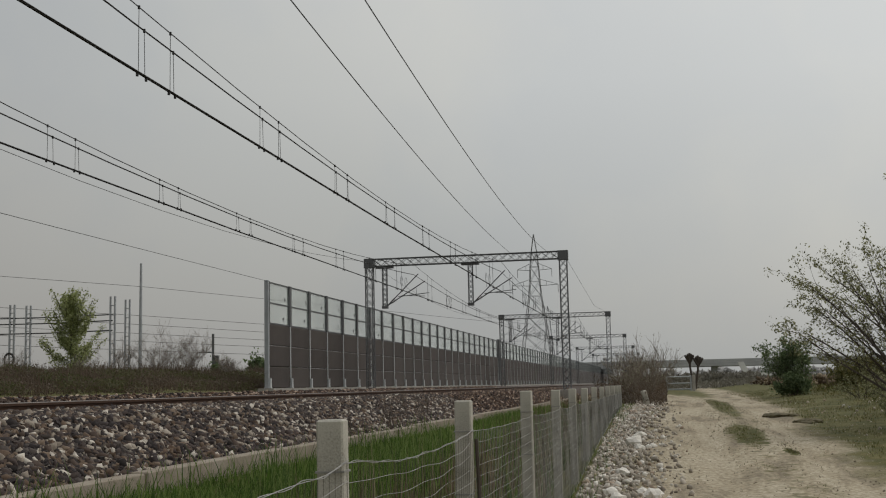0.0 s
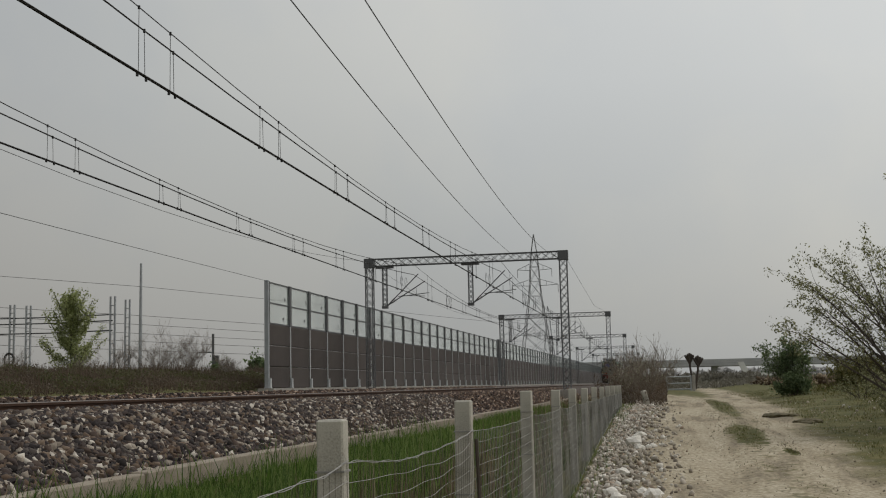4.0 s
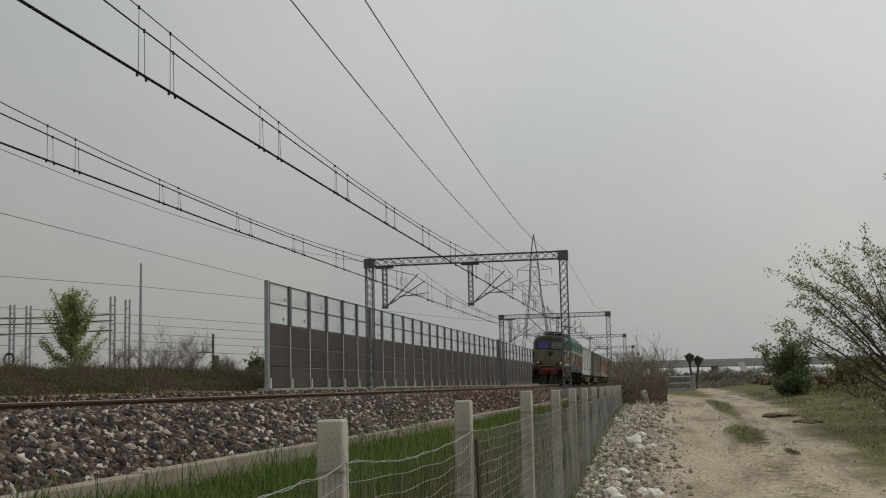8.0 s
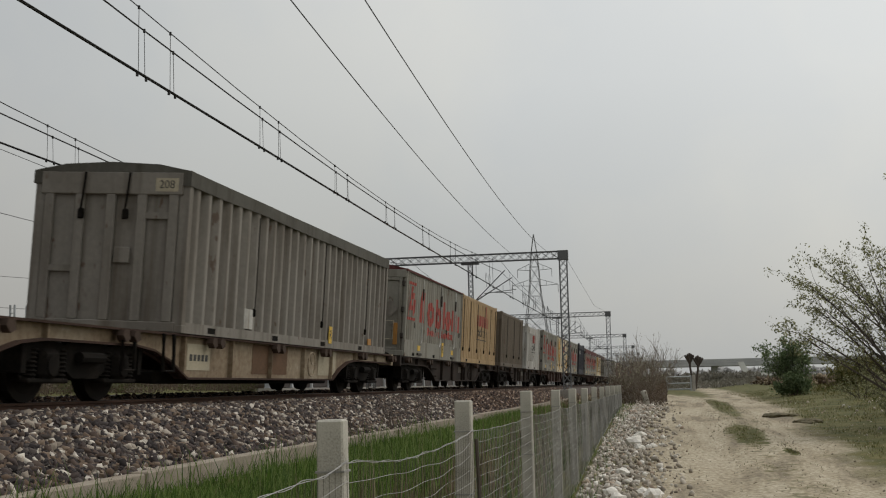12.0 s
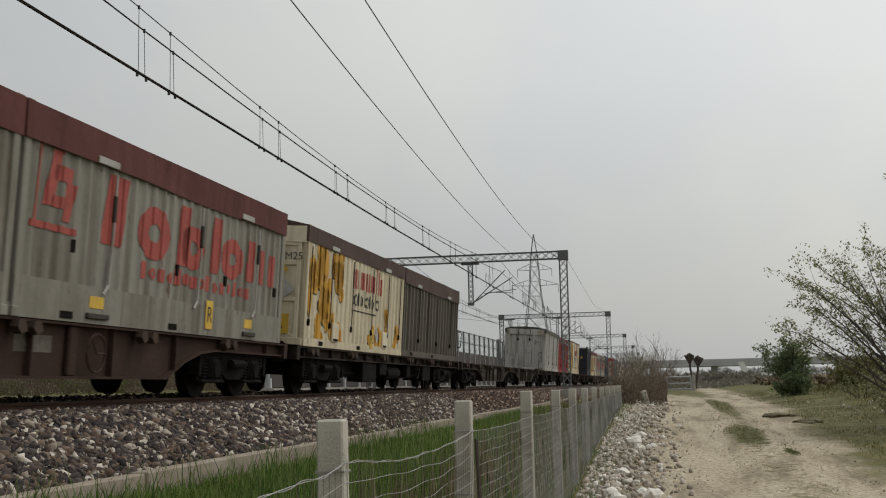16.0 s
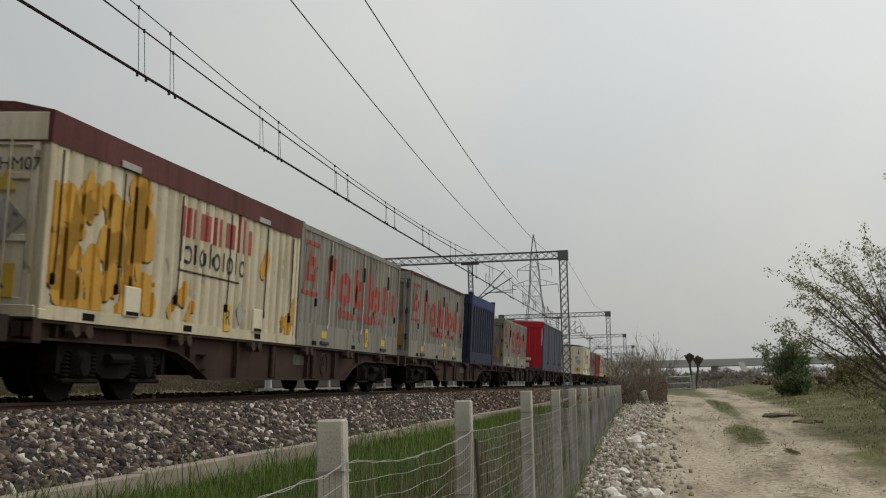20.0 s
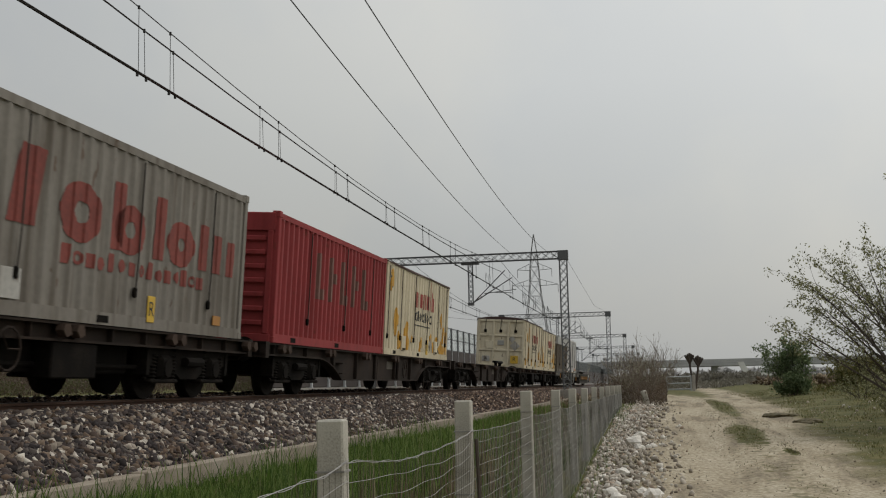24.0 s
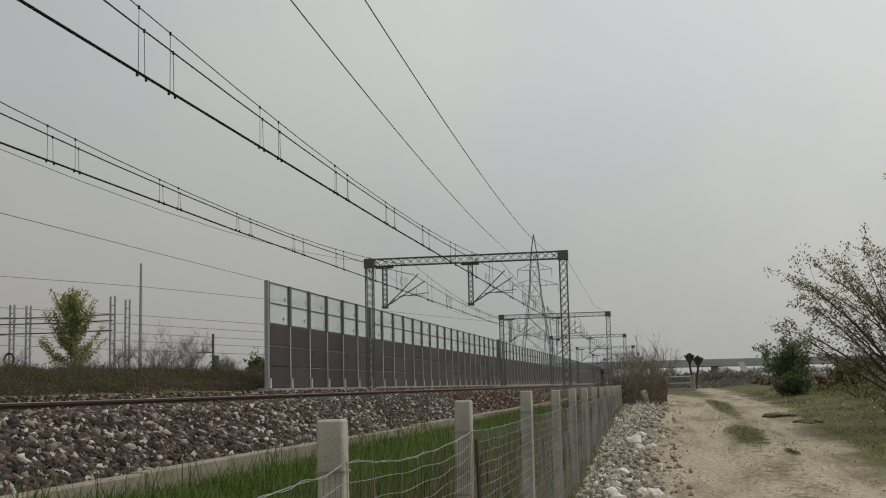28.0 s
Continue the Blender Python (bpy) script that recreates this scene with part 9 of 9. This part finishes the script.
        for name, y, z, w, h, mat, lab in (("cab_window", 0.78, 2.97, 0.72, 0.55, L_GLASS, "dark cab side window"), ("cab_door", 1.78, 2.35, 0.66, 1.95, None, "cab door"), ("door_window", 1.78, 2.97, 0.42, 0.50, L_GLASS, "dark door window")):
            x = 1.13 + (y - 0.22) * 0.17
            m = E @ Matrix.Translation((sx * x, y, 0)) @ Matrix.Rotation(-sx * ang, 4, "Z")
            if name == "cab_door":
                bm = bmesh.new()
                for dy in (-0.34, 0.34):
                    box(bm, sx * -0.03, sx * 0.012, dy - 0.008, dy + 0.008, 1.62, 2.62)
                tube(bm, (sx * 0.04, -0.40, 1.65), (sx * 0.04, -0.40, 2.45), 0.012, 5)
                placed("cab_door", bm, L_SKIRT, loco, m, "cab door with dark seams and a hand rail")
                continue
            tilt = -0.075
            bm = bmesh.new()
            rounded(bm, 0, z, w + 0.09, h + 0.09, sx * (tilt - 0.0), sx * 0.012, 0.1)
            s = placed("window_seal", bm, L_RUBBER, loco, m)
            bm = bmesh.new()
            rounded(bm, 0, z, w, h, sx * (tilt), sx * 0.02, 0.08)
            placed(name, bm, mat, s, Matrix.Identity(4), lab)

for sx in (1, -1):
    x = 1.48
    for y, w, rnd in ((2.6, 0.40, 0.2), (4.0, 0.40, 0.2), (6.25, 1.06, 0.25), (9.25, 1.08, 0.25), (11.8, 0.40, 0.2), (13.38, 0.40, 0.2)):
        h = 0.40 if w < 0.5 else 0.57
        bm = bmesh.new()
        rounded(bm, y, 3.05, w + 0.10, h + 0.10, sx * (x - 0.09), sx * (x + 0.012), min(rnd + 0.04, (h + 0.1) / 2 - 0.001), 6)
        s = part("window_seal", bm, L_SEAL, loco)
        bm = bmesh.new()
        rounded(bm, y, 3.05, w, h, sx * (x - 0.09), sx * (x + 0.02), min(rnd, h / 2 - 0.001), 6)
        part("porthole" if w < 0.5 else "side_window", bm, L_GLASS if w < 0.5 else L_DUSTY, s, "dusty body-side window")
    for a, b, z0, z1 in ((2.35, 3.45, 1.78, 2.50), (3.55, 4.8, 1.78, 2.50), (5.4, 6.95, 1.74, 2.50), (8.5, 10.05, 1.70, 2.48), (10.55, 12.1, 1.70, 2.46), (12.2, 13.75, 1.70, 2.46)):
        bm = bmesh.new()
        box(bm, sx * (x - 0.02), sx * (x + 0.045), a, b, z0, z1, bevel=0.012)
        gfr = part("grille_frame", bm, L_RUST, loco)
        bm = bmesh.new()
        n = int((b - a) / 0.032)
        for k in range(n):
            yy = a + 0.035 + (b - a - 0.07) * k / n
            box(bm, sx * (x + 0.043), sx * (x + 0.056), yy, yy + 0.028, z0 + 0.035, z1 - 0.035)
        part("grille", bm, L_GRILLE if a > 5 else L_GRILLE_PALE, gfr, "rust-streaked filter grille" if a > 5 else "dusty cream filter grille")
    for y in (3.2, 4.8, 10.5, 12.25, 13.85):
        bm = bmesh.new()
        box(bm, sx * (x - 0.02), sx * (x + 0.03), y, y + 0.10, 3.02, 3.12, bevel=0.01)
        part("lifting_eye", bm, L_GREEN, loco)
    # spray paint along the lower body
    for a, b in ((2.4, M_MID - 0.24), (M_MID + 0.24, LEN - 2.4)):
        V, F = [], []
        n = int((b - a) / 0.06)
        for k in range(n + 1):
            y = a + (b - a) * k / n
            tall = 1.74 + 0.22 * noise.noise((y * 1.3, sx, 0)) + 0.10 * noise.noise((y * 5, sx, 3))
            V += [(sx * (x + 0.035), y, 1.30), (sx * (x + 0.035), y, tall)]
        for k in range(n):
            F.append((2 * k, 2 * k + 2, 2 * k + 3, 2 * k + 1) if sx > 0 else (2 * k, 2 * k + 1, 2 * k + 3, 2 * k + 2))
        part("grime_band", boxes((sx * (x + 0.034), sx * (x + 0.042), a - 0.1, b + 0.1, 1.415, 1.53)), L_SKIRT, loco, "dark grey-green band along the lower body")
        from_arrays("spray_paint", V, F, L_SPRAY, loco, label="muted sprayed shapes in olive, pink and cream along the lower body")
    rs = random.Random(90)
    for k in range(26):
        a = 4.9 + 9.0 * rs.random()
        if abs(a - M_MID) < 0.75:
            continue
        z, r = rs.uniform(1.62, 1.92), rs.uniform(0.10, 0.26)
        t0, t1 = rs.uniform(0, 6.28), rs.uniform(1.4, 2.6)
        ey, wob = rs.uniform(0.7, 1.9), rs.uniform(-0.12, 0.12)
        V, F = [], []
        for i in range(13):
            t = t0 + t1 * i / 12
            for rr in (r, r + 0.045):
                V.append((sx * (x + 0.047 + 0.0004 * k), a + ey * rr * math.cos(t), z + rr * math.sin(t) * (1 + 3 * wob * math.sin(3 * t))))
        for i in range(12):
            q = (2 * i, 2 * i + 1, 2 * i + 3, 2 * i + 2)
            F.append(q)
        from_arrays("spray_stroke", V, F, (L_PINK, L_PINK, L_PALE)[k % 3], loco, label="sprayed curved stroke" if k % 3 == 2 else "pink sprayed curved stroke")
    for k in range(40):
        a = 2.6 + 11.3 * (k + 0.7 * rs.random()) / 40
        if abs(a - M_MID) < 0.5:
            continue
        z = 1.31 if k % 2 else 1.54
        w, h = rs.uniform(0.10, 0.24), rs.uniform(0.06, 0.10) if k % 2 else rs.uniform(0.10, 0.17)
        m = rs.uniform(-0.08, 0.08)
        V = [(sx * (x + 0.046), a, z), (sx * (x + 0.046), a + w, z + rs.uniform(0, 0.03)), (sx * (x + 0.046), a + w * 0.6 + m, z + h), (sx * (x + 0.046), a + m, z + h * rs.uniform(0.6, 1.0))]
        from_arrays("spray_mark", V, [(0, 1, 2, 3)], L_PALE, loco, label="pale sprayed mark")
    part("lettering", boxes(*[(sx * (x + 0.02), sx * (x + 0.036), 8.5 + 0.19 * k, 8.5 + 0.19 * k + 0.12, 1.20, 1.26) for k in range(28)]), L_STENCIL, loco, "row of small worn plain bars")
    for a, b in ((2.4, M_MID - 0.25), (M_MID + 0.25, LEN - 2.4)):
        bm = bmesh.new()
        box(bm, sx * 0.95, sx * 1.30, a, b if a < 5 else a + 2.2, 3.52, 3.66 if a < 5 else 3.62, bevel=0.012)
        part("roof_walkway", bm, L_ROOF, loco, "dark walkway board along the roof's edge")
        bm = bmesh.new()
        box(bm, sx * 1.30, sx * (x + 0.02), a - 0.2, b, 2.625, 2.66)
        part("rain_strip", bm, L_CREAM, loco, "thin off-white strip below the green")
    for k in range(10):
        part("owner_mark", boxes((sx * (1.20 + 0.0135 * k), sx * (1.30 + 0.0135 * k), 0.95 + 0.1 * k, 1.01 + 0.1 * k, 2.02, 2.10 + 0.03 * (k % 3 == 0))), L_SKIRT, loco, "dark plain lettering bar")
    bm = bmesh.new()
    side_prism(bm, [(0.55, 1.98), (0.70, 1.98), (0.86, 2.42), (0.68, 2.42)], sx * 1.10, sx * 1.262)
    part("badge", bm, L_RUBBER, loco, "dark slanted badge as plain shapes")
    part("underframe", boxes((sx * 0.75, sx * 1.25, 1.2, LEN - 1.2, 0.86, 1.04)), M_BOGIE, loco, "dark underframe")
    part("joint_box", boxes((sx * 1.2, sx * 1.53, M_MID - 0.24, M_MID + 0.2, 0.80, 1.36), bevel=0.02), L_RUBBER, loco, "black box below the bellows")
    part("battery_box", boxes((sx * 1.15, sx * 1.445, 5.4, 6.4, 0.62, 1.06), bevel=0.03), M_BOGIE, loco)
    part("battery_box", boxes((sx * 1.15, sx * 1.445, 10.3, 11.2, 0.62, 1.06), bevel=0.03), M_BOGIE, loco)


def loco_bogie(y):
    bm = bmesh.new()
    for sx in (-1, 1):
        side_prism(bm, [(-2.1, 0.72), (-1.9, 0.95), (-0.6, 0.92), (-0.4, 0.78), (0.4, 0.78), (0.6, 0.92), (1.9, 0.95), (2.1, 0.72), (1.9, 0.55), (0.7, 0.52), (0.5, 0.42), (-0.5, 0.42), (-0.7, 0.52), (-1.9, 0.55)], sx * 1.0, sx * 1.16)
    box(bm, -1.0, 1.0, -0.4, 0.4, 0.5, 0.95)
    b = part("bogie", bm, M_BOGIE, loco)
    b.location = (0, y, 0)
    for sx in (-1, 1):
        for e, z0, z1 in ((-0.95, 0.3, 0.9), (0.0, 0.28, 0.72), (0.95, 0.3, 0.9)):
            part("brake_cylinder", boxes((sx * 0.95, sx * 1.22, e - 0.26, e + 0.26, z0, z1), bevel=0.06), M_BOGIE, b)
        bm = bmesh.new()
        tube(bm, (sx * 1.24, -1.9, 0.34), (sx * 1.24, 1.9, 0.34), 0.03, 6)
        part("brake_rod", bm, M_BOGIE, b)
        part("motor", boxes((sx * 0.2, sx * 0.9, -1.0, 1.0, 0.25, 0.95), bevel=0.08), M_BOGIE, b)
    for dy in (-1.42, 1.42):
        bm = bmesh.new()
        for sx in (-1, 1):
            disc_x(bm, sx * 0.69, sx * 0.83, 0, 0.6, 0.6, 28)
            disc_x(bm, sx * 0.66, sx * 0.69, 0, 0.6, 0.63, 28)
        tube(bm, (-1.05, 0, 0.6), (1.05, 0, 0.6), 0.1, 10)
        part("wheelset", bm, M_BOGIE, b).location = (0, dy, 0)
        for sx in (-1, 1):
            bm = bmesh.new()
            box(bm, sx * 1.02, sx * 1.30, -0.24, 0.24, 0.40, 0.80, bevel=0.05)
            disc_x(bm, sx * 1.30, sx * 1.34, 0, 0.6, 0.16, 14)
            part("axle_box", bm, M_BOGIE, b).location = (0, dy, 0)
            for e in (-0.45, 0.45):
                bm = bmesh.new()
                turned_z(bm, sx * 1.14, e, [(0.55 + 0.03 * k, 0.112 if k % 2 else 0.08) for k in range(13)])
                part("coil_spring", bm, M_BOGIE, b).location = (0, dy, 0)
            bm = bmesh.new()
            tube(bm, (sx * 1.2, 0.7, 0.35), (sx * 1.2, 0.7, 0.95), 0.05, 8)
            box(bm, sx * 1.05, sx * 1.25, 0.55, 0.8, 0.22, 0.5)
            part("sand_pipe", bm, M_BOGIE, b).location = (0, dy, 0)


for y in (3.1, 8.27, 13.45):
    loco_bogie(y)

# roof gear: insulators, a conductor bar and switch boxes
for y in (0.95, 1.5, 4.2, 5.2, 6.4, 9.4, 10.6, 11.8):
    for xx in ((-0.35, 0.35) if y < 2 else (0.35,)):
        bm = bmesh.new()
        for k in range(4):
            disc_z(bm, xx, y, 3.66 + 0.07 * k + (0.18 if y > 2 else 0), 0.075 if k % 2 else 0.10, 0.045, 10)
        part("insulator", bm, M_INSUL, loco, "brown ribbed roof insulator")
for a, b in ((4.0, 7.4), (8.7, 12.2)):
    bm = bmesh.new()
    chain(bm, [(0.35, a, 4.14), (0.35, (a + b) / 2, 4.16), (0.35, b, 4.14)], 0.022, 6)
    part("conductor_bar", bm, M_WIRE, loco)
for y, wd in ((0.75, 0.35), (7.0, 0.55)):
    part("roof_box", boxes((-0.30, 0.22, y, y + wd, 3.66, 3.92), bevel=0.04), L_ROOF, loco, "dark roof box")
bm = bmesh.new()
box(bm, -0.75, 0.75, 3.6, 7.6, 3.65, 3.86, bevel=0.05)
part("roof_hatch", bm, L_ROOF, loco)
bm = bmesh.new()
box(bm, -0.75, 0.75, 8.5, 12.6, 3.65, 3.86, bevel=0.05)
part("roof_hatch", bm, L_ROOF, loco)
for sx in (-1, 1):
    for a, b in ((1.2, 7.7), (8.4, 15.3)):
        bm = bmesh.new()
        tube(bm, (sx * 1.12, a, 3.74), (sx * 1.12, b, 3.74), 0.022, 5)
        k = a
        while k < b:
            tube(bm, (sx * 1.12, k, 3.5), (sx * 1.12, k, 3.74), 0.016, 4)
            k += 0.9
        part("roof_rail", bm, L_ROOF, loco)
bm = bmesh.new()
tube(bm, (0, 0.35, 3.48), (0, 0.12, 3.48), 0.12, 16)
part("top_lamp", bm, L_DARKGREEN, loco)
bm = bmesh.new()
tube(bm, (-0.6, 0.7, 3.5), (-0.6, 0.7, 3.86), 0.012, 5)
tube(bm, (-0.6, 0.7, 3.55), (-0.6, 0.7, 3.62), 0.05, 8)
part("aerial", bm, L_ROOF, loco)


def pantograph(y, head, reach):
    """A diamond collector: base, two lower and two upper arms, and the bow, raised to head metres over the rail."""
    p = part("pantograph", boxes((-0.62, 0.62, y - 0.85, y - 0.78, 3.84, 3.90), (-0.62, 0.62, y + 0.78, y + 0.85, 3.84, 3.90), (-0.62, -0.55, y - 0.8, y + 0.8, 3.84, 3.90), (0.55, 0.62, y - 0.8, y + 0.8, 3.84, 3.90)), M_BOGIE, loco, "dark steel current collector")
    for sx in (-0.5, 0.5):
        for dy in (-0.7, 0.7):
            bm = bmesh.new()
            for k in range(3):
                disc_z(bm, sx, y + dy, 3.62 + 0.08 * k, 0.09, 0.05, 10)
            part("insulator", bm, M_INSUL, p)
    mid = 3.92 + 0.34 * (head - 3.92)
    for s in (-1, 1):
        bm = bmesh.new()
        tube(bm, (-0.45, y + s * 0.3, 3.92), (-0.3, y + s * reach, mid), 0.022, 6)
        tube(bm, (0.45, y + s * 0.3, 3.92), (0.3, y + s * reach, mid), 0.022, 6)
        tube(bm, (-0.32, y + s * reach, mid), (0.32, y + s * reach, mid), 0.022, 6)
        part("lower_arm", bm, M_BOGIE, p)
        bm = bmesh.new()
        tube(bm, (-0.3, y + s * reach, mid), (-0.15, y, head - 0.1), 0.014, 6)
        tube(bm, (0.3, y + s * reach, mid), (0.15, y, head - 0.1), 0.014, 6)
        part("upper_arm", bm, M_BOGIE, p)
        bm = bmesh.new()
        chain(bm, [(-0.85, y + s * 0.22, head - 0.22), (-0.72, y + s * 0.22, head - 0.06), (-0.55, y + s * 0.22, head), (0.55, y + s * 0.22, head), (0.72, y + s * 0.22, head - 0.06), (0.85, y + s * 0.22, head - 0.22)], 0.017, 6)
        tube(bm, (0, y, head - 0.1), (0, y + s * 0.22, head - 0.02), 0.02, 5)
        part("bow", bm, M_BOGIE, p)


pantograph(2.5, 4.06, 1.25)
pantograph(13.85, 4.99, 1.15)


# ---- what moves ----
def motions():
    """The train runs past at an even speed."""
    for thing, s in MOVING:
        walk(thing, [(t, pose(XC, s + train_shift(t), 0.05, 0, math.degrees(CANT), 0)) for t in (0.0, 7.0, 14.0, 21.0, 28.0)])


motions()
